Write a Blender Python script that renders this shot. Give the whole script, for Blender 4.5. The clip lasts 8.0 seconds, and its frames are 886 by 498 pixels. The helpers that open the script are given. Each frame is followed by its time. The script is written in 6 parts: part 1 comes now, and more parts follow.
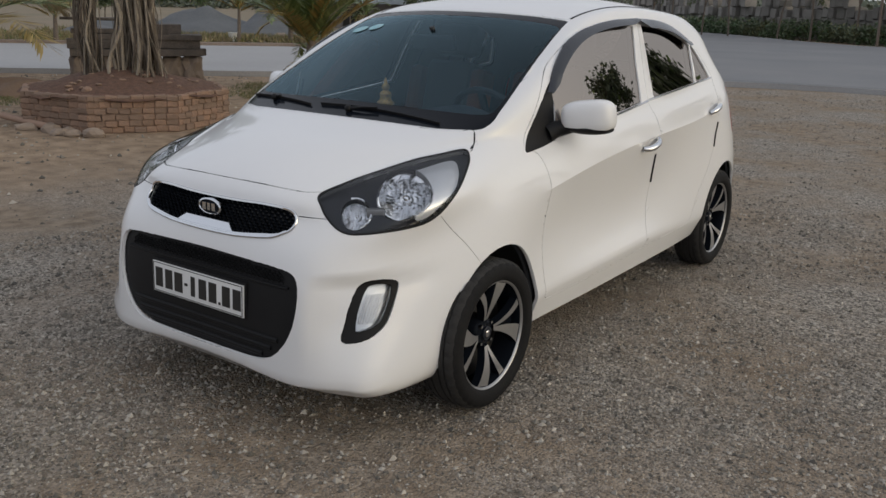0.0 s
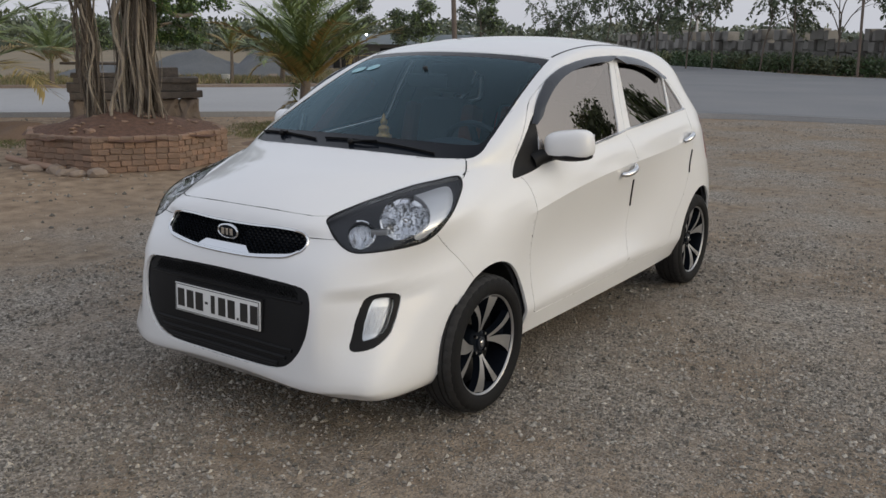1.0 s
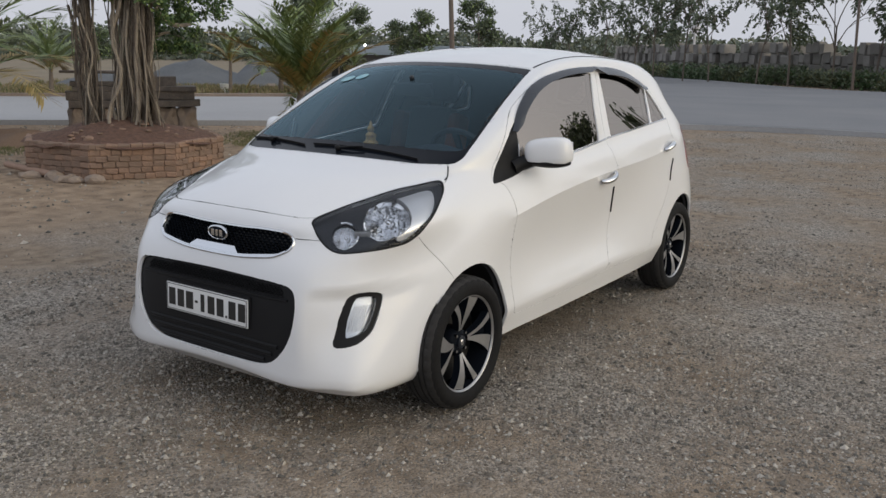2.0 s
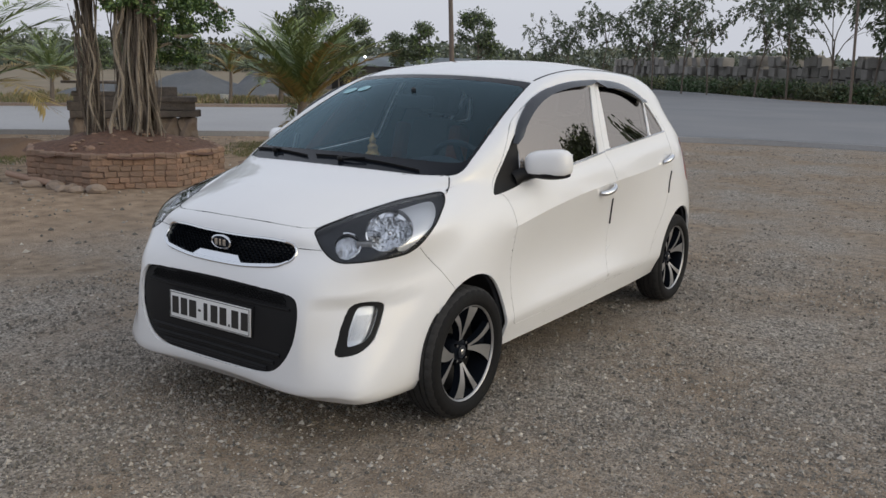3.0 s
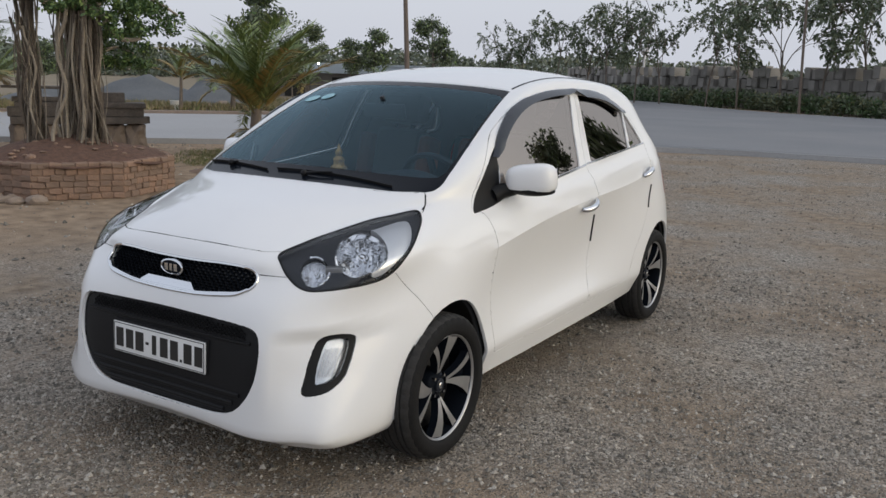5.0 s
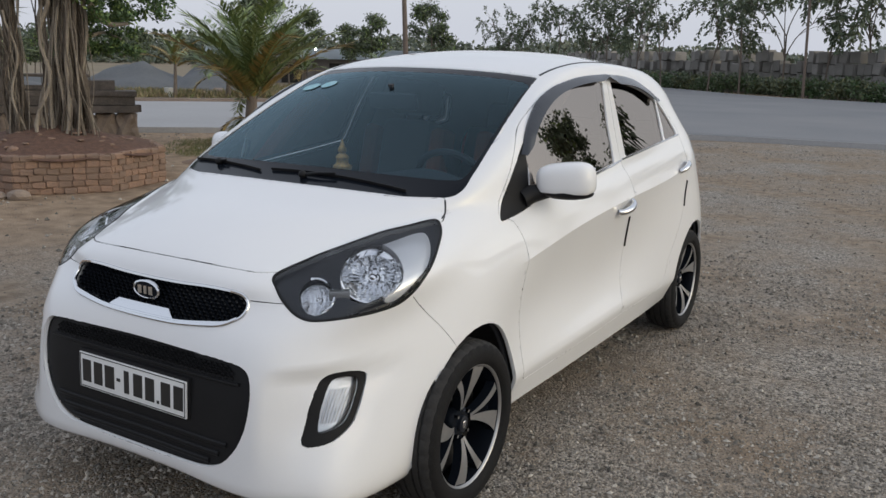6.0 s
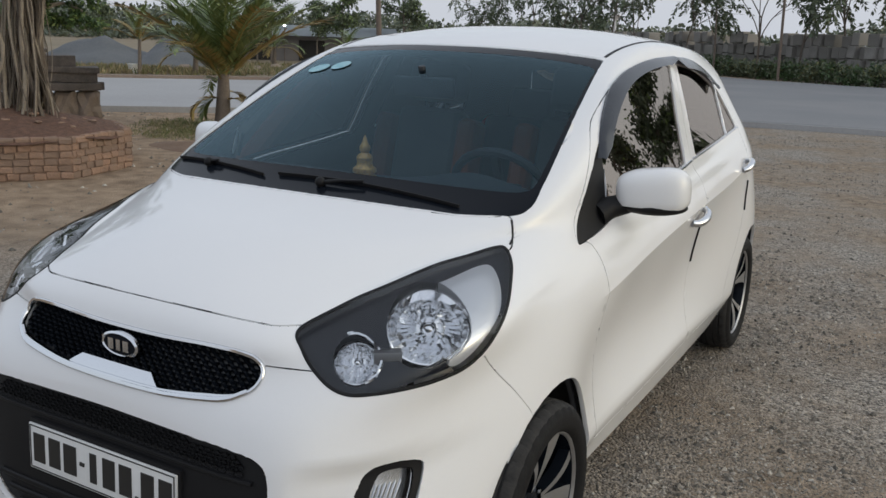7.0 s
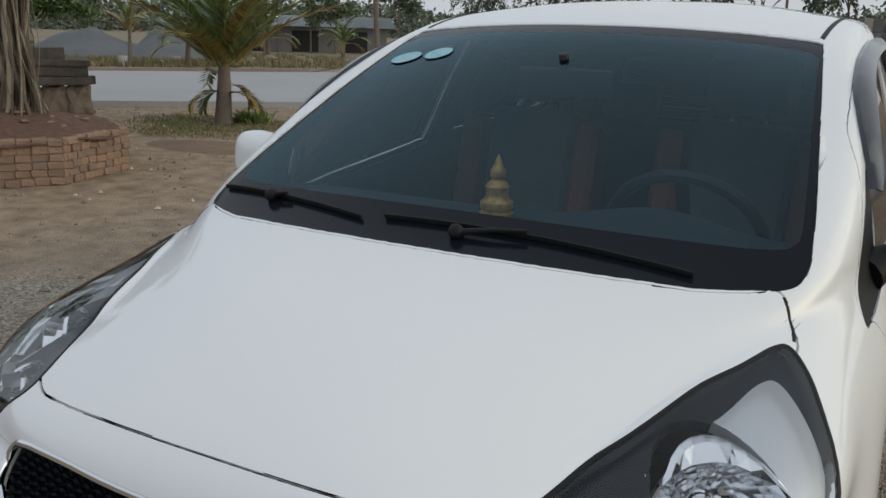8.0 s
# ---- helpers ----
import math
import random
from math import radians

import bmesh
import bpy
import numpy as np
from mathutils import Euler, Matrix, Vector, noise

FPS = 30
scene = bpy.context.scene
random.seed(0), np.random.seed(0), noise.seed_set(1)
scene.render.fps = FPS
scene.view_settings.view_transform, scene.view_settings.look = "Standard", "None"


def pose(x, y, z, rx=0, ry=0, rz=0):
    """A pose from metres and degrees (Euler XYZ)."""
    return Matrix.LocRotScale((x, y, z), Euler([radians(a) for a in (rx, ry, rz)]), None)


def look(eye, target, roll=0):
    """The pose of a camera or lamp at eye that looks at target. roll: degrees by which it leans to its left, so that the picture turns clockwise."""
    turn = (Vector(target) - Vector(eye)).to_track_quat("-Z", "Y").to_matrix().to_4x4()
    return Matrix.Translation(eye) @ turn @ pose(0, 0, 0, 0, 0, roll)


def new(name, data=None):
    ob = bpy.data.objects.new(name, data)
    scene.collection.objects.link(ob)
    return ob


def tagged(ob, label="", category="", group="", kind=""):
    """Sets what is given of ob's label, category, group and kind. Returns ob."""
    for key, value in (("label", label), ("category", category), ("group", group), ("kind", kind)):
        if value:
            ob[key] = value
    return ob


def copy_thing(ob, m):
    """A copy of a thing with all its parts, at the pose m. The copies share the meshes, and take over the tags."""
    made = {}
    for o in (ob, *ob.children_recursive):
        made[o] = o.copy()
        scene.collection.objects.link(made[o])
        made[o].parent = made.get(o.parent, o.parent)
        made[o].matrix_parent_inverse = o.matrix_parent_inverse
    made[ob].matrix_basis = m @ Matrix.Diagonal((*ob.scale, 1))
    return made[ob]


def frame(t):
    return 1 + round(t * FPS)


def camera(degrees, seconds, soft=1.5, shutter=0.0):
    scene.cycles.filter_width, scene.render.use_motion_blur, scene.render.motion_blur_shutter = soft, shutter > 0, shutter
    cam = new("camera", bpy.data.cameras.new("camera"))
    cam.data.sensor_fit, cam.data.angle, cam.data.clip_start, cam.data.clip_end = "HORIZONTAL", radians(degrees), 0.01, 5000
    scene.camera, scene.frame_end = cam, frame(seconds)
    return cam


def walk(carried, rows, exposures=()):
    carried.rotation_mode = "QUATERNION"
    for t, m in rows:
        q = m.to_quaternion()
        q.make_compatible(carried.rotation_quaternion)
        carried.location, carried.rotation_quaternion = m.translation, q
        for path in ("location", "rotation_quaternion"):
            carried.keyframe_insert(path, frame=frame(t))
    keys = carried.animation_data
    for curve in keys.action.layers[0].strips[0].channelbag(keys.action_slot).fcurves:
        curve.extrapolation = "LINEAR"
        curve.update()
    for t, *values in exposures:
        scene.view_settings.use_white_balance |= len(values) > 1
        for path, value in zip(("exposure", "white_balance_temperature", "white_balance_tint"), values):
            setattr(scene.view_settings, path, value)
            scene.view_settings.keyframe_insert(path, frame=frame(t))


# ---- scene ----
cam = camera(54.1, 8.0)
PATH = [
    (0, (2.354, -2.460, 1.421), (1.221, -0.905, 0.878), 1.58),
    (0.5, (2.413, -2.630, 1.431), (1.266, -1.062, 0.957), 0.86),
    (1, (2.528, -2.724, 1.434), (1.395, -1.142, 0.972), 0.61),
    (1.2, (2.569, -2.737, 1.433), (1.440, -1.151, 0.975), 0.65),
    (2.3, (2.674, -2.822, 1.430), (1.540, -1.232, 0.999), 1.04),
    (2.5, (2.678, -2.834, 1.428), (1.546, -1.241, 1.003), 0.97),
    (3, (2.674, -2.831, 1.436), (1.540, -1.236, 1.023), 1.23),
    (3.5, (2.677, -2.824, 1.436), (1.541, -1.229, 1.031), 1.19),
    (4, (2.672, -2.796, 1.430), (1.535, -1.201, 1.025), 1.19),
    (4.5, (2.589, -2.720, 1.429), (1.519, -1.078, 1.031), 1.72),
    (4.7, (2.522, -2.685, 1.431), (1.466, -1.033, 1.037), 1.76),
    (5.8, (2.148, -2.334, 1.423), (1.108, -0.675, 1.014), 1.51),
    (6, (2.082, -2.244, 1.424), (1.042, -0.589, 0.999), 1.43),
    (6.5, (1.838, -2.037, 1.400), (0.815, -0.382, 0.935), 2.19),
    (7, (1.515, -1.810, 1.411), (0.546, -0.124, 0.942), 2.10),
    (7.5, (1.184, -1.506, 1.399), (0.224, 0.181, 0.916), 2.70),
    (8, (0.770, -1.276, 1.370), (-0.178, 0.415, 0.880), 1.65),
]
walk(cam, [(t, look(eye, target, roll)) for t, eye, target, roll in PATH], [(0, -0.02, 6400, 2), (1.0, 0.09, 6320, 2), (3.5, 0.18, 6220, 2), (6.5, 0.23, 6150, 1), (8, 0.10, 6300, -3)])

# ---- light: hazy evening sky, veiled low sun ----
SUN_ELEVATION, SUN_AZIMUTH = 13.0, 75.0      # azimuth: degrees from +y towards +x
world = bpy.data.worlds.new("hazy_sky")
scene.world = world
world.use_nodes = True
wn = world.node_tree.nodes
wl = world.node_tree.links
sky = wn.new("ShaderNodeTexSky")
sky.sky_type, sky.sun_disc = "NISHITA", False
sky.sun_elevation, sky.sun_rotation = radians(SUN_ELEVATION), radians(SUN_AZIMUTH)
sky.air_density, sky.dust_density, sky.ozone_density, sky.altitude = 1.0, 8.0, 1.5, 0.0
haze = wn.new("ShaderNodeMix")
haze.data_type = "RGBA"
haze.inputs[0].default_value = 0.68
haze.inputs[7].default_value = (5.05, 4.85, 5.40, 1)
wl.new(sky.outputs[0], haze.inputs[6])
background = wn["Background"]
background.inputs[1].default_value = 0.16
wl.new(haze.outputs[2], background.inputs[0])
sun = new("sun", bpy.data.lights.new("sun", "SUN"))
sun.data.energy, sun.data.angle, sun.data.color = 0.5, radians(75), (1.0, 0.94, 0.90)
toward = Vector((math.sin(radians(SUN_AZIMUTH)) * math.cos(radians(SUN_ELEVATION)), math.cos(radians(SUN_AZIMUTH)) * math.cos(radians(SUN_ELEVATION)), math.sin(radians(SUN_ELEVATION))))
sun.matrix_world = look(toward * 50, (0, 0, 0))


# ---- materials ----
def material(name, color, rough=0.6, metal=0.0, second=None, scale=6.0, amount=0.5, fine=60.0, bump=0.0, coat=0.0, by_object=0.0, spec=0.5, detail=6.0):
    """A surface with colour that varies at two scales and with fine relief."""
    m = bpy.data.materials.new(name)
    m.use_nodes = True
    n, l = m.node_tree.nodes, m.node_tree.links
    b = n["Principled BSDF"]
    b.inputs["Roughness"].default_value = rough
    b.inputs["Metallic"].default_value = metal
    b.inputs["Specular IOR Level"].default_value = spec
    b.inputs["Coat Weight"].default_value = coat
    b.inputs["Coat Roughness"].default_value = 0.04
    b.inputs["Base Color"].default_value = (*color, 1)
    m.diffuse_color = (*color, 1)
    if second is None and not bump:
        return m
    place = n.new("ShaderNodeTexCoord")
    big = n.new("ShaderNodeTexNoise")
    big.inputs["Scale"].default_value, big.inputs["Detail"].default_value = scale, detail
    small = n.new("ShaderNodeTexNoise")
    small.inputs["Scale"].default_value, small.inputs["Detail"].default_value = fine, 4.0
    l.new(place.outputs["Object"], big.inputs["Vector"])
    l.new(place.outputs["Object"], small.inputs["Vector"])
    if second is not None:
        ramp = n.new("ShaderNodeMapRange")
        ramp.inputs[1].default_value, ramp.inputs[2].default_value = 0.38, 0.62
        both = n.new("ShaderNodeMath")
        both.operation = "MULTIPLY_ADD"
        both.inputs[1].default_value, both.inputs[2].default_value = 0.5, 0.0
        l.new(small.outputs[0], both.inputs[0])
        add = n.new("ShaderNodeMath")
        add.operation = "MULTIPLY_ADD"
        add.inputs[1].default_value = 0.5
        l.new(big.outputs[0], add.inputs[0])
        l.new(both.outputs[0], add.inputs[2])
        last = add
        if by_object:
            info = n.new("ShaderNodeObjectInfo")
            vary = n.new("ShaderNodeMath")
            vary.operation = "MULTIPLY_ADD"
            vary.inputs[1].default_value, vary.inputs[2].default_value = by_object, -by_object / 2
            l.new(info.outputs["Random"], vary.inputs[0])
            total = n.new("ShaderNodeMath")
            l.new(add.outputs[0], total.inputs[0])
            l.new(vary.outputs[0], total.inputs[1])
            last = total
        l.new(last.outputs[0], ramp.inputs[0])
        strength = n.new("ShaderNodeMath")
        strength.operation = "MULTIPLY"
        strength.inputs[1].default_value = amount
        l.new(ramp.outputs[0], strength.inputs[0])
        mix = n.new("ShaderNodeMix")
        mix.data_type = "RGBA"
        mix.inputs[6].default_value, mix.inputs[7].default_value = (*color, 1), (*second, 1)
        l.new(strength.outputs[0], mix.inputs[0])
        l.new(mix.outputs[2], b.inputs["Base Color"])
    if bump:
        relief = n.new("ShaderNodeBump")
        relief.inputs["Strength"].default_value, relief.inputs["Distance"].default_value = bump, 0.01
        l.new(small.outputs[0], relief.inputs["Height"])
        l.new(relief.outputs[0], b.inputs["Normal"])
    return m


def glass(name, tint, rough=0.0, ior=1.5, mirror_tint=(1, 1, 1)):
    """A tinted pane: it lets tinted light through and mirrors by Fresnel."""
    m = bpy.data.materials.new(name)
    m.use_nodes = True
    n, l = m.node_tree.nodes, m.node_tree.links
    n.remove(n["Principled BSDF"])
    clear, gloss, mix, fresnel = n.new("ShaderNodeBsdfTransparent"), n.new("ShaderNodeBsdfGlossy"), n.new("ShaderNodeMixShader"), n.new("ShaderNodeFresnel")
    clear.inputs[0].default_value = (*tint, 1)
    gloss.inputs["Roughness"].default_value = rough
    gloss.inputs["Color"].default_value = (*mirror_tint, 1)
    fresnel.inputs[0].default_value = ior
    l.new(fresnel.outputs[0], mix.inputs[0])
    l.new(clear.outputs[0], mix.inputs[1])
    l.new(gloss.outputs[0], mix.inputs[2])
    l.new(mix.outputs[0], n["Material Output"].inputs[0])
    m.diffuse_color = (*tint, 0.5)
    return m


PAINT = material("white_car_paint", (0.79, 0.79, 0.795), 0.5, second=(0.76, 0.76, 0.765), scale=2.0, amount=0.6, fine=400, coat=1.0, spec=0.1)
PLASTIC = material("black_plastic", (0.010, 0.010, 0.011), 0.55, second=(0.016, 0.016, 0.017), scale=9, fine=300, bump=0.05, spec=0.2)
MESH_PLASTIC = material("grille_mesh_plastic", (0.01, 0.01, 0.011), 0.35)
GLOSS_BLACK = material("gloss_black", (0.008, 0.010, 0.014), 0.15, spec=0.09)
LAMP_DARK = material("lamp_housing_dark", (0.012, 0.015, 0.022), 0.3, second=(0.014, 0.017, 0.025), scale=3, spec=0.4)
TREAD = material("dusty_tread", (0.018, 0.0175, 0.017), 0.85, second=(0.040, 0.037, 0.034), scale=7, fine=90, bump=0.2)
RUBBER = material("tyre_rubber", (0.008, 0.008, 0.009), 0.75, second=(0.015, 0.0145, 0.014), scale=9, amount=0.5, fine=120, bump=0.1, spec=0.2)
CHROME = material("chrome", (0.72, 0.73, 0.75), 0.1, 1.0)
ALLOY = material("machined_alloy", (0.42, 0.42, 0.425), 0.36, 0.8, second=(0.35, 0.35, 0.355), scale=20)
UNDERBODY = material("underbody_black", (0.012, 0.012, 0.012), 0.8, second=(0.03, 0.028, 0.025), scale=5)
TRIM = material("interior_trim_black", (0.026, 0.029, 0.034), 0.7, second=(0.05, 0.05, 0.055), scale=14, fine=200, bump=0.1)
SEAT_GREY = material("seat_cover_grey", (0.13, 0.135, 0.13), 0.8, second=(0.17, 0.17, 0.165), scale=15, fine=150, bump=0.1)
SEAT_ORANGE = material("seat_cover_orange", (0.27, 0.08, 0.04), 0.7, second=(0.21, 0.06, 0.03), scale=15, fine=150, bump=0.1)
SILVER = material("lamp_silver", (0.84, 0.85, 0.87), 0.28, 0.45)
BOWL = material("lamp_bowl_silver", (0.84, 0.85, 0.87), 0.12, 1.0)
FOG_SILVER = material("fog_reflector", (0.62, 0.63, 0.65), 0.2, 0.85)
GOLD = material("gilded_figure", (0.95, 0.52, 0.14), 0.4, 0.2, second=(0.50, 0.25, 0.07), scale=70, amount=0.9)
PLATE_WHITE = material("plate_white", (0.78, 0.78, 0.77), 0.4, second=(0.70, 0.70, 0.68), scale=10, amount=0.4)
PLATE_BLACK = material("plate_black", (0.02, 0.02, 0.02), 0.4)
TAIL_RED = material("tail_lamp_red", (0.35, 0.01, 0.01), 0.1)
STICKER = material("windscreen_sticker", (0.22, 0.46, 0.52), 0.5, second=(0.5, 0.66, 0.70), scale=40)
DASH_MAT = material("dashboard_top", (0.06, 0.066, 0.072), 0.8, second=(0.085, 0.09, 0.096), spec=0.2, scale=12, fine=250, bump=0.15)
# the sky's cool and warm reflection colours are put into the glossy colour
WINDSHIELD_GLASS = glass("windshield_glass", (0.71, 0.81, 0.86), ior=1.39, mirror_tint=(0.60, 0.84, 0.96))
TINTED_GLASS = glass("tinted_glass", (0.22, 0.225, 0.225), ior=4.2, mirror_tint=(0.98, 0.88, 0.79))
LENS_GLASS = glass("lamp_lens", (0.95, 0.96, 0.97), ior=1.36)
VISOR_MAT = material("smoked_visor", (0.022, 0.026, 0.034), 0.16, second=(0.03, 0.034, 0.042), scale=8, spec=0.55)
# body white turned grey: the shade in the handle recess is in this colour
HANDLE_CUP_SHADE = material("handle_recess_paint", (0.55, 0.55, 0.545), 0.35)


# ---- mesh helpers ----
def finish(name, bm, mat, parent=None, label="", smooth=True):
    me = bpy.data.meshes.new(name)
    bm.normal_update()
    bm.to_mesh(me)
    bm.free()
    for m in (mat if isinstance(mat, (list, tuple)) else [mat]):
        me.materials.append(m)
    if smooth:
        me.shade_smooth()
        me.set_sharp_from_angle(angle=radians(38))
    ob = new(name, me)
    if parent:
        ob.parent = parent
    if label:
        ob["label"] = label
    return ob


def part(name, bm, mat, parent, label="", smooth=True):
    return finish(name, bm, mat, parent, label, smooth)


def empty(name, label, category, group="", at=None):
    e = new(name)
    e.empty_display_size = 0.2
    if at is not None:
        e.matrix_world = at
    return tagged(e, label, category, group)


def box(bm, x0, x1, y0, y1, z0, z1, bevel=0.0, m=None, segments=2):
    made = bmesh.ops.create_cube(bm, size=1)["verts"]
    for v in made:
        v.co = Vector(((x0 + x1) / 2 + v.co.x * (x1 - x0), (y0 + y1) / 2 + v.co.y * (y1 - y0), (z0 + z1) / 2 + v.co.z * (z1 - z0)))
    faces = {f for v in made for f in v.link_faces}
    if bevel:
        edges = list({e for f in faces for e in f.edges})
        out = bmesh.ops.bevel(bm, geom=edges, offset=bevel, segments=segments, profile=0.7, affect="EDGES")
        made = list({v for f in out["faces"] for v in f.verts} | {v for v in made if v.is_valid})
    if m is not None:
        for v in made:
            v.co = m @ v.co
    return made


def lathe(bm, profile, steps=48, axis=0, close=False):
    """Turns (offset along the axis, radius) pairs round the x axis."""
    rings = []
    for a, r in profile:
        ring = []
        for i in range(steps):
            w = 2 * math.pi * i / steps
            ring.append(bm.verts.new((a, r * math.cos(w), r * math.sin(w))))
        rings.append(ring)
    for p, q in zip(rings, rings[1:]):
        for i in range(steps):
            j = (i + 1) % steps
            bm.faces.new((p[i], p[j], q[j], q[i]))
    if close:
        bm.faces.new(rings[0])
        bm.faces.new(list(reversed(rings[-1])))
    return rings


def tube(bm, points, radii, sides=8, cap=True):
    """A tapered tube along points."""
    pts = [Vector(p) for p in points]
    rings = []
    ref = Vector((0.31, 0.17, 0.93))
    for i, p in enumerate(pts):
        d = (pts[min(i + 1, len(pts) - 1)] - pts[max(i - 1, 0)]).normalized()
        if abs(d.dot(ref)) > 0.98:
            ref = Vector((1, 0.2, 0))
        u = d.cross(ref).normalized()
        v = d.cross(u)
        r = radii[i] if isinstance(radii, (list, tuple)) else radii
        rings.append([bm.verts.new(p + r * (math.cos(2 * math.pi * k / sides) * u + math.sin(2 * math.pi * k / sides) * v)) for k in range(sides)])
    for a, b in zip(rings, rings[1:]):
        for k in range(sides):
            j = (k + 1) % sides
            bm.faces.new((a[k], b[k], b[j], a[j]))
    if cap:
        bm.faces.new(rings[0])
        bm.faces.new(list(reversed(rings[-1])))
    return rings


def spline(points, per=8, closed=False):
    """Catmull-Rom through the points."""
    p = [np.array(q, float) for q in points]
    n = len(p)
    out = []
    for i in range(n if closed else n - 1):
        if closed:
            a, b, c, d = p[i - 1], p[i], p[(i + 1) % n], p[(i + 2) % n]
        else:
            b, c = p[i], p[i + 1]
            a = p[i - 1] if i else 2 * b - c
            d = p[i + 2] if i + 2 < n else 2 * c - b
        for k in range(per):
            t = k / per
            out.append(0.5 * (2 * b + (c - a) * t + (2 * a - 5 * b + 4 * c - d) * t * t + (3 * b - a - 3 * c + d) * t ** 3))
    if not closed:
        out.append(p[-1])
    return out


def mirror_x(half):
    """A closed outline from its half with x >= 0, whose first and last points lie on x = 0."""
    return list(half) + [(-x, y) for x, y in reversed(half[1:-1])]


from mathutils.bvhtree import BVHTree

# ---- the car: origin on the ground under the front axle, nose towards -y, its left side towards +x ----
car = empty("car", "white five-door hatchback parked on gravel, black grille and two-tone alloy wheels", "car")
car_place = pose(0.006, 0, 0, 0, 0, 1.0)
car.matrix_world = car_place

# feature lines of the body; each row runs from the centre outwards or from nose to tail
NOSE = [(0, -0.612, 0.883), (0.20, -0.606, 0.880), (0.383, -0.577, 0.873), (0.462, -0.465, 0.898), (0.54, -0.32, 0.935)]
TAIL = [(0.705, 2.61, 1.06), (0.61, 2.70, 1.06), (0.48, 2.76, 1.06), (0.25, 2.81, 1.06), (0, 2.83, 1.06)]
BELT = [(0.66, -0.035, 0.982), (0.724, 0.255, 0.998), (0.752, 0.605, 1.028), (0.764, 0.985, 1.055), (0.766, 1.435, 1.085), (0.748, 2.085, 1.125), (0.728, 2.415, 1.145)]
GLASS_TOP = [(0.587, -0.10, 0.985), (0.690, 0.185, 1.048), (0.690, 0.505, 1.235), (0.638, 0.915, 1.40), (0.634, 1.435, 1.446), (0.620, 2.135, 1.385), (0.652, 2.435, 1.25)]
EDGE = [(0.45, -0.21, 0.985), (0.618, 0.07, 1.055), (0.593, 0.465, 1.262), (0.543, 0.865, 1.443), (0.552, 1.435, 1.513), (0.530, 2.29, 1.455), (0.545, 2.57, 1.27)]
MIDDLE = [(0.24, -0.32, 0.988), (0.31, 0.005, 1.068), (0.30, 0.41, 1.279), (0.28, 0.82, 1.462), (0.29, 1.45, 1.549), (0.28, 2.40, 1.496), (0.30, 2.66, 1.275)]
CENTRE = [(0, -0.345, 0.99), (0, -0.02, 1.071), (0, 0.385, 1.284), (0, 0.80, 1.468), (0, 1.45, 1.558), (0, 2.42, 1.503), (0, 2.68, 1.278)]
LINE_M = [(0, -0.665, 0.795), (0.21, -0.658, 0.796), (0.40, -0.622, 0.797), (0.562, -0.545, 0.818), (0.734, -0.345, 0.866),
          (0.742, -0.045, 0.905), (0.770, 0.255, 0.92), (0.798, 0.605, 0.944), (0.809, 0.985, 0.978), (0.811, 1.435, 1.006), (0.795, 2.085, 1.046), (0.768, 2.425, 1.06),
          (0.715, 2.65, 0.97), (0.61, 2.75, 0.97), (0.475, 2.80, 0.97), (0.25, 2.835, 0.97), (0, 2.85, 0.97)]
LINE_D = [(0, -0.715, 0.70), (0.22, -0.712, 0.70), (0.45, -0.688, 0.70), (0.574, -0.610, 0.705), (0.690, -0.432, 0.725),
          (0.782, -0.065, 0.775), (0.804, 0.255, 0.790), (0.828, 0.605, 0.853), (0.838, 0.985, 0.895), (0.840, 1.435, 0.923), (0.826, 2.085, 0.962), (0.795, 2.435, 0.975),
          (0.72, 2.70, 0.88), (0.61, 2.79, 0.88), (0.46, 2.83, 0.88), (0.25, 2.85, 0.88), (0, 2.86, 0.88)]
LINE_C = [(0, -0.745, 0.52), (0.24, -0.747, 0.52), (0.475, -0.732, 0.52), (0.595, -0.655, 0.52), (0.70, -0.50, 0.53),
          (0.806, -0.065, 0.60), (0.778, 0.285, 0.58), (0.760, 0.635, 0.58), (0.762, 0.985, 0.58), (0.774, 1.435, 0.60), (0.832, 2.035, 0.64), (0.832, 2.485, 0.66),
          (0.74, 2.77, 0.64), (0.62, 2.86, 0.64), (0.46, 2.89, 0.64), (0.25, 2.90, 0.64), (0, 2.90, 0.64)]
LINE_B = [(0, -0.752, 0.268), (0.24, -0.755, 0.264), (0.475, -0.744, 0.250), (0.632, -0.674, 0.258), (0.730, -0.525, 0.275),
          (0.798, -0.065, 0.33), (0.795, 0.305, 0.355), (0.799, 0.635, 0.370), (0.807, 0.985, 0.378), (0.815, 1.435, 0.385), (0.828, 1.985, 0.37), (0.826, 2.485, 0.40),
          (0.74, 2.77, 0.40), (0.62, 2.84, 0.40), (0.46, 2.86, 0.40), (0.25, 2.87, 0.40), (0, 2.87, 0.40)]
LINE_A = [(0, -0.685, 0.205), (0.25, -0.687, 0.205), (0.475, -0.680, 0.210), (0.615, -0.630, 0.208), (0.700, -0.50, 0.20),
          (0.735, -0.065, 0.20), (0.750, 0.305, 0.222), (0.758, 0.635, 0.226), (0.766, 0.985, 0.23), (0.774, 1.435, 0.235), (0.778, 1.985, 0.245), (0.765, 2.485, 0.27),
          (0.70, 2.71, 0.28), (0.60, 2.77, 0.28), (0.46, 2.80, 0.28), (0.25, 2.81, 0.28), (0, 2.82, 0.28)]


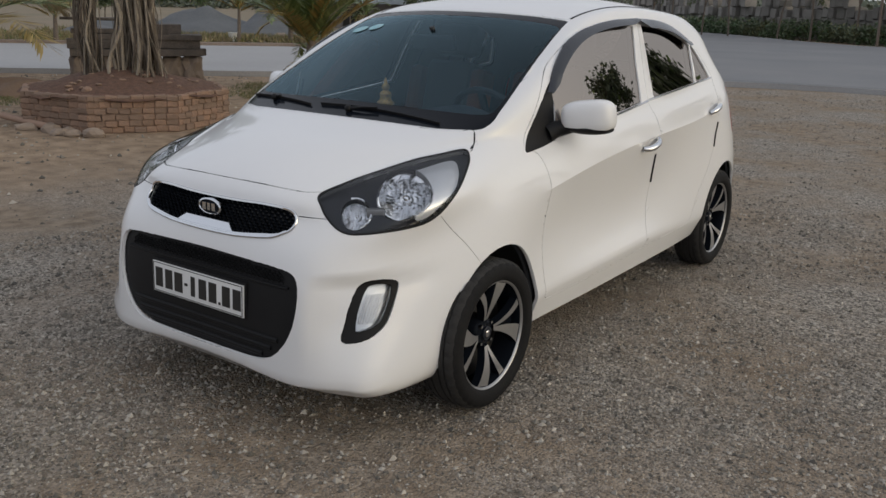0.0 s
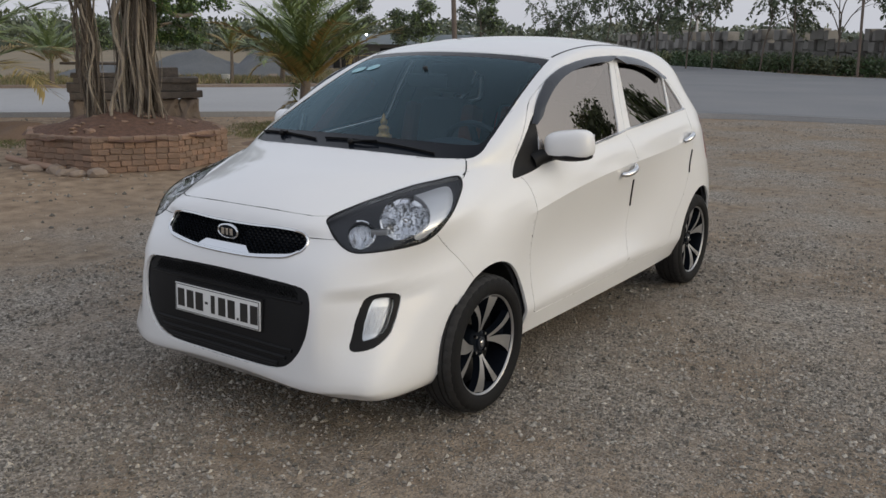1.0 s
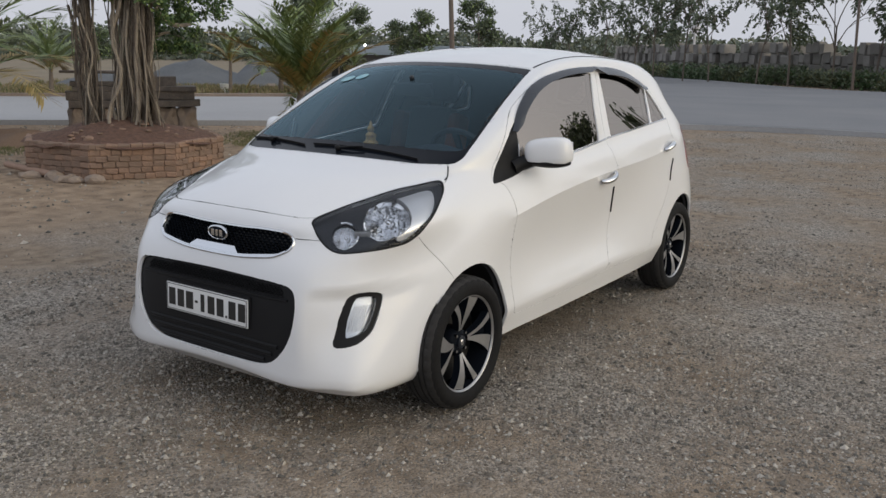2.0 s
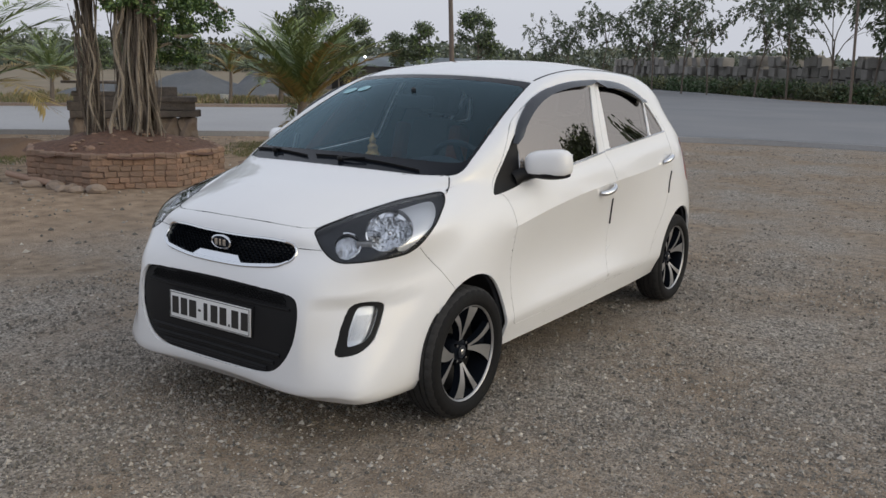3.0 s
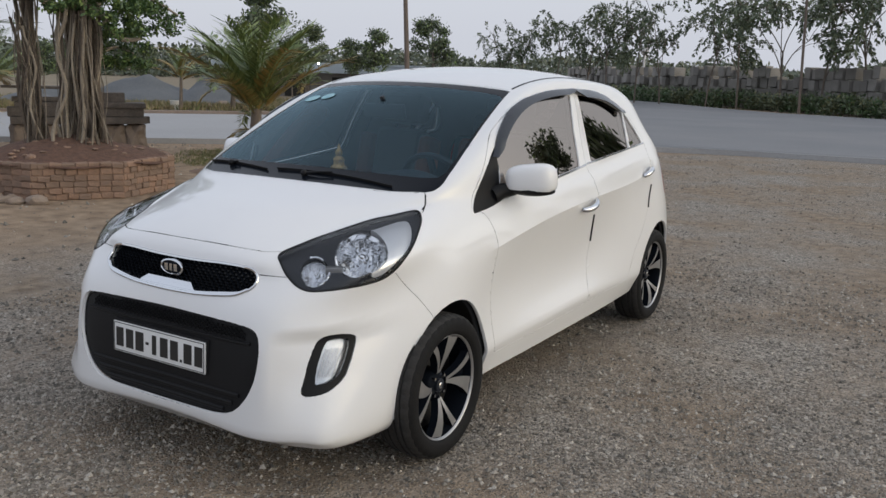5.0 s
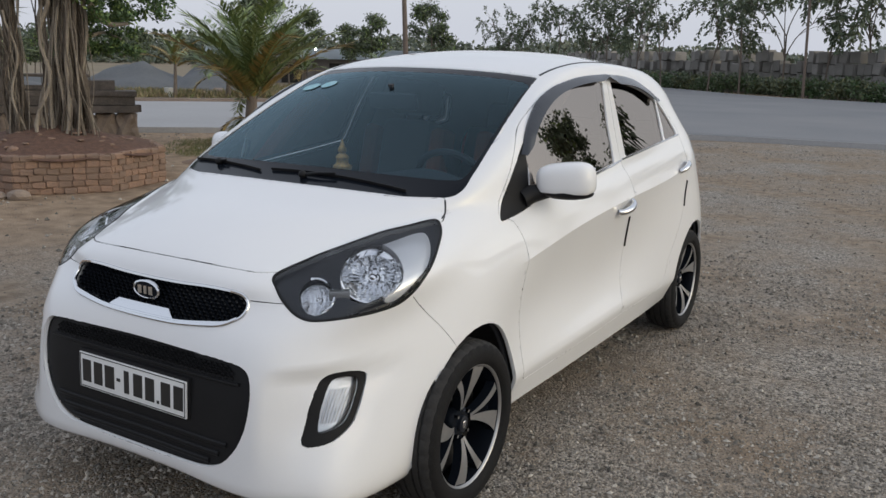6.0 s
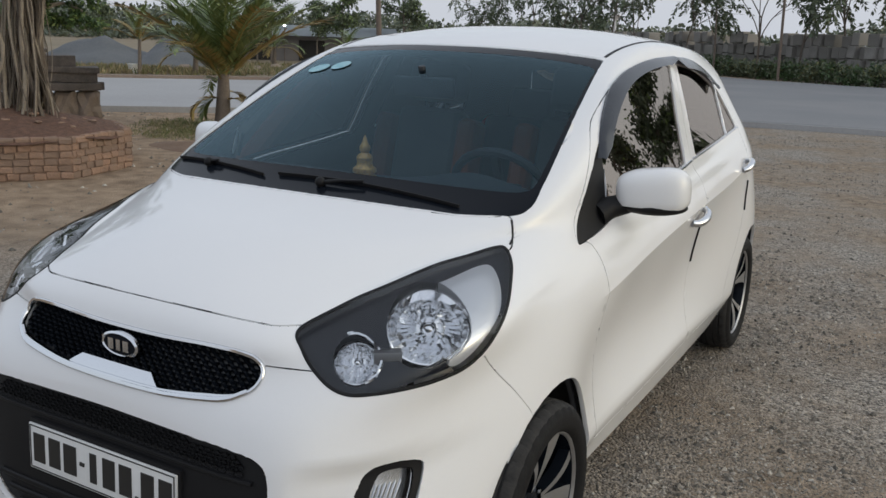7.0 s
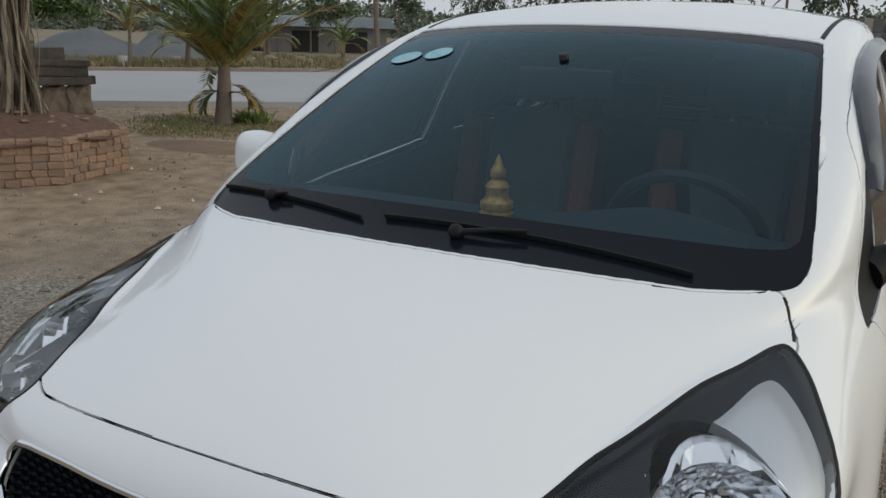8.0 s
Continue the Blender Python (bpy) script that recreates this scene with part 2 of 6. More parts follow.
def body_surface(levels=3):
    """The smooth closed skin of the body, before panels are cut from it."""
    lines = [LINE_A, LINE_B, LINE_C, LINE_D, LINE_M, NOSE + BELT + TAIL]
    cap = [CENTRE, MIDDLE, EDGE, GLASS_TOP]
    cage = bpy.data.meshes.new("cage")
    bm = bmesh.new()
    crease = bm.edges.layers.float.new("crease_edge")
    made = {}

    def vert(p, side):
        x = p[0] * side
        key = (round(x, 4), round(p[1], 4), round(p[2], 4))
        if key not in made:
            made[key] = bm.verts.new((x, p[1], p[2]))
        return made[key]

    for side in (1, -1):
        for low, high in zip(lines, lines[1:]):
            for i in range(len(low) - 1):
                quad = [vert(p, side) for p in (low[i], low[i + 1], high[i + 1], high[i])]
                bm.faces.new(quad if side > 0 else list(reversed(quad)))
        rows = [NOSE] + [[c[i] for c in cap] + [BELT[i]] for i in range(7)] + [list(reversed(TAIL))]
        for a, b in zip(rows, rows[1:]):
            for i in range(4):
                quad = [vert(p, side) for p in (a[i], a[i + 1], b[i + 1], b[i])]
                bm.faces.new(quad if side > 0 else list(reversed(quad)))

        def hold(line, amount):
            for p, q in zip(line, line[1:]):
                e = bm.edges.get((vert(p, side), vert(q, side)))
                if e:
                    e[crease] = amount
        hold(LINE_D[6:12], 1.0)
        hold(EDGE[1:6], 0.35)
        hold(BELT[1:7], 0.35)
        hold(LINE_B[:5], 0.95)
        hold(LINE_B[5:12], 0.85)
        hold(GLASS_TOP[1:6], 0.25)
        hold([r for r in rows[4]][:3], 0.35)
        hold([r for r in rows[6]][:3], 0.5)
    bm.to_mesh(cage)
    bm.free()
    aim = [v.co.copy() for v in cage.vertices]
    ob = new("cage", cage)
    mod = ob.modifiers.new("smooth", "SUBSURF")
    for n in range(6):                       # let the smooth skin pass through the feature lines
        mod.levels = 2 if n < 5 else levels
        graph = bpy.context.evaluated_depsgraph_get()
        graph.update()
        skin = bpy.data.meshes.new_from_object(ob.evaluated_get(graph))
        if n < 5:
            for v, want, got in zip(cage.vertices, aim, list(skin.vertices)[:len(aim)]):
                v.co = v.co + 0.9 * (want - got.co)
            cage.update()
            bpy.data.meshes.remove(skin)
    bpy.data.objects.remove(ob)
    bpy.data.meshes.remove(cage)
    return skin


class Outline:
    """A closed outline in a plane across a viewing direction, and the part of the skin that faces it."""

    def __init__(self, points, across, up, face, least=0.05, side=0, smooth=5, test=None):
        self.across, self.up, self.face = Vector(across), Vector(up), Vector(face).normalized()
        self.least, self.side, self.test = least, side, test
        self.points = [(float(p[0]), float(p[1])) for p in (spline(points, smooth, True) if smooth else points)]
        a = np.array(self.points)
        self.low, self.high = a.min(0), a.max(0)

    def flat(self, co):
        return co.dot(self.across), co.dot(self.up)

    def facing(self, f):
        c = f.calc_center_median()
        if self.side and c.x * self.side < 0.0:
            return False
        if self.test and not self.test(c):
            return False
        return f.normal.dot(self.face) > self.least

    def holds(self, co):
        x, y = self.flat(co)
        if not (self.low[0] <= x <= self.high[0] and self.low[1] <= y <= self.high[1]):
            return False
        inside = False
        p = self.points
        for i in range(len(p)):
            (ax, ay), (bx, by) = p[i], p[i - 1]
            if (ay > y) != (by > y) and x < (bx - ax) * (y - ay) / (by - ay) + ax:
                inside = not inside
        return inside

    def extent(self, f):
        q = [self.flat(v.co) for v in f.verts]
        xs, ys = [c[0] for c in q], [c[1] for c in q]
        return f, min(xs), max(xs), min(ys), max(ys)

    def cut(self, bm):
        """Splits the faces along the outline, so that none of them crosses it."""
        near = []
        for f in bm.faces:
            if self.facing(f):
                e = self.extent(f)
                if e[2] >= self.low[0] and e[1] <= self.high[0] and e[4] >= self.low[1] and e[3] <= self.high[1]:
                    near.append(e)
        n = len(self.points)
        for i in range(n):
            (ax, ay), (bx, by) = self.points[i], self.points[(i + 1) % n]
            if abs(ax - bx) + abs(ay - by) < 1e-6:
                continue
            lo0, hi0, lo1, hi1 = min(ax, bx) - 1e-5, max(ax, bx) + 1e-5, min(ay, by) - 1e-5, max(ay, by) + 1e-5
            hit, rest = [], []
            for e in near:
                (rest if e[2] < lo0 or e[1] > hi0 or e[4] < lo1 or e[3] > hi1 else hit).append(e)
            if not hit:
                continue
            length = math.hypot(bx - ax, by - ay)
            px, py = (by - ay) / length, -(bx - ax) / length
            gap = {}
            faces = [e[0] for e in hit]
            for f in faces:
                for v in f.verts:
                    if v not in gap:
                        x, y = self.flat(v.co)
                        gap[v] = (x - ax) * px + (y - ay) * py
            for edge in {e for f in faces for e in f.edges}:
                a, b = edge.verts
                da, db = gap[a], gap[b]
                if da * db < 0 and min(abs(da), abs(db)) > 1e-5:
                    _, fresh = bmesh.utils.edge_split(edge, a, da / (da - db))
                    gap[fresh] = 0.0
            near = rest
            for f in faces:
                on = [v for v in f.verts if abs(gap[v]) <= 1e-5]
                made = None
                if len(on) == 2 and not any(e.other_vert(on[0]) is on[1] for e in on[0].link_edges if f in e.link_faces):
                    made = bmesh.utils.face_split(f, on[0], on[1])
                near.append(self.extent(f))
                if made and made[0]:
                    near.append(self.extent(made[0]))
        bm.normal_update()


def side_outline(points, side, smooth=5, least=0.12, test=None):
    return Outline(points, (0, 1, 0), (0, 0, 1), (side, 0, 0), least, side, smooth, test)


def front_outline(points, side=0, smooth=5, least=0.1):
    return Outline(points, (1, 0, 0), (0, 0, 1), (0, -1, 0), least, side, smooth, lambda c: c.y < 0.2 and c.z < 1.0)


def top_outline(points, smooth=5, least=0.12, test=None):
    return Outline(points, (1, 0, 0), (0, 1, 0), (0, 0, 1), least, 0, smooth, test)


def flip(points):
    return [(-x, y) for x, y in points]


def circle(y, z, wide, tall, n=44):
    return [(y + wide * math.cos(2 * math.pi * i / n), z + tall * math.sin(2 * math.pi * i / n)) for i in range(n)]


HOOD = [(0, -0.612), (0.10, -0.611), (0.20, -0.606), (0.31, -0.593), (0.392, -0.567), (0.480, -0.485), (0.565, -0.335), (0.630, -0.150), (0.660, -0.045), (0.646, 0.010), (0.614, 0.052), (0.57, 0.022), (0.50, -0.012), (0.45, -0.025), (0.30, -0.052), (0.15, -0.067), (0, -0.072)]
SCREEN = [(0, -0.064), (0.15, -0.059), (0.30, -0.044), (0.45, -0.017), (0.50, -0.004), (0.57, 0.030), (0.622, 0.062), (0.646, 0.115), (0.640, 0.21), (0.607, 0.45), (0.570, 0.71), (0.553, 0.83), (0.537, 0.862), (0.43, 0.852), (0.28, 0.832), (0.14, 0.818), (0, 0.812)]
INNER_SCREEN = [(0, 0.060), (0.15, 0.064), (0.30, 0.078), (0.45, 0.102), (0.565, 0.130), (0.618, 0.165), (0.618, 0.25), (0.592, 0.45), (0.562, 0.69), (0.547, 0.785), (0.46, 0.795), (0.28, 0.775), (0.14, 0.762), (0, 0.756)]
ROOF = [(0, 0.826), (0.14, 0.832), (0.28, 0.846), (0.43, 0.866), (0.535, 0.882), (0.545, 0.93), (0.550, 1.2), (0.552, 1.5), (0.545, 1.9), (0.53, 2.25), (0.47, 2.36), (0.3, 2.40), (0, 2.41)]
UPPER_GRILLE = [(0.000, 0.820), (0.115, 0.821), (0.239, 0.825), (0.334, 0.821), (0.371, 0.807), (0.385, 0.779), (0.374, 0.752), (0.334, 0.737), (0.267, 0.729), (0.172, 0.719), (0.086, 0.716), (0.000, 0.716)]
LOWER_GRILLE = [(0, 0.648), (0.20, 0.645), (0.36, 0.640), (0.435, 0.628), (0.464, 0.595), (0.470, 0.53), (0.458, 0.455), (0.425, 0.385), (0.37, 0.330), (0.29, 0.304), (0.14, 0.297), (0, 0.295)]
FOG = [(0.6049, 0.57), (0.6129, 0.592), (0.6337, 0.604), (0.6657, 0.602), (0.6817, 0.59), (0.6869, 0.55), (0.6865, 0.48), (0.6801, 0.442), (0.6593, 0.415), (0.6257, 0.404), (0.6017, 0.408), (0.5937, 0.432), (0.5977, 0.51)]
FOG_LENS = [(0.6268, 0.57), (0.6356, 0.586), (0.658, 0.587), (0.6724, 0.577), (0.6772, 0.53), (0.6748, 0.478), (0.6644, 0.452), (0.6404, 0.44), (0.6244, 0.446), (0.6221, 0.51)]
LAMP_WING = [(0.27, 0.935), (0.34, 0.950), (0.42, 0.966), (0.458, 0.962), (0.471, 0.93), (0.460, 0.888), (0.428, 0.850), (0.395, 0.815), (0.355, 0.790), (0.325, 0.795), (0.33, 0.84), (0.32, 0.88), (0.28, 0.915)]
HEADLIGHT = [(-0.006, 0.861), (0.010, 0.876), (0.07, 0.897), (0.158, 0.924), (0.30, 0.960), (0.40, 0.976), (0.47, 0.986), (0.497, 0.982), (0.503, 0.955), (0.487, 0.92), (0.465, 0.885), (0.434, 0.848), (0.40, 0.813), (0.357, 0.788), (0.30, 0.777), (0.228, 0.769), (0.15, 0.762), (0.10, 0.762), (0.06, 0.777), (0.025, 0.808), (0.004, 0.842)]
MIRROR_PATCH = [(0.222, 0.958), (0.262, 1.005), (0.385, 1.135), (0.462, 1.205), (0.472, 1.185), (0.458, 1.06), (0.446, 0.995), (0.40, 0.977), (0.27, 0.958)]
FRONT_WINDOW = [(0.480, 1.205), (0.470, 1.08), (0.458, 1.002), (0.683, 1.022), (0.95, 1.046), (1.19, 1.072), (1.236, 1.090), (1.275, 1.25), (1.325, 1.39), (1.325, 1.425), (1.15, 1.420), (0.95, 1.395), (0.78, 1.355), (0.62, 1.29)]
REAR_WINDOW = [(1.386, 1.112), (1.384, 1.095), (1.43, 1.092), (1.65, 1.104), (1.90, 1.119), (1.965, 1.124), (1.985, 1.16), (2.045, 1.29), (2.045, 1.325), (1.95, 1.36), (1.80, 1.392), (1.62, 1.416), (1.46, 1.425), (1.440, 1.41), (1.412, 1.25)]
QUARTER_WINDOW = [(2.005, 1.127), (2.12, 1.134), (2.19, 1.141), (2.210, 1.155), (2.175, 1.22), (2.13, 1.285), (2.09, 1.318), (2.068, 1.29), (2.03, 1.19)]
FRONT_DOOR = [(0.285, 0.945), (0.318, 0.85), (0.330, 0.70), (0.345, 0.52), (0.360, 0.36), (0.376, 0.325), (0.43, 0.318), (0.78, 0.323), (1.13, 0.333), (1.305, 0.342), (1.332, 0.36), (1.376, 0.50), (1.395, 0.66), (1.376, 0.74), (1.350, 0.82), (1.333, 0.92), (1.318, 1.02), (1.31, 1.082), (1.345, 1.25), (1.393, 1.41), (1.388, 1.448), (1.15, 1.445), (0.93, 1.420), (0.74, 1.375), (0.56, 1.30), (0.44, 1.225), (0.33, 1.10), (0.225, 0.975)]
REAR_DOOR = [(1.322, 0.36), (1.37, 0.346), (1.63, 0.352), (1.84, 0.362), (1.91, 0.40), (1.96, 0.50), (2.04, 0.595), (2.11, 0.70), (2.165, 0.85), (2.205, 1.0), (2.23, 1.10), (2.25, 1.16), (2.20, 1.235), (2.14, 1.31), (2.03, 1.372), (1.80, 1.422), (1.60, 1.445), (1.385, 1.452), (1.385, 1.41), (1.338, 1.25), (1.303, 1.092), (1.311, 1.02), (1.326, 0.92), (1.343, 0.82), (1.369, 0.74), (1.388, 0.66), (1.368, 0.50)]
TAIL_LAMP = [(2.483, 1.06), (2.473, 0.95), (2.503, 0.84), (2.563, 0.80), (2.643, 0.80), (2.703, 0.90), (2.663, 1.02), (2.563, 1.09)]
HATCH_GLASS = [(0, 1.10), (0.30, 1.10), (0.46, 1.12), (0.50, 1.18), (0.47, 1.32), (0.42, 1.37), (0.2, 1.385), (0, 1.387)]
BUMPER = [(-0.317, 0.80), (-0.267, 0.752), (-0.207, 0.69), (-0.147, 0.615), (-0.117, 0.56), (-0.117, 0.1), (-0.917, 0.1), (-0.917, 0.80)]

skin = body_surface()
shell = bmesh.new()
shell.from_mesh(skin)
for v in shell.verts:                        # scooped recess under a ledge round each fog lamp
    ax, z = abs(v.co.x), v.co.z
    if v.co.y < -0.25 and 0.30 < z < 0.62:
        wide = max(0.0, 1 - ((ax - 0.630) / 0.13) ** 2)
        tall = min(1.0, max(0.0, (0.625 - z) / 0.025)) * min(1.0, max(0.0, (z - 0.30) / 0.16))
        v.co += Vector((-0.3 if v.co.x > 0 else 0.3, 0.9, 0)) * 0.030 * wide * tall
skin_tree = BVHTree.FromBMesh(shell)
shell.normal_update()
normal_layer = shell.verts.layers.float_vector.new("skin_normal")
for v in shell.verts:
    v[normal_layer] = v.normal

regions = []
for sd in (1, -1):
    regions += [("arch", side_outline(circle(0.0, 0.285, 0.298, 0.352), sd, 0, 0.02)), ("arch", side_outline(circle(2.372, 0.29, 0.300, 0.360), sd, 0, 0.02))]
    regions += [("fog_lens" + "_+"[sd > 0], front_outline(FOG_LENS if sd > 0 else flip(FOG_LENS), sd)), ("fog" + "_+"[sd > 0], front_outline(FOG if sd > 0 else flip(FOG), sd))]
    for n, (h, z, rh, rz) in (("bowl_a", (0.282, 0.877, 0.096, 0.072)), ("bowl_b", (0.117, 0.826, 0.048, 0.046))):
        regions += [(n + "_+"[sd > 0], Outline([(sd * (h + rh * math.cos(2 * math.pi * q / 14)), z + rz * math.sin(2 * math.pi * q / 14)) for q in range(14)], (0.8, 0.6 * sd, 0), (0, 0, 1), (0.6 * sd, -0.8, 0.15), 0.02, sd, 3, lambda c: c.y < 0.1))]
    regions += [("wing" + "_+"[sd > 0], Outline(LAMP_WING if sd > 0 else flip(LAMP_WING), (0.8, 0.6 * sd, 0), (0, 0, 1), (0.6 * sd, -0.8, 0.15), 0.02, sd, 5, lambda c: c.y < 0.1))]
    regions += [("headlight" + "_+"[sd > 0], Outline(HEADLIGHT if sd > 0 else flip(HEADLIGHT), (0.8, 0.6 * sd, 0), (0, 0, 1), (0.6 * sd, -0.8, 0.15), 0.02, sd, 5, lambda c: c.y < 0.1))]
    regions += [(n + "_+"[sd > 0], side_outline(o, sd, 4)) for n, o in (("mirror_patch", MIRROR_PATCH), ("front_window", FRONT_WINDOW), ("rear_window", REAR_WINDOW), ("quarter_window", QUARTER_WINDOW))]
    regions += [(n + "_+"[sd > 0], side_outline(o, sd, 4)) for n, o in (("front_door", FRONT_DOOR), ("rear_door", REAR_DOOR), ("tail_lamp", TAIL_LAMP))]
regions += [("upper_grille", front_outline(mirror_x(UPPER_GRILLE))), ("lower_grille", front_outline(mirror_x(LOWER_GRILLE)))]
regions += [("hood", top_outline(mirror_x(HOOD), test=lambda c: c.y < 0.12)), ("windshield", top_outline(mirror_x(INNER_SCREEN), test=lambda c: c.y < 0.95 and c.z > 0.98)), ("screen_border", top_outline(mirror_x(SCREEN), test=lambda c: c.y < 0.95 and c.z > 0.98)), ("roof", top_outline(mirror_x(ROOF), test=lambda c: c.z > 1.3))]
regions += [("hatch_glass", Outline(mirror_x(HATCH_GLASS), (1, 0, 0), (0, 0, 1), (0, 1, 0), 0.15, 0, 5, lambda c: c.y > 2.3))]
regions += [("bumper", side_outline(BUMPER, 1, 0, 0.0)), ("bumper", side_outline(BUMPER, -1, 0, 0.0))]
for name, outline in regions:
    outline.cut(shell)
shell.normal_update()
# vertices on the shoulder crease keep a normal of their own on each side of it
creased = set()
for e in shell.edges:
    if len(e.link_faces) == 2 and e.calc_face_angle(0.0) > 0.28 and min(f.calc_area() for f in e.link_faces) > 4e-6:
        if all(0.2 < v.co.y < 2.42 and 0.76 < v.co.z < 0.985 and abs(v.co.x) > 0.74 for v in e.verts):
            creased.update(e.verts)
sorted_faces = {}
for f in shell.faces:
    c = f.calc_center_median()
    where = "body"
    for name, outline in regions:
        if name == "bumper":
            if outline.holds(c) and c.x * outline.side >= 0:
                where = "bumper"
                break
        elif outline.facing(f) and outline.holds(c):
            where = name
            break
    sorted_faces.setdefault(where, []).append(f)


def panel(name, faces, mat, parent=None, label="", gap=0.0016, depth=0.014, sink=0.0, pane=False):
    """A panel of the skin with a turned-in edge all round."""
    index, co, nor, tris, sides = {}, [], [], [], {}
    rim = {}
    chosen = set(faces)
    for f in faces:
        loop = []
        for v in f.verts:
            if v not in index:
                index[v] = len(co)
                n = Vector(v[normal_layer]).normalized()
                co.append(v.co - n * sink)
                nor.append(n)
            if v in creased and not pane:
                n = sum((g.normal * g.calc_area() for g in v.link_faces if g.normal.dot(f.normal) > 0.965), Vector())
                sides[len(tris), len(loop)] = n.normalized() if n.length > 0 else f.normal
            loop.append(index[v])
        tris.append(loop)
        for e in f.edges:
            if sum(g in chosen for g in e.link_faces) == 1:
                a, b = e.verts
                lp = [l for l in f.loops if l.edge == e][0]
                a, b = lp.vert, lp.link_loop_next.vert
                inward = (Vector(a[normal_layer]) + Vector(b[normal_layer])).normalized().cross(b.co - a.co)
                for v in (a, b):
                    rim.setdefault(v, Vector())
                    rim[v] += inward
                rim.setdefault((a, b), (a, b))
    for v, d in rim.items():
        if not isinstance(v, tuple) and d.length > 1e-6:
            co[index[v]] = co[index[v]] + d.normalized() * gap
    if pane:                                  # float glass: one even curve, without the waves of pressed steel
        u = np.array([tuple(c) for c in co])
        basis = np.stack([np.ones(len(u)), u[:, 0], u[:, 1], u[:, 2], u[:, 0] ** 2 if pane == "screen" else 0 * u[:, 0]], 1)
        even = basis @ np.linalg.lstsq(basis, np.array([tuple(q) for q in nor]), rcond=None)[0]
        nor = [Vector(q).normalized() for q in even]
    edge_index = {}
    for key in [k for k in rim if isinstance(k, tuple)]:
        quad = []
        for v in key:
            if v not in edge_index:
                d = rim[v].normalized() if rim[v].length > 1e-6 else Vector((0, 0, 1))
                n = nor[index[v]]
                edge_index[v] = len(co)
                co += [co[index[v]].copy(), co[index[v]] - n * depth]
                nor += [(-d + n * 0.5).normalized(), -d]
            quad.append(edge_index[v])
        a, b = quad
        tris.append([b, a, a + 1, b + 1])
    me = bpy.data.meshes.new(name)
    me.from_pydata([tuple(c) for c in co], [], tris)
    me.materials.append(mat)
    me.shade_smooth()
    me.normals_split_custom_set([tuple(sides.get((k, j), nor[q])) for k, loop in enumerate(tris) for j, q in enumerate(loop)])
    ob = new(name, me)
    ob.parent = parent or car
    if label:
        ob["label"] = label
    return ob


body = panel("body", sorted_faces["body"], PAINT, label="white painted steel body shell")
hood = panel("hood", sorted_faces["hood"], PAINT, gap=0.003, depth=0.02)
roof = panel("roof", sorted_faces["roof"], PAINT)
bumper = panel("front_bumper", sorted_faces["bumper"], PAINT)
windshield = panel("windshield", sorted_faces["windshield"], WINDSHIELD_GLASS, label="dark windscreen glass", depth=0.004, sink=0.003, gap=0.0, pane="screen")
panel("screen_border", sorted_faces["screen_border"], GLOSS_BLACK, windshield, "black printed border", depth=0.004, sink=0.003, gap=0.0)
panel("rear_window", sorted_faces["hatch_glass"], TINTED_GLASS, label="tinted rear window glass", depth=0.004, sink=0.003)
panel("lower_grille", sorted_faces["lower_grille"], PLASTIC, bumper, "black plastic lower grille", depth=0.004, sink=0.016)
panel("upper_grille", sorted_faces["upper_grille"], MESH_PLASTIC, bumper, "black honeycomb upper grille", depth=0.004, sink=0.02)
doors = {}
for sd in (1, -1):
    s = "_+"[sd > 0]
    doors[sd] = panel("front_door", sorted_faces["front_door" + s], PAINT), panel("rear_door", sorted_faces["rear_door" + s], PAINT)
    panel("door_window", sorted_faces["front_window" + s], TINTED_GLASS, doors[sd][0], "tinted side window glass", depth=0.004, sink=0.006, pane=True)
    panel("door_window", sorted_faces["rear_window" + s], TINTED_GLASS, doors[sd][1], "tinted side window glass", depth=0.004, sink=0.006, pane=True)
    panel("quarter_window", sorted_faces["quarter_window" + s], TINTED_GLASS, doors[sd][1], "tinted quarter glass", depth=0.004, sink=0.006, pane=True)
    panel("mirror_patch", sorted_faces["mirror_patch" + s], PLASTIC, doors[sd][0], "black plastic triangle", depth=0.004, sink=0.002)
    panel("tail_lamp", sorted_faces["tail_lamp" + s], TAIL_RED, label="red tail lamp", depth=0.01)
    fog = panel("fog_lamp_surround", sorted_faces["fog" + s], PLASTIC, bumper, "black fog lamp surround", depth=0.03, sink=0.004)
    panel("fog_lamp_lens", sorted_faces["fog_lens" + s], LENS_GLASS, fog, "clear fog lamp lens", depth=0.004, sink=0.006)
    lamp = panel("headlight", sorted_faces["headlight" + s] + sorted_faces["wing" + s] + sorted_faces["bowl_a" + s] + sorted_faces["bowl_b" + s], LENS_GLASS, label="large swept-back headlight with clear lens", depth=0.03)
    panel("lamp_housing", sorted_faces["headlight" + s], LAMP_DARK, lamp, "dark grey lamp housing", depth=0.02, sink=0.022)
    panel("lamp_wing", sorted_faces["wing" + s], SILVER, lamp, "bright reflector wing", depth=0.02, sink=0.016)
    panel("fog_reflector", sorted_faces["fog_lens" + s], FOG_SILVER, fog, "bright fluted reflector", depth=0.01, sink=0.03)
lining = panel("interior_lining", sorted_faces["body"] + sorted_faces["roof"] + [f for sd in "_+" for n in ("front_door", "rear_door") for f in sorted_faces[n + sd]], TRIM, label="dark interior lining", depth=0.012, sink=0.03)


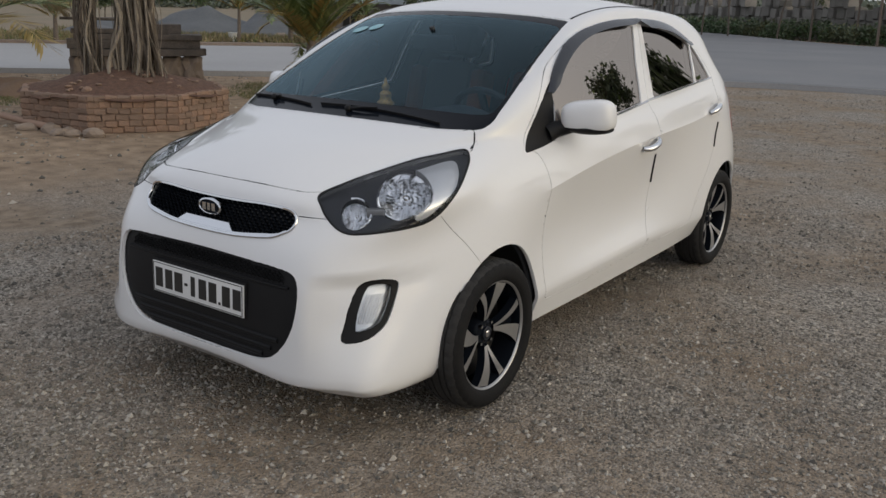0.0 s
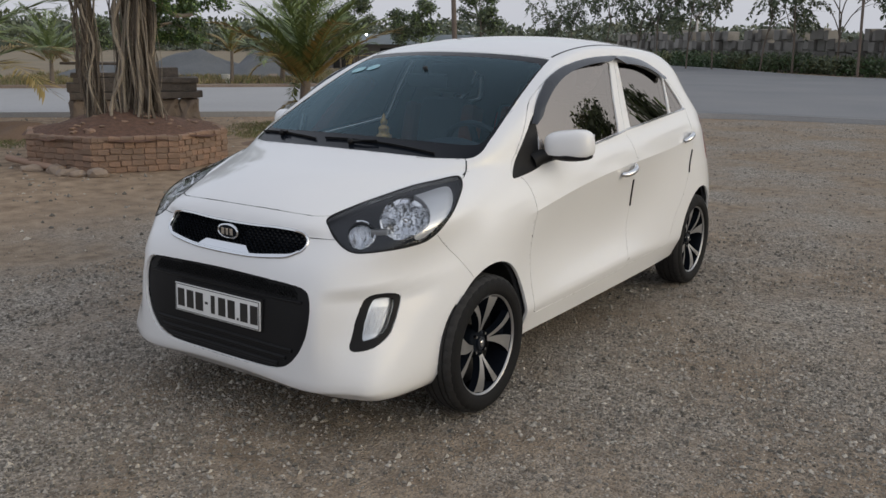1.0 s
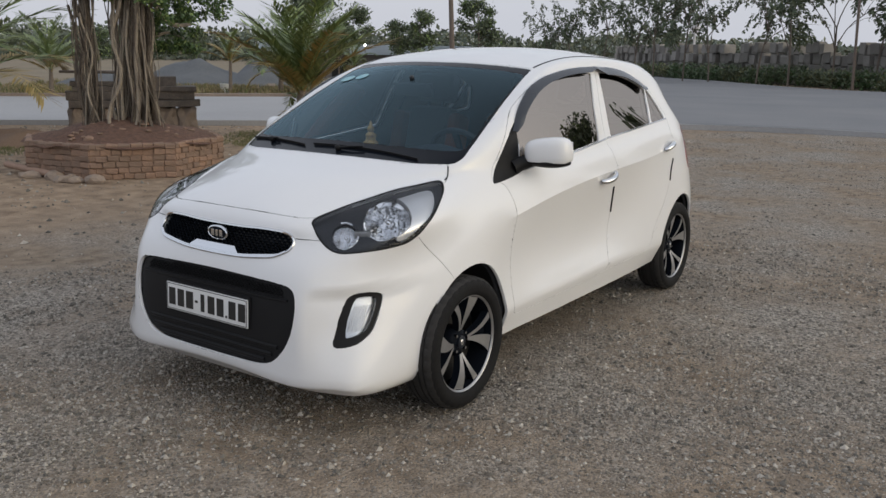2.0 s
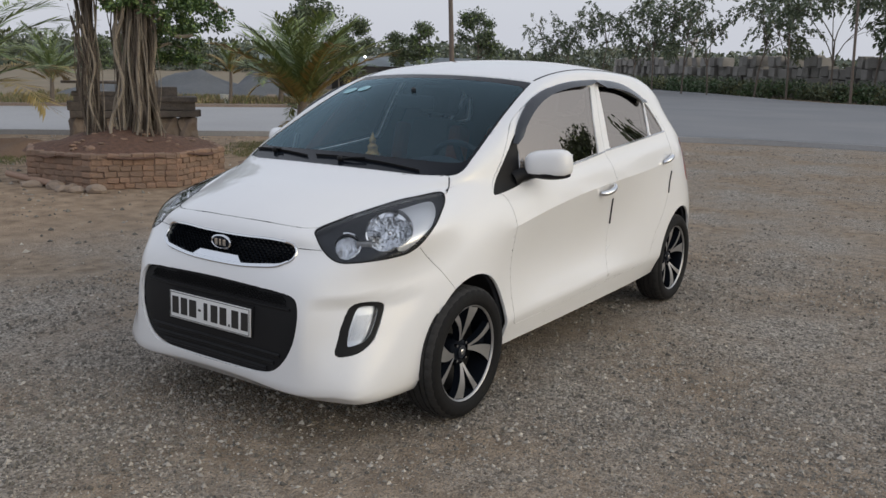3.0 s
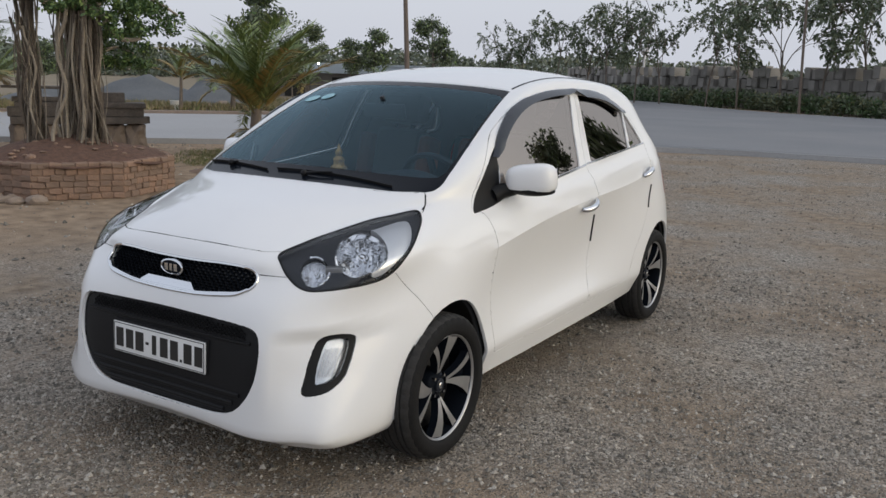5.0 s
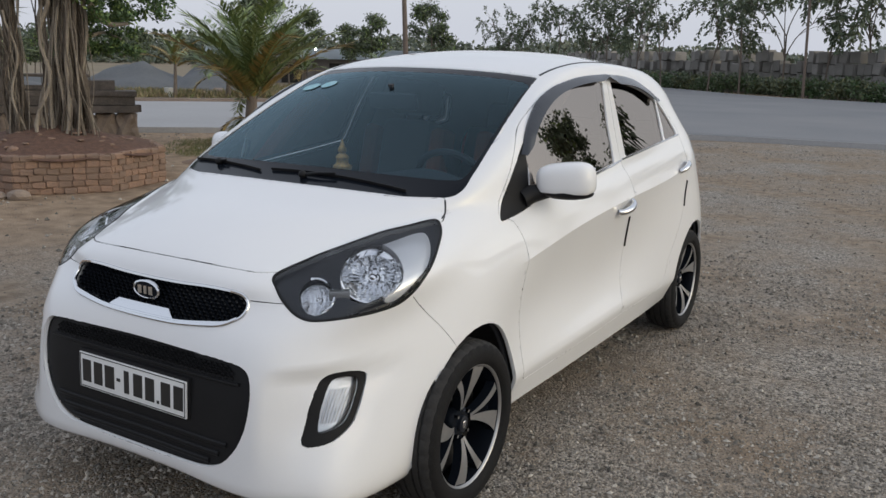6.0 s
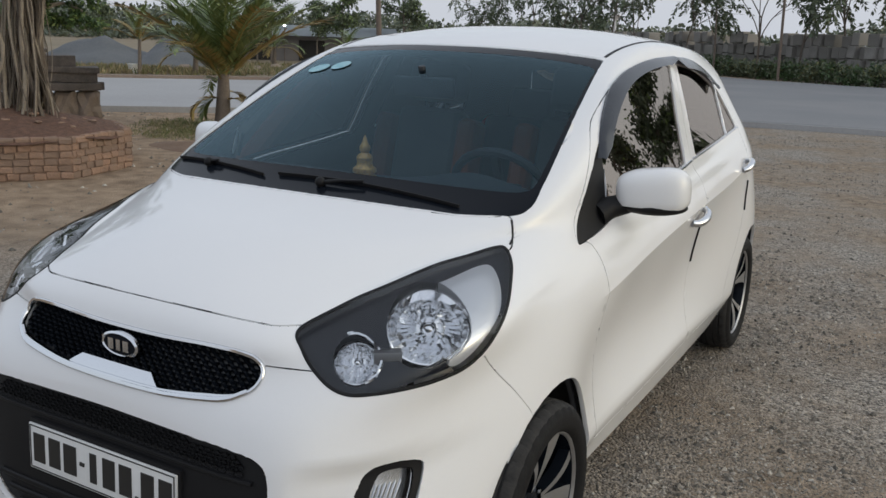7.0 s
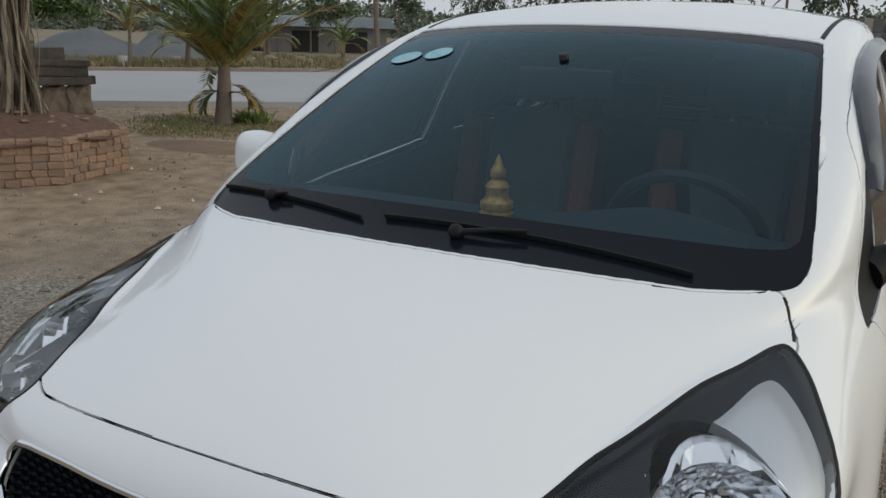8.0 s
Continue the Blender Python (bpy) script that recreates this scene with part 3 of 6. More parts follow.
# ---- wheels ----
def build_tyre(parent):
    bm = bmesh.new()
    steps = 144
    profile = [(-0.072, 0.182), (-0.082, 0.20), (-0.086, 0.225), (-0.083, 0.25), (-0.074, 0.266), (-0.064, 0.2735), (-0.050, 0.276), (-0.047, 0.2765), (-0.046, 0.270), (-0.040, 0.270), (-0.039, 0.2770),
               (-0.022, 0.2772), (-0.021, 0.270), (-0.015, 0.270), (-0.014, 0.2775), (0.014, 0.2775), (0.015, 0.270), (0.021, 0.270), (0.022, 0.2772), (0.039, 0.2770), (0.040, 0.270), (0.046, 0.270), (0.047, 0.2765),
               (0.050, 0.276), (0.064, 0.2735), (0.074, 0.266), (0.083, 0.255), (0.0865, 0.240), (0.0855, 0.232), (0.086, 0.222), (0.081, 0.210), (0.072, 0.202)]
    rings = lathe(bm, profile, steps)
    for k, (a, r) in enumerate(profile):
        if r > 0.262 and abs(a) > 0.046:      # cross grooves in the shoulders
            for i, v in enumerate(rings[k]):
                if i % 4 == 0:
                    v.co.y *= 1 - 0.005 / r
                    v.co.z *= 1 - 0.005 / r
    for f in bm.faces:
        c = f.calc_center_median()
        f.material_index = 1 if math.hypot(c.y, c.z) > 0.262 else 0
    return part("tyre", bm, [RUBBER, TREAD], parent, "black rubber tyre with dusty tread")


def build_rim(parent):
    bm = bmesh.new()
    lathe(bm, [(0.064, 0.1945), (0.070, 0.1975), (0.072, 0.2015), (0.070, 0.2045), (0.064, 0.203)], 72)
    rim = part("rim", bm, ALLOY, parent, "two-tone machined alloy rim")
    bm = bmesh.new()
    lathe(bm, [(0.064, 0.1945), (0.045, 0.190), (0.0, 0.186), (-0.07, 0.188)], 72)
    part("rim_barrel", bm, GLOSS_BLACK, rim, "gloss black inner barrel")
    bm = bmesh.new()
    lathe(bm, [(-0.03, 0.186), (-0.03, 0.03), (-0.025, 0.0)], 48)
    part("brake_backing", bm, UNDERBODY, rim)
    bm = bmesh.new()
    lathe(bm, [(0.03, 0.0), (0.033, 0.03), (0.028, 0.052), (0.015, 0.062), (-0.03, 0.065)], 40)
    hub = part("hub", bm, GLOSS_BLACK, rim, "gloss black hub")
    bm = bmesh.new()
    lathe(bm, [(0.046, 0.0), (0.045, 0.018), (0.042, 0.026), (0.030, 0.027)], 32)
    part("centre_cap", bm, LAMP_DARK, rim, "dark centre cap")
    bm = bmesh.new()
    lathe(bm, [(0.0475, 0.0), (0.047, 0.010), (0.045, 0.0135)], 24)
    part("cap_emblem", bm, CHROME, rim, "plain chrome cap emblem")
    for k in range(4):
        w = math.radians(45 + 90 * k)
        bm = bmesh.new()
        lathe(bm, [(0.040, 0.0), (0.040, 0.006), (0.025, 0.0085), (0.018, 0.0085)], 6)
        bmesh.ops.translate(bm, verts=bm.verts, vec=(0, 0.046 * math.cos(w), 0.046 * math.sin(w)))
        part("wheel_nut", bm, CHROME, rim, smooth=False)
    # four pairs of blades, one slim and one broad, with machined faces and black flanks
    for k in range(4):
        for first, tip, thin, broad in ((-6, -22, 0.014, 0.070), (6, 18, 0.011, 0.030)):
            bm = bmesh.new()
            rows = []
            for i in range(10):
                t = i / 9
                r = 0.052 + 0.140 * t
                w = math.radians(90 * k + 7 + first + (tip - first) * t)
                wide = thin + (broad - thin) * t ** 1.15
                x = 0.036 + 0.026 * math.sin(t * 1.7)
                mid = Vector((x, r * math.cos(w), r * math.sin(w)))
                tang = Vector((0, -math.sin(w), math.cos(w)))
                rows.append([bm.verts.new(mid + tang * (-wide / 2 - 0.004) + Vector((-0.03, 0, 0))), bm.verts.new(mid - tang * wide / 2), bm.verts.new(mid + tang * wide / 2), bm.verts.new(mid + tang * (wide / 2 + 0.004) + Vector((-0.03, 0, 0)))])
            for a, b in zip(rows, rows[1:]):
                for j in range(3):
                    f = bm.faces.new((a[j], b[j], b[j + 1], a[j + 1]))
                    f.material_index = 0 if j == 1 else 1
            bmesh.ops.recalc_face_normals(bm, faces=bm.faces)
            part("spoke", bm, [ALLOY, GLOSS_BLACK], rim, "machined face and black flanks")
        bm = bmesh.new()
        rows = []
        for i in range(6):
            t = i / 5
            r = 0.050 + 0.135 * t
            lo, hi = math.radians(90 * k + 7 - 10 - 12 * t ** 1.5), math.radians(90 * k + 7 + 10 + 6 * t)
            x = 0.022 + 0.010 * t
            rows.append([bm.verts.new((x, r * math.cos(lo + (hi - lo) * q / 4), r * math.sin(lo + (hi - lo) * q / 4))) for q in range(5)])
        for a, b in zip(rows, rows[1:]):
            for j in range(4):
                bm.faces.new((a[j], b[j], b[j + 1], a[j + 1]))
        bmesh.ops.recalc_face_normals(bm, faces=bm.faces)
        part("spoke_web", bm, GLOSS_BLACK, rim, "gloss black web between blades")
    return rim


wheel = new("wheel")
wheel.parent = car
build_tyre(wheel)
build_rim(wheel)
wheel.matrix_basis = pose(0.710, 0.004, 0.278, 0, 0, 0)
copy_thing(wheel, pose(0.710, 2.387, 0.278, 25, 0, 0))
copy_thing(wheel, pose(-0.710, 0.004, 0.278, 40, 0, 180))
copy_thing(wheel, pose(-0.710, 2.387, 0.278, 10, 0, 180))

# wheel wells and floor pan
for y in (-0.005, 2.372):
    for sd in (1, -1):
        bm = bmesh.new()
        rings = []
        for x in (0.765, 0.52):
            rings.append([bm.verts.new((sd * x, y + 0.312 * math.cos(w), 0.285 + 0.368 * math.sin(w))) for w in [math.pi * (-0.02 + 1.04 * i / 24) for i in range(25)]])
        for i in range(24):
            bm.faces.new((rings[0][i], rings[0][i + 1], rings[1][i + 1], rings[1][i]))
        bm.faces.new(rings[1])
        part("wheel_well", bm, UNDERBODY, car, "black wheel arch liner")
bm = bmesh.new()
box(bm, -0.68, 0.68, 0.36, 2.02, 0.19, 0.25, 0.02)
box(bm, -0.47, 0.47, -0.62, 2.75, 0.20, 0.30, 0.02)
part("floor_pan", bm, UNDERBODY, car, "black underbody")


# ---- fittings on the skin ----
def on_skin(origin, way):
    hit, normal, _, _ = skin_tree.ray_cast(Vector(origin), Vector(way).normalized())
    return hit, normal


def on_side(y, z, sd, out=0.0):
    p, n = on_skin((2.0 * sd, y, z), (-sd, 0, 0))
    return p + n * out, n


def on_front(x, z, out=0.0):
    p, n = on_skin((x, -3, z), (0, 1, 0))
    return p + n * out, n


def on_top(x, y, out=0.0):
    p, n = on_skin((x, y, 3), (0, 0, -1))
    return p + n * out, n


def strip(bm, places, width, height, closed=False, round_off=0.35):
    """A rounded bead along places on the skin: pairs of point and normal."""
    n = len(places)
    rows = []
    for i, (p, nor) in enumerate(places):
        a = places[i - 1][0] if (closed or i) else p
        b = places[(i + 1) % n][0] if (closed or i < n - 1) else p
        d = (b - a).normalized()
        s = d.cross(nor).normalized() * width / 2
        rows.append([bm.verts.new(q) for q in (p - s - nor * 0.004, p - s + nor * height * round_off, p - s * 0.5 + nor * height, p + s * 0.5 + nor * height, p + s + nor * height * round_off, p + s - nor * 0.004)])
    for i in range(n if closed else n - 1):
        a, b = rows[i], rows[(i + 1) % n]
        for j in range(5):
            bm.faces.new((a[j], a[j + 1], b[j + 1], b[j]))
    if not closed:
        bm.faces.new(rows[0])
        bm.faces.new(list(reversed(rows[-1])))
    bmesh.ops.recalc_face_normals(bm, faces=bm.faces)


# upper grille: chrome surround, chrome tab, honeycomb
bm = bmesh.new()
strip(bm, [on_front(x, z, 0.0) for x, z in spline(mirror_x(UPPER_GRILLE), 4, True)], 0.011, 0.006, True)
part("grille_surround", bm, CHROME, bumper, "chrome grille surround")
bm = bmesh.new()
strip(bm, [on_front(x, z, 0.001) for x, z in spline([(-0.368, 0.750), (-0.325, 0.731), (-0.26, 0.722), (-0.17, 0.714), (-0.09, 0.711), (0, 0.710), (0.09, 0.711), (0.17, 0.714), (0.26, 0.722), (0.325, 0.731), (0.368, 0.750)], 4)], 0.014, 0.006)
part("grille_underline", bm, CHROME, bumper, "broad chrome band under the grille")
bm = bmesh.new()
rows = []
for k in range(13):
    t = k / 12
    lo, hi = -0.150 + 0.30 * t, -0.112 + 0.224 * t
    rows.append([bm.verts.new(on_front(lo, 0.716, 0.004)[0]), bm.verts.new(on_front((lo + hi) / 2, 0.730, 0.004)[0]), bm.verts.new(on_front(hi, 0.744, 0.001)[0]), bm.verts.new(on_front(hi, 0.746, -0.02)[0])])
for a, b in zip(rows, rows[1:]):
    for j in range(3):
        bm.faces.new((a[j], b[j], b[j + 1], a[j + 1]))
part("grille_tab", bm, CHROME, bumper, "bright chrome tab under the emblem")


def honeycomb(outline, z0, z1, half, size, back, mat, name, label):
    bm = bmesh.new()
    row = 0
    z = z0
    while z < z1:
        x = -half + (size * 0.9 if row % 2 else 0)
        while x < half:
            if outline.holds(Vector((x, 0, z))):
                p, n = on_front(x, z, -back)
                ring = []
                for s in (1.0, 0.72):
                    ring.append([bm.verts.new((p.x + size * s * math.cos(math.pi / 3 * q), p.y + (0 if s == 1 else 0.004), p.z + size * 0.62 * s * math.sin(math.pi / 3 * q))) for q in range(6)])
                inner = [bm.verts.new(v.co + Vector((0, 0.012, 0))) for v in ring[1]]
                for q in range(6):
                    w = (q + 1) % 6
                    bm.faces.new((ring[0][q], ring[0][w], ring[1][w], ring[1][q]))
                    bm.faces.new((ring[1][q], ring[1][w], inner[w], inner[q]))
            x += size * 1.8
        z += size * 0.62
        row += 1
    return part(name, bm, mat, bumper, label, smooth=False)


honeycomb(Outline(mirror_x([(x * 0.97, 0.765 + (z - 0.765) * 0.86) for x, z in UPPER_GRILLE]), (1, 0, 0), (0, 0, 1), (0, -1, 0)), 0.705, 0.83, 0.40, 0.014, 0.010, GLOSS_BLACK, "grille_mesh", "glossy black honeycomb mesh")
honeycomb(Outline([(-0.40, 0.585), (0.40, 0.585), (0.385, 0.622), (0.2, 0.632), (-0.2, 0.632), (-0.385, 0.622)], (1, 0, 0), (0, 0, 1), (0, -1, 0), smooth=0), 0.585, 0.635, 0.42, 0.012, 0.012, PLASTIC, "grille_mesh", "black honeycomb mesh")

# emblem: an oval with plain upright shapes
bm = bmesh.new()
ep, en = on_front(0.0, 0.781, 0.006)
for a, (rx, rz, o) in enumerate(((0.060, 0.031, -0.004), (0.060, 0.031, 0.004), (0.054, 0.026, 0.007), (0.050, 0.0235, 0.004))):
    ring = [bm.verts.new(ep + Vector((rx * math.cos(2 * math.pi * q / 40), -o, rz * math.sin(2 * math.pi * q / 40)))) for q in range(40)]
    if a:
        for q in range(40):
            bm.faces.new((last[q], last[(q + 1) % 40], ring[(q + 1) % 40], ring[q]))
    last = ring
emblem = part("emblem", bm, CHROME, bumper, "oval chrome emblem with a black field")
bm = bmesh.new()
bm.faces.new([bm.verts.new(ep + Vector((0.051 * math.cos(2 * math.pi * q / 40), -0.0045, 0.0245 * math.sin(2 * math.pi * q / 40)))) for q in range(40)])
part("emblem_field", bm, GLOSS_BLACK, emblem)
for x, w in ((-0.024, 0.009), (0.0, 0.007), (0.024, 0.009)):
    bm = bmesh.new()
    box(bm, ep.x + x - w, ep.x + x + w, ep.y - 0.0085, ep.y - 0.0035, ep.z - 0.0135, ep.z + 0.0135, 0.002)
    part("emblem_mark", bm, CHROME, emblem)

# number plate on its carrier, and the louvres of the lower grille
bm = bmesh.new()
box(bm, -0.262, 0.240, -0.740, -0.69, 0.425, 0.56, 0.010)
part("plate_carrier", bm, PLASTIC, bumper, "black plate carrier")
plate_tilt = pose(-0.012, -0.744, 0.4915, -2.0, 0, 0)
bm = bmesh.new()
box(bm, -0.245, 0.245, -0.003, 0.003, -0.0585, 0.0585, 0.0028, plate_tilt)
plate = part("number_plate", bm, PLATE_WHITE, bumper, "white number plate with dark characters")
bm = bmesh.new()
for x0, x1, z0, z1 in ((-0.241, 0.241, 0.0525, 0.055), (-0.241, 0.241, -0.055, -0.0525), (-0.241, -0.2385, -0.0525, 0.0525), (0.2385, 0.241, -0.0525, 0.0525)):
    box(bm, x0, x1, -0.0045, -0.002, z0, z1, 0, plate_tilt)
part("plate_border", bm, PLATE_BLACK, plate)
for x, w, h, z in ((-0.208, 0.040, 0.074, 0), (-0.153, 0.040, 0.074, 0), (-0.098, 0.044, 0.074, 0), (-0.056, 0.016, 0.010, 0), (-0.018, 0.022, 0.074, 0), (0.034, 0.040, 0.074, 0), (0.088, 0.040, 0.074, 0), (0.124, 0.010, 0.010, -0.032), (0.158, 0.040, 0.074, 0), (0.213, 0.040, 0.074, 0)):
    bm = bmesh.new()
    box(bm, x - w / 2, x + w / 2, -0.0048, -0.002, z - h / 2, z + h / 2, 0.001, plate_tilt)
    part("plate_mark", bm, PLATE_BLACK, plate, smooth=False)
for z, half in ((0.385, 0.385), (0.352, 0.355), (0.322, 0.315)):
    bm = bmesh.new()
    strip(bm, [on_front(-half + 2 * half * k / 24, z, -0.014) for k in range(25)], 0.016, 0.005)
    part("louvre", bm, PLASTIC, bumper)
bm = bmesh.new()
strip(bm, [on_front(-0.425 + 0.85 * k / 30, 0.578, -0.013) for k in range(31)], 0.010, 0.005)
part("louvre", bm, PLASTIC, bumper)


# ---- lamps ----
def bowl(parent, at, way, radius, deep, squash, name, label):
    bm = bmesh.new()
    prof = [(-0.004, radius * 1.08), (0.002, radius * 1.05), (0.0, radius)] + [(-deep * (1 - (1 - q / 9) ** 2) ** 0.8, radius * (1 - 0.86 * q / 9)) for q in range(1, 10)]
    rings = lathe(bm, prof, 32)
    for ring in rings[3:-1]:
        for v in ring:                            # upright flutes pressed into the reflector
            flute = int((v.co.y + 1) / (radius * 0.19))
            v.co.x += 0.03 * deep * (flute % 2) + (0.06 * deep if v.co.z < -0.25 * radius else 0)
    lathe(bm, [(-deep * 0.95, radius * 0.17), (-deep * 0.35, radius * 0.16), (-deep * 0.28, radius * 0.10), (-deep * 0.25, 0.0)], 20)
    q = Vector(way).to_track_quat("X", "Z").to_matrix().to_4x4()
    bmesh.ops.transform(bm, matrix=Matrix.Translation(at) @ q @ Matrix.Diagonal((1, 1, squash, 1)), verts=bm.verts)
    out = Vector((0.6 if at.x > 0 else -0.6, -0.8, 0))
    for v in bm.verts:                        # keep the bowl behind the lens
        p, n = on_skin(v.co + out * 2, -out)
        if p is not None and (v.co - p).dot(out) > -0.008:
            v.co += out * (-0.008 - (v.co - p).dot(out))
    return part(name, bm, BOWL, parent, label, smooth=False)


for ob in [o for o in car.children if o.name.startswith("headlight")]:
    sd = 1 if sum(v.co.x for v in ob.data.vertices) > 0 else -1
    for h, z, r, deep, squash, name in ((0.281, 0.889, 0.090, 0.085, 0.84, "main_reflector"), (0.117, 0.830, 0.046, 0.055, 0.95, "indicator_reflector")):
        start = Vector((0.8 * h * sd, 0.6 * h, z)) + Vector((0.6 * sd, -0.8, 0)) * 2
        p, n = on_skin(start, (-0.6 * sd, 0.8, 0))
        way = Vector((0.48 * sd, -0.84, 0.28)).normalized()
        bowl(ob, p - n * 0.040, way, r, deep, squash, name, "faceted chrome lamp reflector")
    # bridge between the two reflectors
    start = Vector((0.8 * 0.185 * sd, 0.6 * 0.185, 0.838)) + Vector((0.6 * sd, -0.8, 0)) * 2
    p, n = on_skin(start, (-0.6 * sd, 0.8, 0))
    bm = bmesh.new()
    box(bm, -0.030, 0.030, -0.012, 0.02, -0.014, 0.014, 0.006, Matrix.Translation(p - n * 0.026) @ pose(0, 0, 0, 0, 0, 37 * sd))
    part("reflector_bridge", bm, ALLOY, ob, "grey bridge between the reflectors")
    # chrome collar of the indicator and bright rim of the main reflector
    for h, z, r, start_w, end_w, thick, name in ((0.117, 0.830, 0.053, -70, 110, 0.006, "indicator_collar"), (0.280, 0.883, 0.094, -60, 200, 0.0022, "reflector_rim")):
        bm = bmesh.new()
        path = []
        for q in range(25):
            w = radians(start_w + (end_w - start_w) * q / 24)
            hh, zz = h + r * math.cos(w), z + 0.86 * r * math.sin(w)
            p, n = on_skin(Vector((0.8 * hh * sd, 0.6 * hh, zz)) + Vector((0.6 * sd, -0.8, 0)) * 2, (-0.6 * sd, 0.8, 0))
            path.append(p - n * 0.024)
        tube(bm, path, thick, 8)
        part(name, bm, CHROME, ob, "bright chrome arc")
# dark strips standing for the gap shade round headlights and at rear bonnet corners
for ob in [o for o in car.children if o.name.startswith("headlight")]:
    sd = 1 if sum(v.co.x for v in ob.data.vertices) > 0 else -1
    bm = bmesh.new()
    places = []
    for h, z in spline(HEADLIGHT, 5, True):
        start = Vector((0.8 * h * sd, 0.6 * h, z)) + Vector((0.6 * sd, -0.8, 0)) * 2
        p, n = on_skin(start, (-0.6 * sd, 0.8, 0))
        if p is not None and (not places or (p - places[-1][0]).length < 0.08):
            places.append((p, n))
    strip(bm, places, 0.0075, 0.0012, True)
    part("lamp_seal", bm, PLASTIC, ob, "black strip drawn for the dark gap round the lamp")
for sd in (1, -1):
    bm = bmesh.new()
    strip(bm, [on_top(sd * x, y) for x, y in spline([(0.652, -0.02), (0.643, 0.014), (0.622, 0.046)], 6)], 0.0055, 0.0008)
    part("bonnet_seal", bm, PLASTIC, hood, "dark strip drawn for the gap at the bonnet corner")
for sd in (1, -1):
    bm = bmesh.new()
    for k in range(6):
        x = sd * (0.637 + 0.0066 * k)
        strip(bm, [on_front(x - sd * 0.006 * q / 6, 0.555 - 0.095 * q / 6, -0.029) for q in range(7)], 0.0070, 0.0016)
    part("fog_flutes", bm, FOG_SILVER, bumper, "bright fluted fog reflector")

# ---- side fittings ----
for sd in (1, -1):
    front, rear = doors[sd]
    bm = bmesh.new()
    strip(bm, [on_side(0.455 + 0.845 * k / 30, 0.992 + 0.083 * (k / 30) ** 1.12, sd) for k in range(31)], 0.012, 0.006)
    part("window_trim", bm, CHROME, front, "chrome window trim strip")
    bm = bmesh.new()
    strip(bm, [on_side(1.315 + 0.91 * k / 30, 1.079 + 0.058 * k / 30, sd) for k in range(31)], 0.012, 0.006)
    part("window_trim", bm, CHROME, rear, "chrome window trim strip")
    # dark strips sunk behind the shut lines of the doors, standing for gap shade
    for owner, line in ((front, FRONT_DOOR), (rear, REAR_DOOR)):
        runs, run = [], []
        for y, z in spline(line, 6, True) + [line[0]]:
            p, n = on_skin((2.0 * sd, y, z), (-sd, 0, 0))
            if z < 0.99 and p is not None and abs(p.x) > 0.6:
                run.append((p - n * 0.0035, n))
            elif run:
                runs, run = runs + [run], []
        bm = bmesh.new()
        for places in [q for q in runs + [run] if len(q) > 2]:
            strip(bm, places, 0.012, 0.001)
        part("door_seal", bm, PLASTIC, owner, "dark strip standing for the shade in the door gap")
    # smoked rain visors
    for owner, top, drop in ((front, [(0.430, 1.168), (0.51, 1.253), (0.633, 1.331), (0.776, 1.389), (0.95, 1.427), (1.15, 1.449), (1.385, 1.457)], 0.035), (rear, [(1.392, 1.455), (1.60, 1.450), (1.80, 1.428), (1.96, 1.385), (2.075, 1.335)], 0.048)):
        bm = bmesh.new()
        rows = []
        line = spline(top, 7)
        for k, (y, z) in enumerate(line):
            a, b = line[max(k - 1, 0)], line[min(k + 1, len(line) - 1)]
            ty, tz = b[0] - a[0], b[1] - a[1]
            ln = math.hypot(ty, tz)
            ny, nz = tz / ln, -ty / ln
            taper = min(1.0, 0.35 + k / 6, 0.55 + (len(line) - 1 - k) / 5)
            row = []
            for f, o in ((0.0, 0.001), (0.04, 0.010), (0.35, 0.020), (1.0, 0.026), (1.0, 0.023), (0.3, 0.014)):
                p, n = on_side(y + ny * drop * taper * f, z + nz * drop * taper * f, sd, o)
                row.append(bm.verts.new(p))
            rows.append(row)
        for a, b in zip(rows, rows[1:]):
            for j in range(5):
                bm.faces.new((a[j], b[j], b[j + 1], a[j + 1]))
        bmesh.ops.recalc_face_normals(bm, faces=bm.faces)
        part("rain_visor", bm, VISOR_MAT, owner, "smoked plastic rain visor")
    # handles
    for owner, y0, z0, y1, z1 in ((front, 1.150, 0.868, 1.293, 0.902), (rear, 2.030, 0.960, 2.165, 0.993)):
        bm = bmesh.new()
        path = []
        for k in range(13):
            t = k / 12
            p, n = on_side(y0 + (y1 - y0) * t, z0 + (z1 - z0) * t, sd, 0.004 + 0.028 * math.sin(math.pi * min(1, max(0, t))) ** 0.5)
            path.append(p)
        tube(bm, path, [0.010 + 0.006 * math.sin(math.pi * (0.15 + 0.7 * k / 12)) for k in range(13)], 10)
        handle = part("door_handle", bm, CHROME, owner, "chrome door handle")
        bm = bmesh.new()
        c, n = on_side((y0 + y1) / 2 - 0.006, (z0 + z1) / 2 + 0.004, sd, 0.0015)
        u = Vector((0, y1 - y0, z1 - z0)).normalized()
        v = n.cross(u)
        ring = [bm.verts.new(on_side((c + u * 0.046 * math.cos(2 * math.pi * q / 24) + v * 0.030 * math.sin(2 * math.pi * q / 24)).y, (c + u * 0.046 * math.cos(2 * math.pi * q / 24) + v * 0.030 * math.sin(2 * math.pi * q / 24)).z, sd, 0.001)[0]) for q in range(24)]
        mid = bm.verts.new(c - n * 0.004)
        for q in range(24):
            bm.faces.new((ring[q], ring[(q + 1) % 24], mid))
        bmesh.ops.recalc_face_normals(bm, faces=bm.faces)
        part("handle_cup", bm, HANDLE_CUP_SHADE, handle, "finger recess with its shade painted grey")
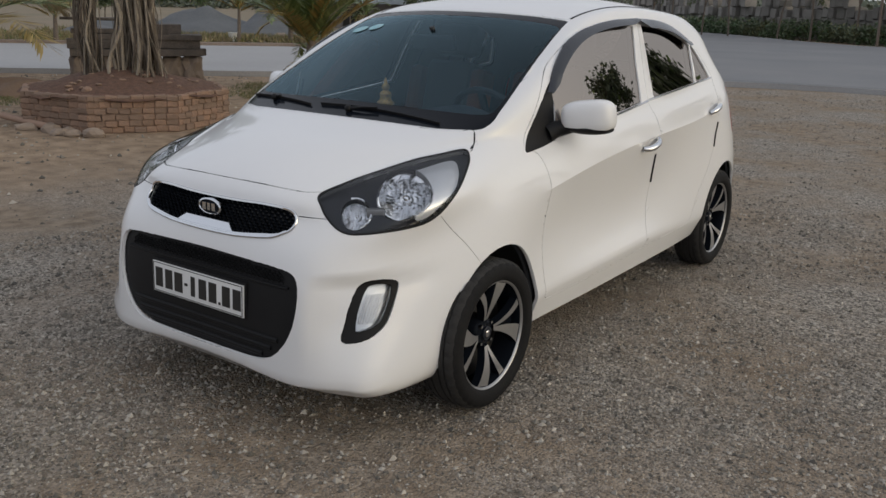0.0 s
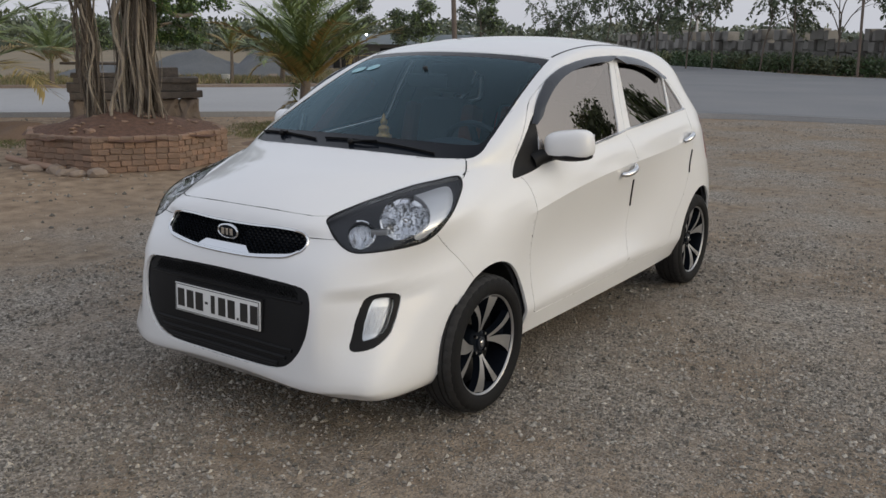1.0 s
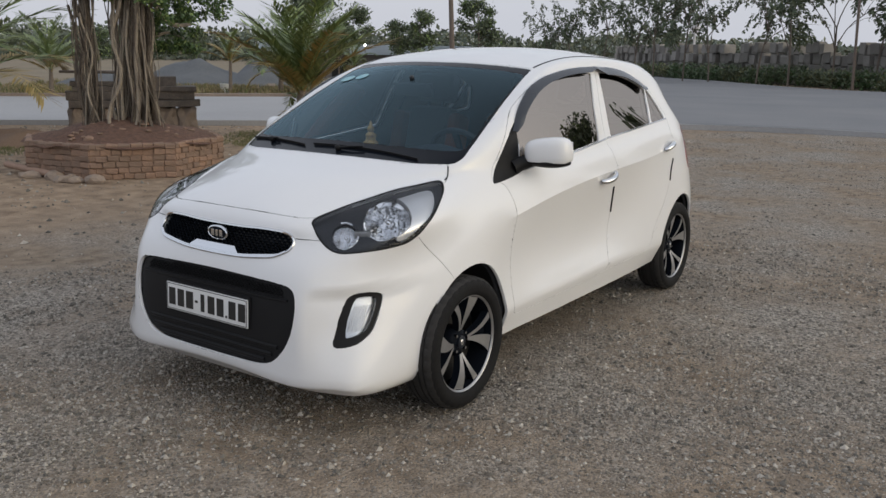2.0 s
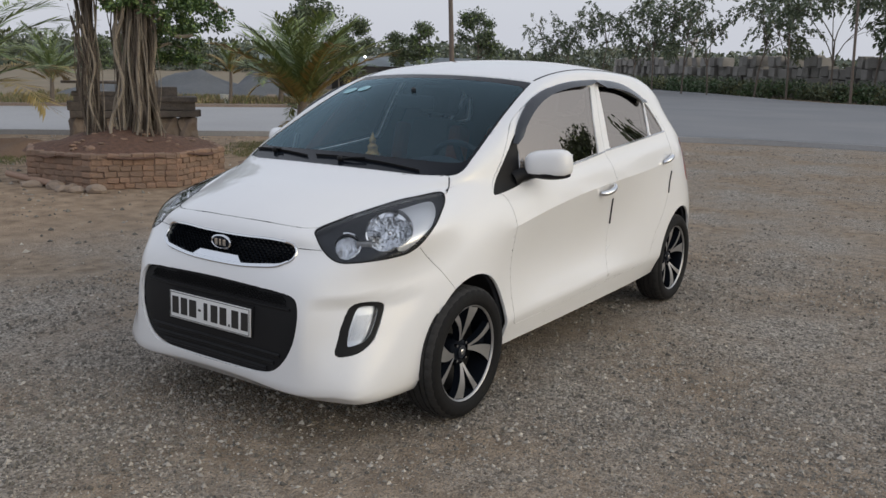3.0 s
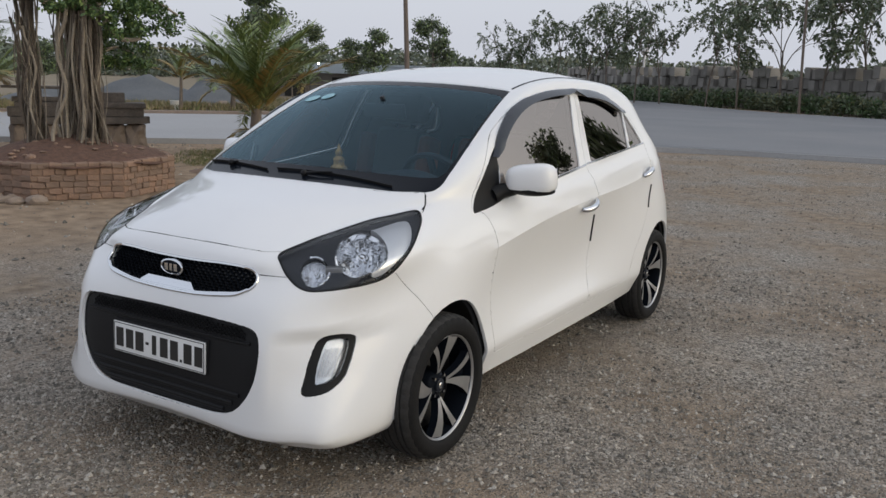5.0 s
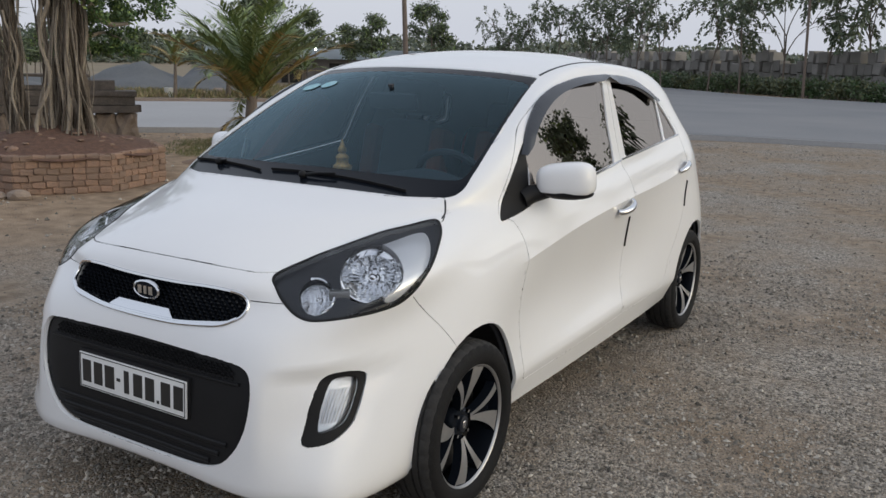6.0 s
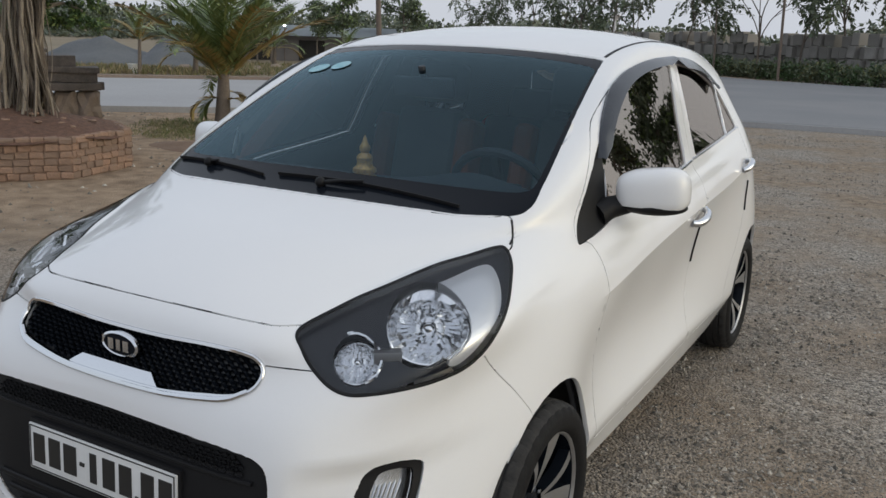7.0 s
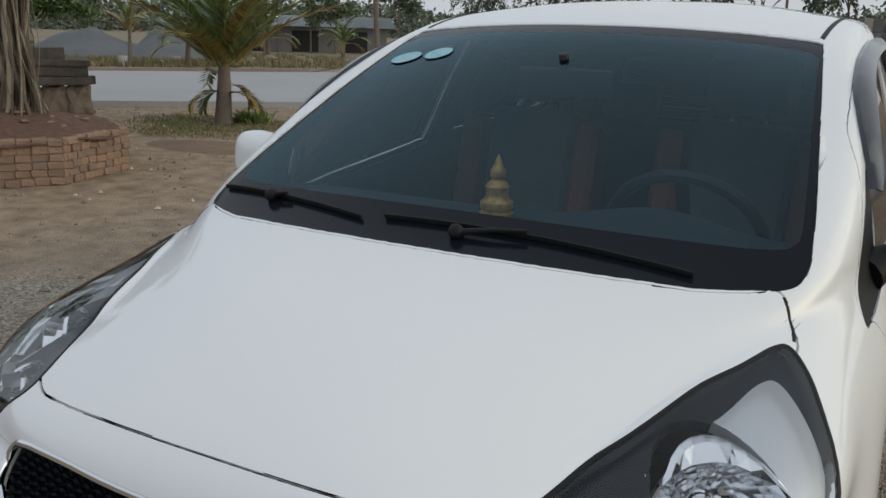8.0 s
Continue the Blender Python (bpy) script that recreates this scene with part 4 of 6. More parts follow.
    for owner, line in ((front, [(1.396, 0.665), (1.377, 0.74), (1.351, 0.815)]), (rear, [(2.140, 0.763), (2.153, 0.83), (2.185, 0.896)])):
        bm = bmesh.new()
        strip(bm, [on_side(y, z, sd) for y, z in spline(line, 6)], 0.011, 0.006)
        part("edge_guard", bm, PLASTIC, owner, "black door edge guard")
    # door mirror
    bm = bmesh.new()
    bmesh.ops.create_icosphere(bm, subdivisions=4, radius=1.0)
    for v in bm.verts:
        x, y, z = v.co
        e = 0.55
        x, y, z = [math.copysign(abs(c) ** e, c) for c in (x, y, z)]
        ln = max(1e-6, (abs(x) ** 3.2 + abs(y) ** 3.2 + abs(z) ** 3.2) ** (1 / 3.2))
        x, y, z = x / ln, y / ln, z / ln
        tall = 0.92 + 0.10 * x if z > 0 else 0.9
        v.co = Vector((0.100 * x - 0.006 * z, 0.066 * y * (1.0 - 0.12 * x) + 0.022 * x, 0.074 * z * tall + 0.004 * x))
    bmesh.ops.bisect_plane(bm, geom=list(bm.verts) + list(bm.edges) + list(bm.faces), plane_co=(0, 0, -0.044), plane_no=(0.02, 0, 1), clear_inner=True)
    place = Matrix.Translation((0.858 * sd, 0.512, 1.078)) @ Matrix.Diagonal((sd, 1, 1, 1))
    bmesh.ops.transform(bm, matrix=place, verts=bm.verts)
    bmesh.ops.recalc_face_normals(bm, faces=bm.faces)
    mirror = part("door_mirror", bm, PAINT, front, "white door mirror on a black foot")
    bm = bmesh.new()
    bmesh.ops.create_icosphere(bm, subdivisions=3, radius=1.0)
    for v in bm.verts:
        v.co = Vector((0.099 * v.co.x, 0.064 * v.co.y + 0.022 * v.co.x, 0.026 * v.co.z - 0.046))
    bmesh.ops.transform(bm, matrix=place, verts=bm.verts)
    part("mirror_base", bm, PLASTIC, mirror, "black mirror underside")
    bm = bmesh.new()
    tube(bm, [(sd * 0.725, 0.41, 1.005), (sd * 0.75, 0.45, 1.025), (sd * 0.80, 0.49, 1.04), (sd * 0.84, 0.52, 1.045)], [0.038, 0.034, 0.030, 0.024], 12)
    part("mirror_arm", bm, PLASTIC, mirror, "black mirror foot")
    bm = bmesh.new()
    box(bm, sd * 0.862 - 0.075, sd * 0.862 + 0.075, 0.588, 0.592, 1.045, 1.125, 0.001)
    part("mirror_glass", bm, CHROME, mirror, "silvered mirror glass")

# roof ditch mouldings
for sd in (1, -1):
    bm = bmesh.new()
    strip(bm, [on_top(sd * (0.543 + 0.010 * math.sin(min(1.0, max(0.0, (y - 0.88) / 0.7)) * 1.57) - max(0, y - 1.5) * 0.025), y, 0.0) for y in [0.895 + 1.32 * k / 40 for k in range(41)]], 0.012, 0.002)
    part("roof_moulding", bm, PLASTIC, roof, "black roof moulding")

# wipers
for x0, y0, x1, y1, px, py in ((-0.12, 0.010, 0.48, 0.020, 0.05, -0.012), (-0.62, 0.110, -0.17, 0.0, -0.44, 0.055)):
    wiper = new("wiper")
    wiper.parent = car
    bm = bmesh.new()
    tube(bm, [on_top(px, py, 0.006)[0], on_top((px + (x0 + x1) / 2) / 2, (py + (y0 + y1) / 2) / 2, 0.013)[0], on_top((x0 + x1) / 2, (y0 + y1) / 2, 0.014)[0]], [0.007, 0.005, 0.004], 8)
    arm = part("wiper_arm", bm, PLASTIC, wiper)
    bm = bmesh.new()
    strip(bm, [on_top(x0 + (x1 - x0) * k / 16, y0 + (y1 - y0) * k / 16, 0.003) for k in range(17)], 0.006, 0.006)
    part("wiper_blade", bm, PLASTIC, wiper)
    bm = bmesh.new()
    bmesh.ops.create_uvsphere(bm, u_segments=12, v_segments=8, radius=0.015)
    bmesh.ops.translate(bm, verts=bm.verts, vec=on_top(px, py, 0.008)[0])
    part("wiper_pivot", bm, PLASTIC, wiper)

# stickers at the top of the screen
for x, rx in ((-0.475, 0.045), (-0.375, 0.040)):
    bm = bmesh.new()
    ring = [bm.verts.new(on_top(x + rx * math.cos(2 * math.pi * q / 24), 0.655 + 0.03 * math.sin(2 * math.pi * q / 24), 0.0005)[0]) for q in range(24)]
    bm.faces.new(ring)
    part("screen_sticker", bm, STICKER, windshield, "pale blue inspection sticker")

# ---- cabin ----
bm = bmesh.new()
rows = []
for k in range(25):
    x = -0.62 + 1.24 * k / 24
    hump = 0.045 * math.exp(-((x - 0.31) / 0.17) ** 2)
    rows.append([bm.verts.new((x, y, z)) for y, z in ((0.05, 1.02), (0.16, 1.035), (0.30, 1.045 + hump * 0.5), (0.42, 1.04 + hump), (0.50, 1.01 + hump * 0.9), (0.53, 0.93), (0.50, 0.70), (0.40, 0.60))])
for a, b in zip(rows, rows[1:]):
    for j in range(7):
        bm.faces.new((a[j], b[j], b[j + 1], a[j + 1]))
bmesh.ops.recalc_face_normals(bm, faces=bm.faces)
part("dashboard", bm, DASH_MAT, car, "dark grey dashboard")
sw = new("steering_wheel")
sw.parent = car
turn_wheel = pose(0.33, 0.60, 0.985, -62, 0, 0)
bm = bmesh.new()
tube(bm, [turn_wheel @ Vector((0.18 * math.cos(2 * math.pi * k / 36), 0.18 * math.sin(2 * math.pi * k / 36), 0)) for k in range(37)], 0.015, 8)
part("wheel_ring", bm, TRIM, sw, "black steering wheel ring")
bm = bmesh.new()
box(bm, -0.07, 0.07, -0.05, 0.05, -0.02, 0.02, 0.015, turn_wheel)
box(bm, -0.17, 0.17, -0.015, 0.015, -0.01, 0.01, 0.006, turn_wheel)
box(bm, -0.015, 0.015, -0.17, 0.0, -0.01, 0.01, 0.006, turn_wheel)
part("wheel_boss", bm, TRIM, sw)


def cushion(bm, x0, x1, y0, y1, z0, z1, m, bevel):
    box(bm, x0, x1, y0, y1, z0, z1, bevel, m, 3)


for x in (0.33, -0.33):
    seat = new("front_seat")
    seat.parent = car
    seat["label"] = "seat in grey and orange covers"
    lean = pose(x, 1.10, 0.52, -14, 0, 0)
    bm = bmesh.new()
    cushion(bm, -0.15, 0.15, -0.06, 0.06, 0.0, 0.70, lean, 0.05)
    part("backrest", bm, SEAT_GREY, seat)
    for sd in (1, -1):
        bm = bmesh.new()
        cushion(bm, sd * 0.20 - 0.04, sd * 0.20 + 0.04, -0.095, 0.05, 0.02, 0.66, lean, 0.045)
        part("backrest_bolster", bm, SEAT_ORANGE, seat, "orange bolster")
    bm = bmesh.new()
    cushion(bm, -0.13, 0.13, -0.055, 0.055, 0.73, 0.90, lean, 0.05)
    part("headrest", bm, SEAT_GREY, seat)
    for off in (-0.05, 0.05):
        bm = bmesh.new()
        tube(bm, [lean @ Vector((off, 0, 0.68)), lean @ Vector((off, 0, 0.76))], 0.008, 6)
        part("headrest_post", bm, CHROME, seat)
    bm = bmesh.new()
    cushion(bm, -0.24, 0.24, -0.50, 0.06, -0.12, 0.05, pose(x, 1.10, 0.52), 0.06)
    part("seat_base", bm, SEAT_GREY, seat)
bm = bmesh.new()
cushion(bm, -0.58, 0.58, -0.06, 0.06, 0.0, 0.60, pose(0, 2.10, 0.52, -18, 0, 0), 0.05)
cushion(bm, -0.58, 0.58, -0.52, 0.05, -0.12, 0.05, pose(0, 2.10, 0.52), 0.06)
part("rear_seat", bm, SEAT_GREY, car, "grey rear bench")
for x in (0.34, -0.34):
    bm = bmesh.new()
    cushion(bm, -0.12, 0.12, -0.05, 0.05, 0.60, 0.76, pose(x, 2.10, 0.52, -18, 0, 0), 0.045)
    part("rear_headrest", bm, SEAT_GREY, car)
bm = bmesh.new()
box(bm, -0.12, 0.12, -0.012, 0.012, -0.035, 0.035, 0.012, pose(0, 0.62, 1.33, 15, 0, 0))
tube(bm, [(0, 0.62, 1.34), (0, 0.60, 1.40)], 0.012, 6)
part("rear_view_mirror", bm, TRIM, car)

# dark strip added to hide the bright inner body edge below the rear glass
bm = bmesh.new()
tube(bm, [(-0.52, 2.665, 1.095), (-0.26, 2.75, 1.092), (0, 2.772, 1.09), (0.26, 2.75, 1.092), (0.52, 2.665, 1.095)], 0.028, 8)
part("parcel_shelf_edge", bm, TRIM, car, "dark strip added over the body edge below the rear glass")

# gilded figure on the dashboard: one plain turned shape
bm = bmesh.new()
rings = lathe(bm, [(0.0, 0.0), (0.0, 0.036), (0.010, 0.038), (0.014, 0.032), (0.022, 0.038), (0.034, 0.037), (0.042, 0.027), (0.054, 0.024), (0.068, 0.027), (0.078, 0.020), (0.084, 0.012), (0.092, 0.017), (0.104, 0.017), (0.112, 0.012), (0.118, 0.009), (0.130, 0.006), (0.142, 0.0)], 20)
bmesh.ops.transform(bm, matrix=pose(-0.018, 0.30, 1.046) @ pose(0, 0, 0, 0, -90, 0), verts=bm.verts)
bmesh.ops.recalc_face_normals(bm, faces=bm.faces)
figurine = tagged(finish("figurine", bm, GOLD), "small gilded figurine on the dashboard", "figurine")
figurine.matrix_world = car_place
# the body's true proportions: the wheels keep theirs
SHAPE = Matrix.Translation((0, 0.062, -0.008)) @ Matrix.Diagonal((0.960, 0.982, 0.952, 1))
for ob in [o for o in car.children_recursive if o.type == "MESH" and not (o.parent.name.startswith("wheel") or o.parent.name.startswith("rim"))] + [figurine]:
    ob.data.transform(SHAPE)


# ---- the place ----
def hash2(x, y, s=1.0):
    return noise.noise(Vector((x * s, y * s, 3.7)))


def ground_z(x, y):
    z = 0.012 * hash2(x, y, 0.6) + 0.006 * hash2(x, y, 2.3)
    far = math.hypot(x - 1, y)
    return z * min(1.0, max(0.15, (far - 1.5) / 5)) - (0.004 if far > 3 else 0)


GROUND = bpy.data.materials.new("gravel_ground")
GROUND.use_nodes = True
gn, gl = GROUND.node_tree.nodes, GROUND.node_tree.links
gb = gn["Principled BSDF"]
gb.inputs["Roughness"].default_value = 0.9
gb.inputs["Specular IOR Level"].default_value = 0.25
gc = gn.new("ShaderNodeTexCoord")


def gnoise(scale, detail=4.0, rough=0.5):
    t = gn.new("ShaderNodeTexNoise")
    t.inputs["Scale"].default_value, t.inputs["Detail"].default_value, t.inputs["Roughness"].default_value = scale, detail, rough
    gl.new(gc.outputs["Object"], t.inputs["Vector"])
    return t.outputs[0]


def gramp(value, lo, hi):
    r = gn.new("ShaderNodeMapRange")
    r.inputs[1].default_value, r.inputs[2].default_value = lo, hi
    gl.new(value, r.inputs[0])
    return r.outputs[0]


def gmix(fac, a, b):
    m = gn.new("ShaderNodeMix")
    m.data_type = "RGBA"
    for slot, v in ((6, a), (7, b)):
        if isinstance(v, tuple):
            m.inputs[slot].default_value = (*v, 1)
        else:
            gl.new(v, m.inputs[slot])
    if isinstance(fac, float):
        m.inputs[0].default_value = fac
    else:
        gl.new(fac, m.inputs[0])
    return m.outputs[2]


voro = gn.new("ShaderNodeTexVoronoi")
voro.inputs["Scale"].default_value = 88
gl.new(gc.outputs["Object"], voro.inputs["Vector"])
pebble = gn.new("ShaderNodeSeparateColor")
gl.new(voro.outputs["Color"], pebble.inputs[0])
grit = gmix(gramp(pebble.outputs[0], 0.0, 1.0), (0.089, 0.081, 0.070), (0.523, 0.474, 0.409))
dirt = gmix(gramp(gnoise(9, 6), 0.35, 0.65), (0.218, 0.170, 0.123), (0.365, 0.292, 0.215))
earth = gmix(gramp(gnoise(0.75, 7, 0.65), 0.38, 0.60), grit, dirt)
where = gn.new("ShaderNodeSeparateXYZ")
gl.new(gc.outputs["Object"], where.inputs[0])
fade = gn.new("ShaderNodeMath")
fade.operation = "MULTIPLY_ADD"
fade.inputs[1].default_value, fade.inputs[2].default_value = 3.0, -1.5
gl.new(gnoise(0.35, 5), fade.inputs[0])
reach = gn.new("ShaderNodeMath")
gl.new(where.outputs[0], reach.inputs[0])
gl.new(fade.outputs[0], reach.inputs[1])
soil = gramp(reach.outputs[0], -2.6, -4.6)
earth2 = gmix(soil, earth, gmix(gramp(gnoise(5, 6), 0.3, 0.7), (0.234, 0.172, 0.118), (0.458, 0.347, 0.242)))
gl.new(earth2, gb.inputs["Base Color"])
gbump = gn.new("ShaderNodeBump")
gbump.inputs["Strength"].default_value, gbump.inputs["Distance"].default_value = 0.95, 0.012
gl.new(gramp(voro.outputs["Distance"], 0.7, 0.0), gbump.inputs["Height"])
gl.new(gbump.outputs[0], gb.inputs["Normal"])

xs = sorted(set([-900, -500, -250, -140, -90] + [-60 + 3 * i for i in range(15)] + [-15 + 0.5 * i for i in range(44)] + [7 + 3 * i for i in range(12)] + [60, 120, 250, 500, 900]))
ys = sorted(set([-900, -400, -150, -60, -30, -15, -9] + [-6 + 0.5 * i for i in range(46)] + [17 + 3 * i for i in range(20)] + [90, 140, 250, 500, 900]))
grid = [(x, y, ground_z(x, y)) for y in ys for x in xs]
nx = len(xs)
me = bpy.data.meshes.new("ground")
me.from_pydata(grid, [], [(j * nx + i, j * nx + i + 1, (j + 1) * nx + i + 1, (j + 1) * nx + i) for j in range(len(ys) - 1) for i in range(nx - 1)])
me.materials.append(GROUND)
me.shade_smooth()
ground = tagged(new("ground", me), "gravel and brown earth yard with loose stones", "ground", kind="structure")

CONCRETE = material("road_concrete", (0.36, 0.36, 0.365), 0.8, second=(0.29, 0.29, 0.295), scale=0.35, fine=25, amount=0.8, bump=0.1)
NEAR_EDGE = [(-34.35, -15.27), (-21.64, -2.85), (-13.17, 6.10), (-10.59, 8.79), (-8.53, 10.83), (-6.06, 12.95), (-3.39, 14.89), (-0.16, 15.66), (6.14, 16.40), (26.60, 17.53), (90.00, 19.50)]
FAR_LEFT = [(-34.22, -7.57), (-20.91, 10.48), (-17.63, 14.90), (-14.73, 18.93), (-14.19, 21.73), (-19.85, 32.49), (-30.63, 52.36)]
FAR_RIGHT = [(-26.03, 64.90), (-9.62, 44.04), (-4.74, 40.80), (1.11, 38.79), (13.51, 39.95), (90.0, 44.0)]
bm = bmesh.new()
outline = [tuple(p) for p in spline(NEAR_EDGE, 4)] + [tuple(p) for p in reversed(spline(FAR_RIGHT, 2))] + [tuple(p) for p in reversed(spline(FAR_LEFT, 2))]
base = [bm.verts.new((x, y, -0.05)) for x, y in outline]
f = bm.faces.new(base)
up = bmesh.ops.extrude_face_region(bm, geom=[f])
for v in up["geom"]:
    if isinstance(v, bmesh.types.BMVert):
        v.co.z = 0.10
bmesh.ops.recalc_face_normals(bm, faces=bm.faces)
tagged(finish("road", bm, CONCRETE, smooth=False), "pale grey concrete road slab, dusty", "road", kind="structure")

ASPHALT = material("worn_asphalt", (0.165, 0.17, 0.18), 0.85, second=(0.22, 0.22, 0.225), scale=0.3, fine=30, amount=0.9, bump=0.15)
bm = bmesh.new()
outline = [tuple(p) for p in spline([(-7.42, 12.72), (-5.63, 13.89), (-3.39, 14.98), (-0.16, 15.76), (6.14, 16.50), (26.60, 17.63), (90.0, 19.6)], 4)] + [tuple(p) for p in reversed(spline([(-25.90, 64.67), (-9.74, 43.77), (-4.81, 40.66), (1.11, 38.70), (13.51, 39.83), (90.0, 43.9)], 2))] + [(-30.62, 52.79), (-19.66, 32.65), (-13.67, 21.98), (-10.31, 17.41)]
bm.faces.new([bm.verts.new((x, y, 0.105)) for x, y in outline])
bmesh.ops.recalc_face_normals(bm, faces=bm.faces)
tagged(finish("asphalt", bm, ASPHALT, smooth=False), "worn grey asphalt surface of the wide road", "road", kind="structure")

# ---- plants ----
BARK = material("tree_bark", (0.13, 0.105, 0.085), 0.9, second=(0.21, 0.18, 0.15), scale=6, fine=40, bump=0.6)
ROOT_BARK = material("banyan_bark", (0.085, 0.068, 0.052), 0.9, second=(0.19, 0.158, 0.125), scale=4, fine=30, bump=0.6)


def leaf_material(name, dark, light):
    m = material(name, dark, 0.55)
    n, l = m.node_tree.nodes, m.node_tree.links
    geo, mix, b = n.new("ShaderNodeNewGeometry"), n.new("ShaderNodeMix"), n["Principled BSDF"]
    mix.data_type = "RGBA"
    mix.inputs[6].default_value, mix.inputs[7].default_value = (*dark, 1), (*light, 1)
    l.new(geo.outputs["Random Per Island"], mix.inputs[0])
    l.new(mix.outputs[2], b.inputs["Base Color"])
    return m


LEAF_DARK = leaf_material("leaves_dark", (0.035, 0.07, 0.022), (0.075, 0.13, 0.04))
LEAF_GREY = leaf_material("leaves_olive", (0.06, 0.075, 0.035), (0.12, 0.13, 0.06))
# green paled and greyed: the haze of distance is put into this leaf colour
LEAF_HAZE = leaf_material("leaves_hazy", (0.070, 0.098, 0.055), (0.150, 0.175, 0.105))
LEAF_FRESH = leaf_material("leaves_fresh", (0.09, 0.15, 0.04), (0.20, 0.27, 0.08))
LEAF_DRY = leaf_material("leaves_dry", (0.22, 0.17, 0.05), (0.36, 0.26, 0.08))


PALM_LEAF = leaf_material("palm_fronds", (0.110, 0.165, 0.060), (0.27, 0.32, 0.12))


class Leaves:
    def __init__(self):
        self.co, self.faces, self.mats = [], [], []

    def add(self, at, along, across, length, width, slot=0):
        n = len(self.co)
        a, c = along * length, across * width / 2
        self.co += [tuple(at), tuple(at + a * 0.5 + c), tuple(at + a), tuple(at + a * 0.5 - c)]
        self.faces.append((n, n + 1, n + 2, n + 3))
        self.mats.append(slot)

    def done(self, name, mats, parent, label=""):
        me = bpy.data.meshes.new(name)
        me.from_pydata(self.co, [], self.faces)
        for m in mats:
            me.materials.append(m)
        me.polygons.foreach_set("material_index", self.mats)
        ob = new(name, me)
        ob.parent = parent
        if label:
            ob["label"] = label
        return ob


def rand_dir(rng, up=0.0):
    v = Vector((rng.gauss(0, 1), rng.gauss(0, 1), rng.gauss(0, 1) + up))
    return v.normalized()


def tree(name, label, height, spread, seed, leaves, clump=0.5, leaf=0.16, mats=None, wind=Vector((0, 0, 0)), first=0.35, bark=None, limbs=9, droop=0.0):
    """A tapered trunk, limbs with twigs, and a crown of loose clumps of leaves."""
    rng = random.Random(seed)
    root = empty(name, label, "tree")
    wood = bmesh.new()
    crown = Leaves()
    lean = Vector((rng.uniform(-0.08, 0.08), rng.uniform(-0.08, 0.08), 0)) * height + wind * 0.25
    trunk = [Vector((0, 0, -0.1))]
    for i in range(1, 7):
        t = i / 6
        trunk.append(Vector((lean.x * t * t + rng.uniform(-0.05, 0.05) * height * 0.2, lean.y * t * t + rng.uniform(-0.05, 0.05) * height * 0.2, height * 0.86 * t)))
    tube(wood, trunk, [0.014 * height * (1 - 0.75 * i / 6) for i in range(7)], 7)
    tips = []
    for k in range(limbs):
        t = first + (1 - first) * (k + rng.random()) / limbs
        i = min(5, int(t * 6))
        a = trunk[i].lerp(trunk[i + 1], t * 6 - i)
        w = rng.uniform(0, 2 * math.pi)
        reach = spread * (1.15 - 0.55 * t) * rng.uniform(0.6, 1.1)
        d = Vector((math.cos(w), math.sin(w), rng.uniform(0.3, 0.9)))
        b = a + d * reach * 0.55 + wind * 0.3
        c = b + Vector((d.x * 0.5, d.y * 0.5, rng.uniform(-0.1, 0.5) - droop)) * reach * 0.6 + wind * 0.4
        tube(wood, [a, a.lerp(b, 0.5) + Vector((0, 0, 0.04 * height)), b, c], [0.009 * height * (1.2 - t), 0.007 * height * (1.2 - t), 0.005 * height * (1.2 - t), 0.002 * height], 5)
        tips += [b.lerp(c, 0.2), b.lerp(c, 0.7), c, a.lerp(b, 0.8)]
        for q in range(2):
            e = b.lerp(c, rng.random()) + Vector((rng.uniform(-1, 1), rng.uniform(-1, 1), rng.uniform(-0.3, 0.8))) * reach * 0.35 + wind * 0.2
            tube(wood, [b, b.lerp(e, 0.5) + Vector((0, 0, 0.05)), e], [0.004 * height, 0.003 * height, 0.0015 * height], 4)
            tips.append(e)
    tips.append(trunk[-1])
    each = max(4, leaves // len(tips))
    for p in tips:
        size = clump * rng.uniform(0.55, 1.2)
        for q in range(int(each * rng.uniform(0.6, 1.4))):
            off = rand_dir(rng) * size * rng.random() ** 0.6
            off.z *= 0.65
            along = (rand_dir(rng, -0.3 - droop) + wind * 0.8).normalized()
            across = along.cross(rand_dir(rng)).normalized()
            s = leaf * rng.uniform(0.6, 1.3)
            crown.add(p + off + wind * off.length * 0.4, along, across, s, s * 0.5, 0 if rng.random() < 0.85 else 1)
    part("trunk", wood, bark or BARK, root, "tapered trunk with limbs")
    crown.done("crown", mats or [LEAF_DARK, LEAF_GREY], root, "loose leafy crown")
    return root


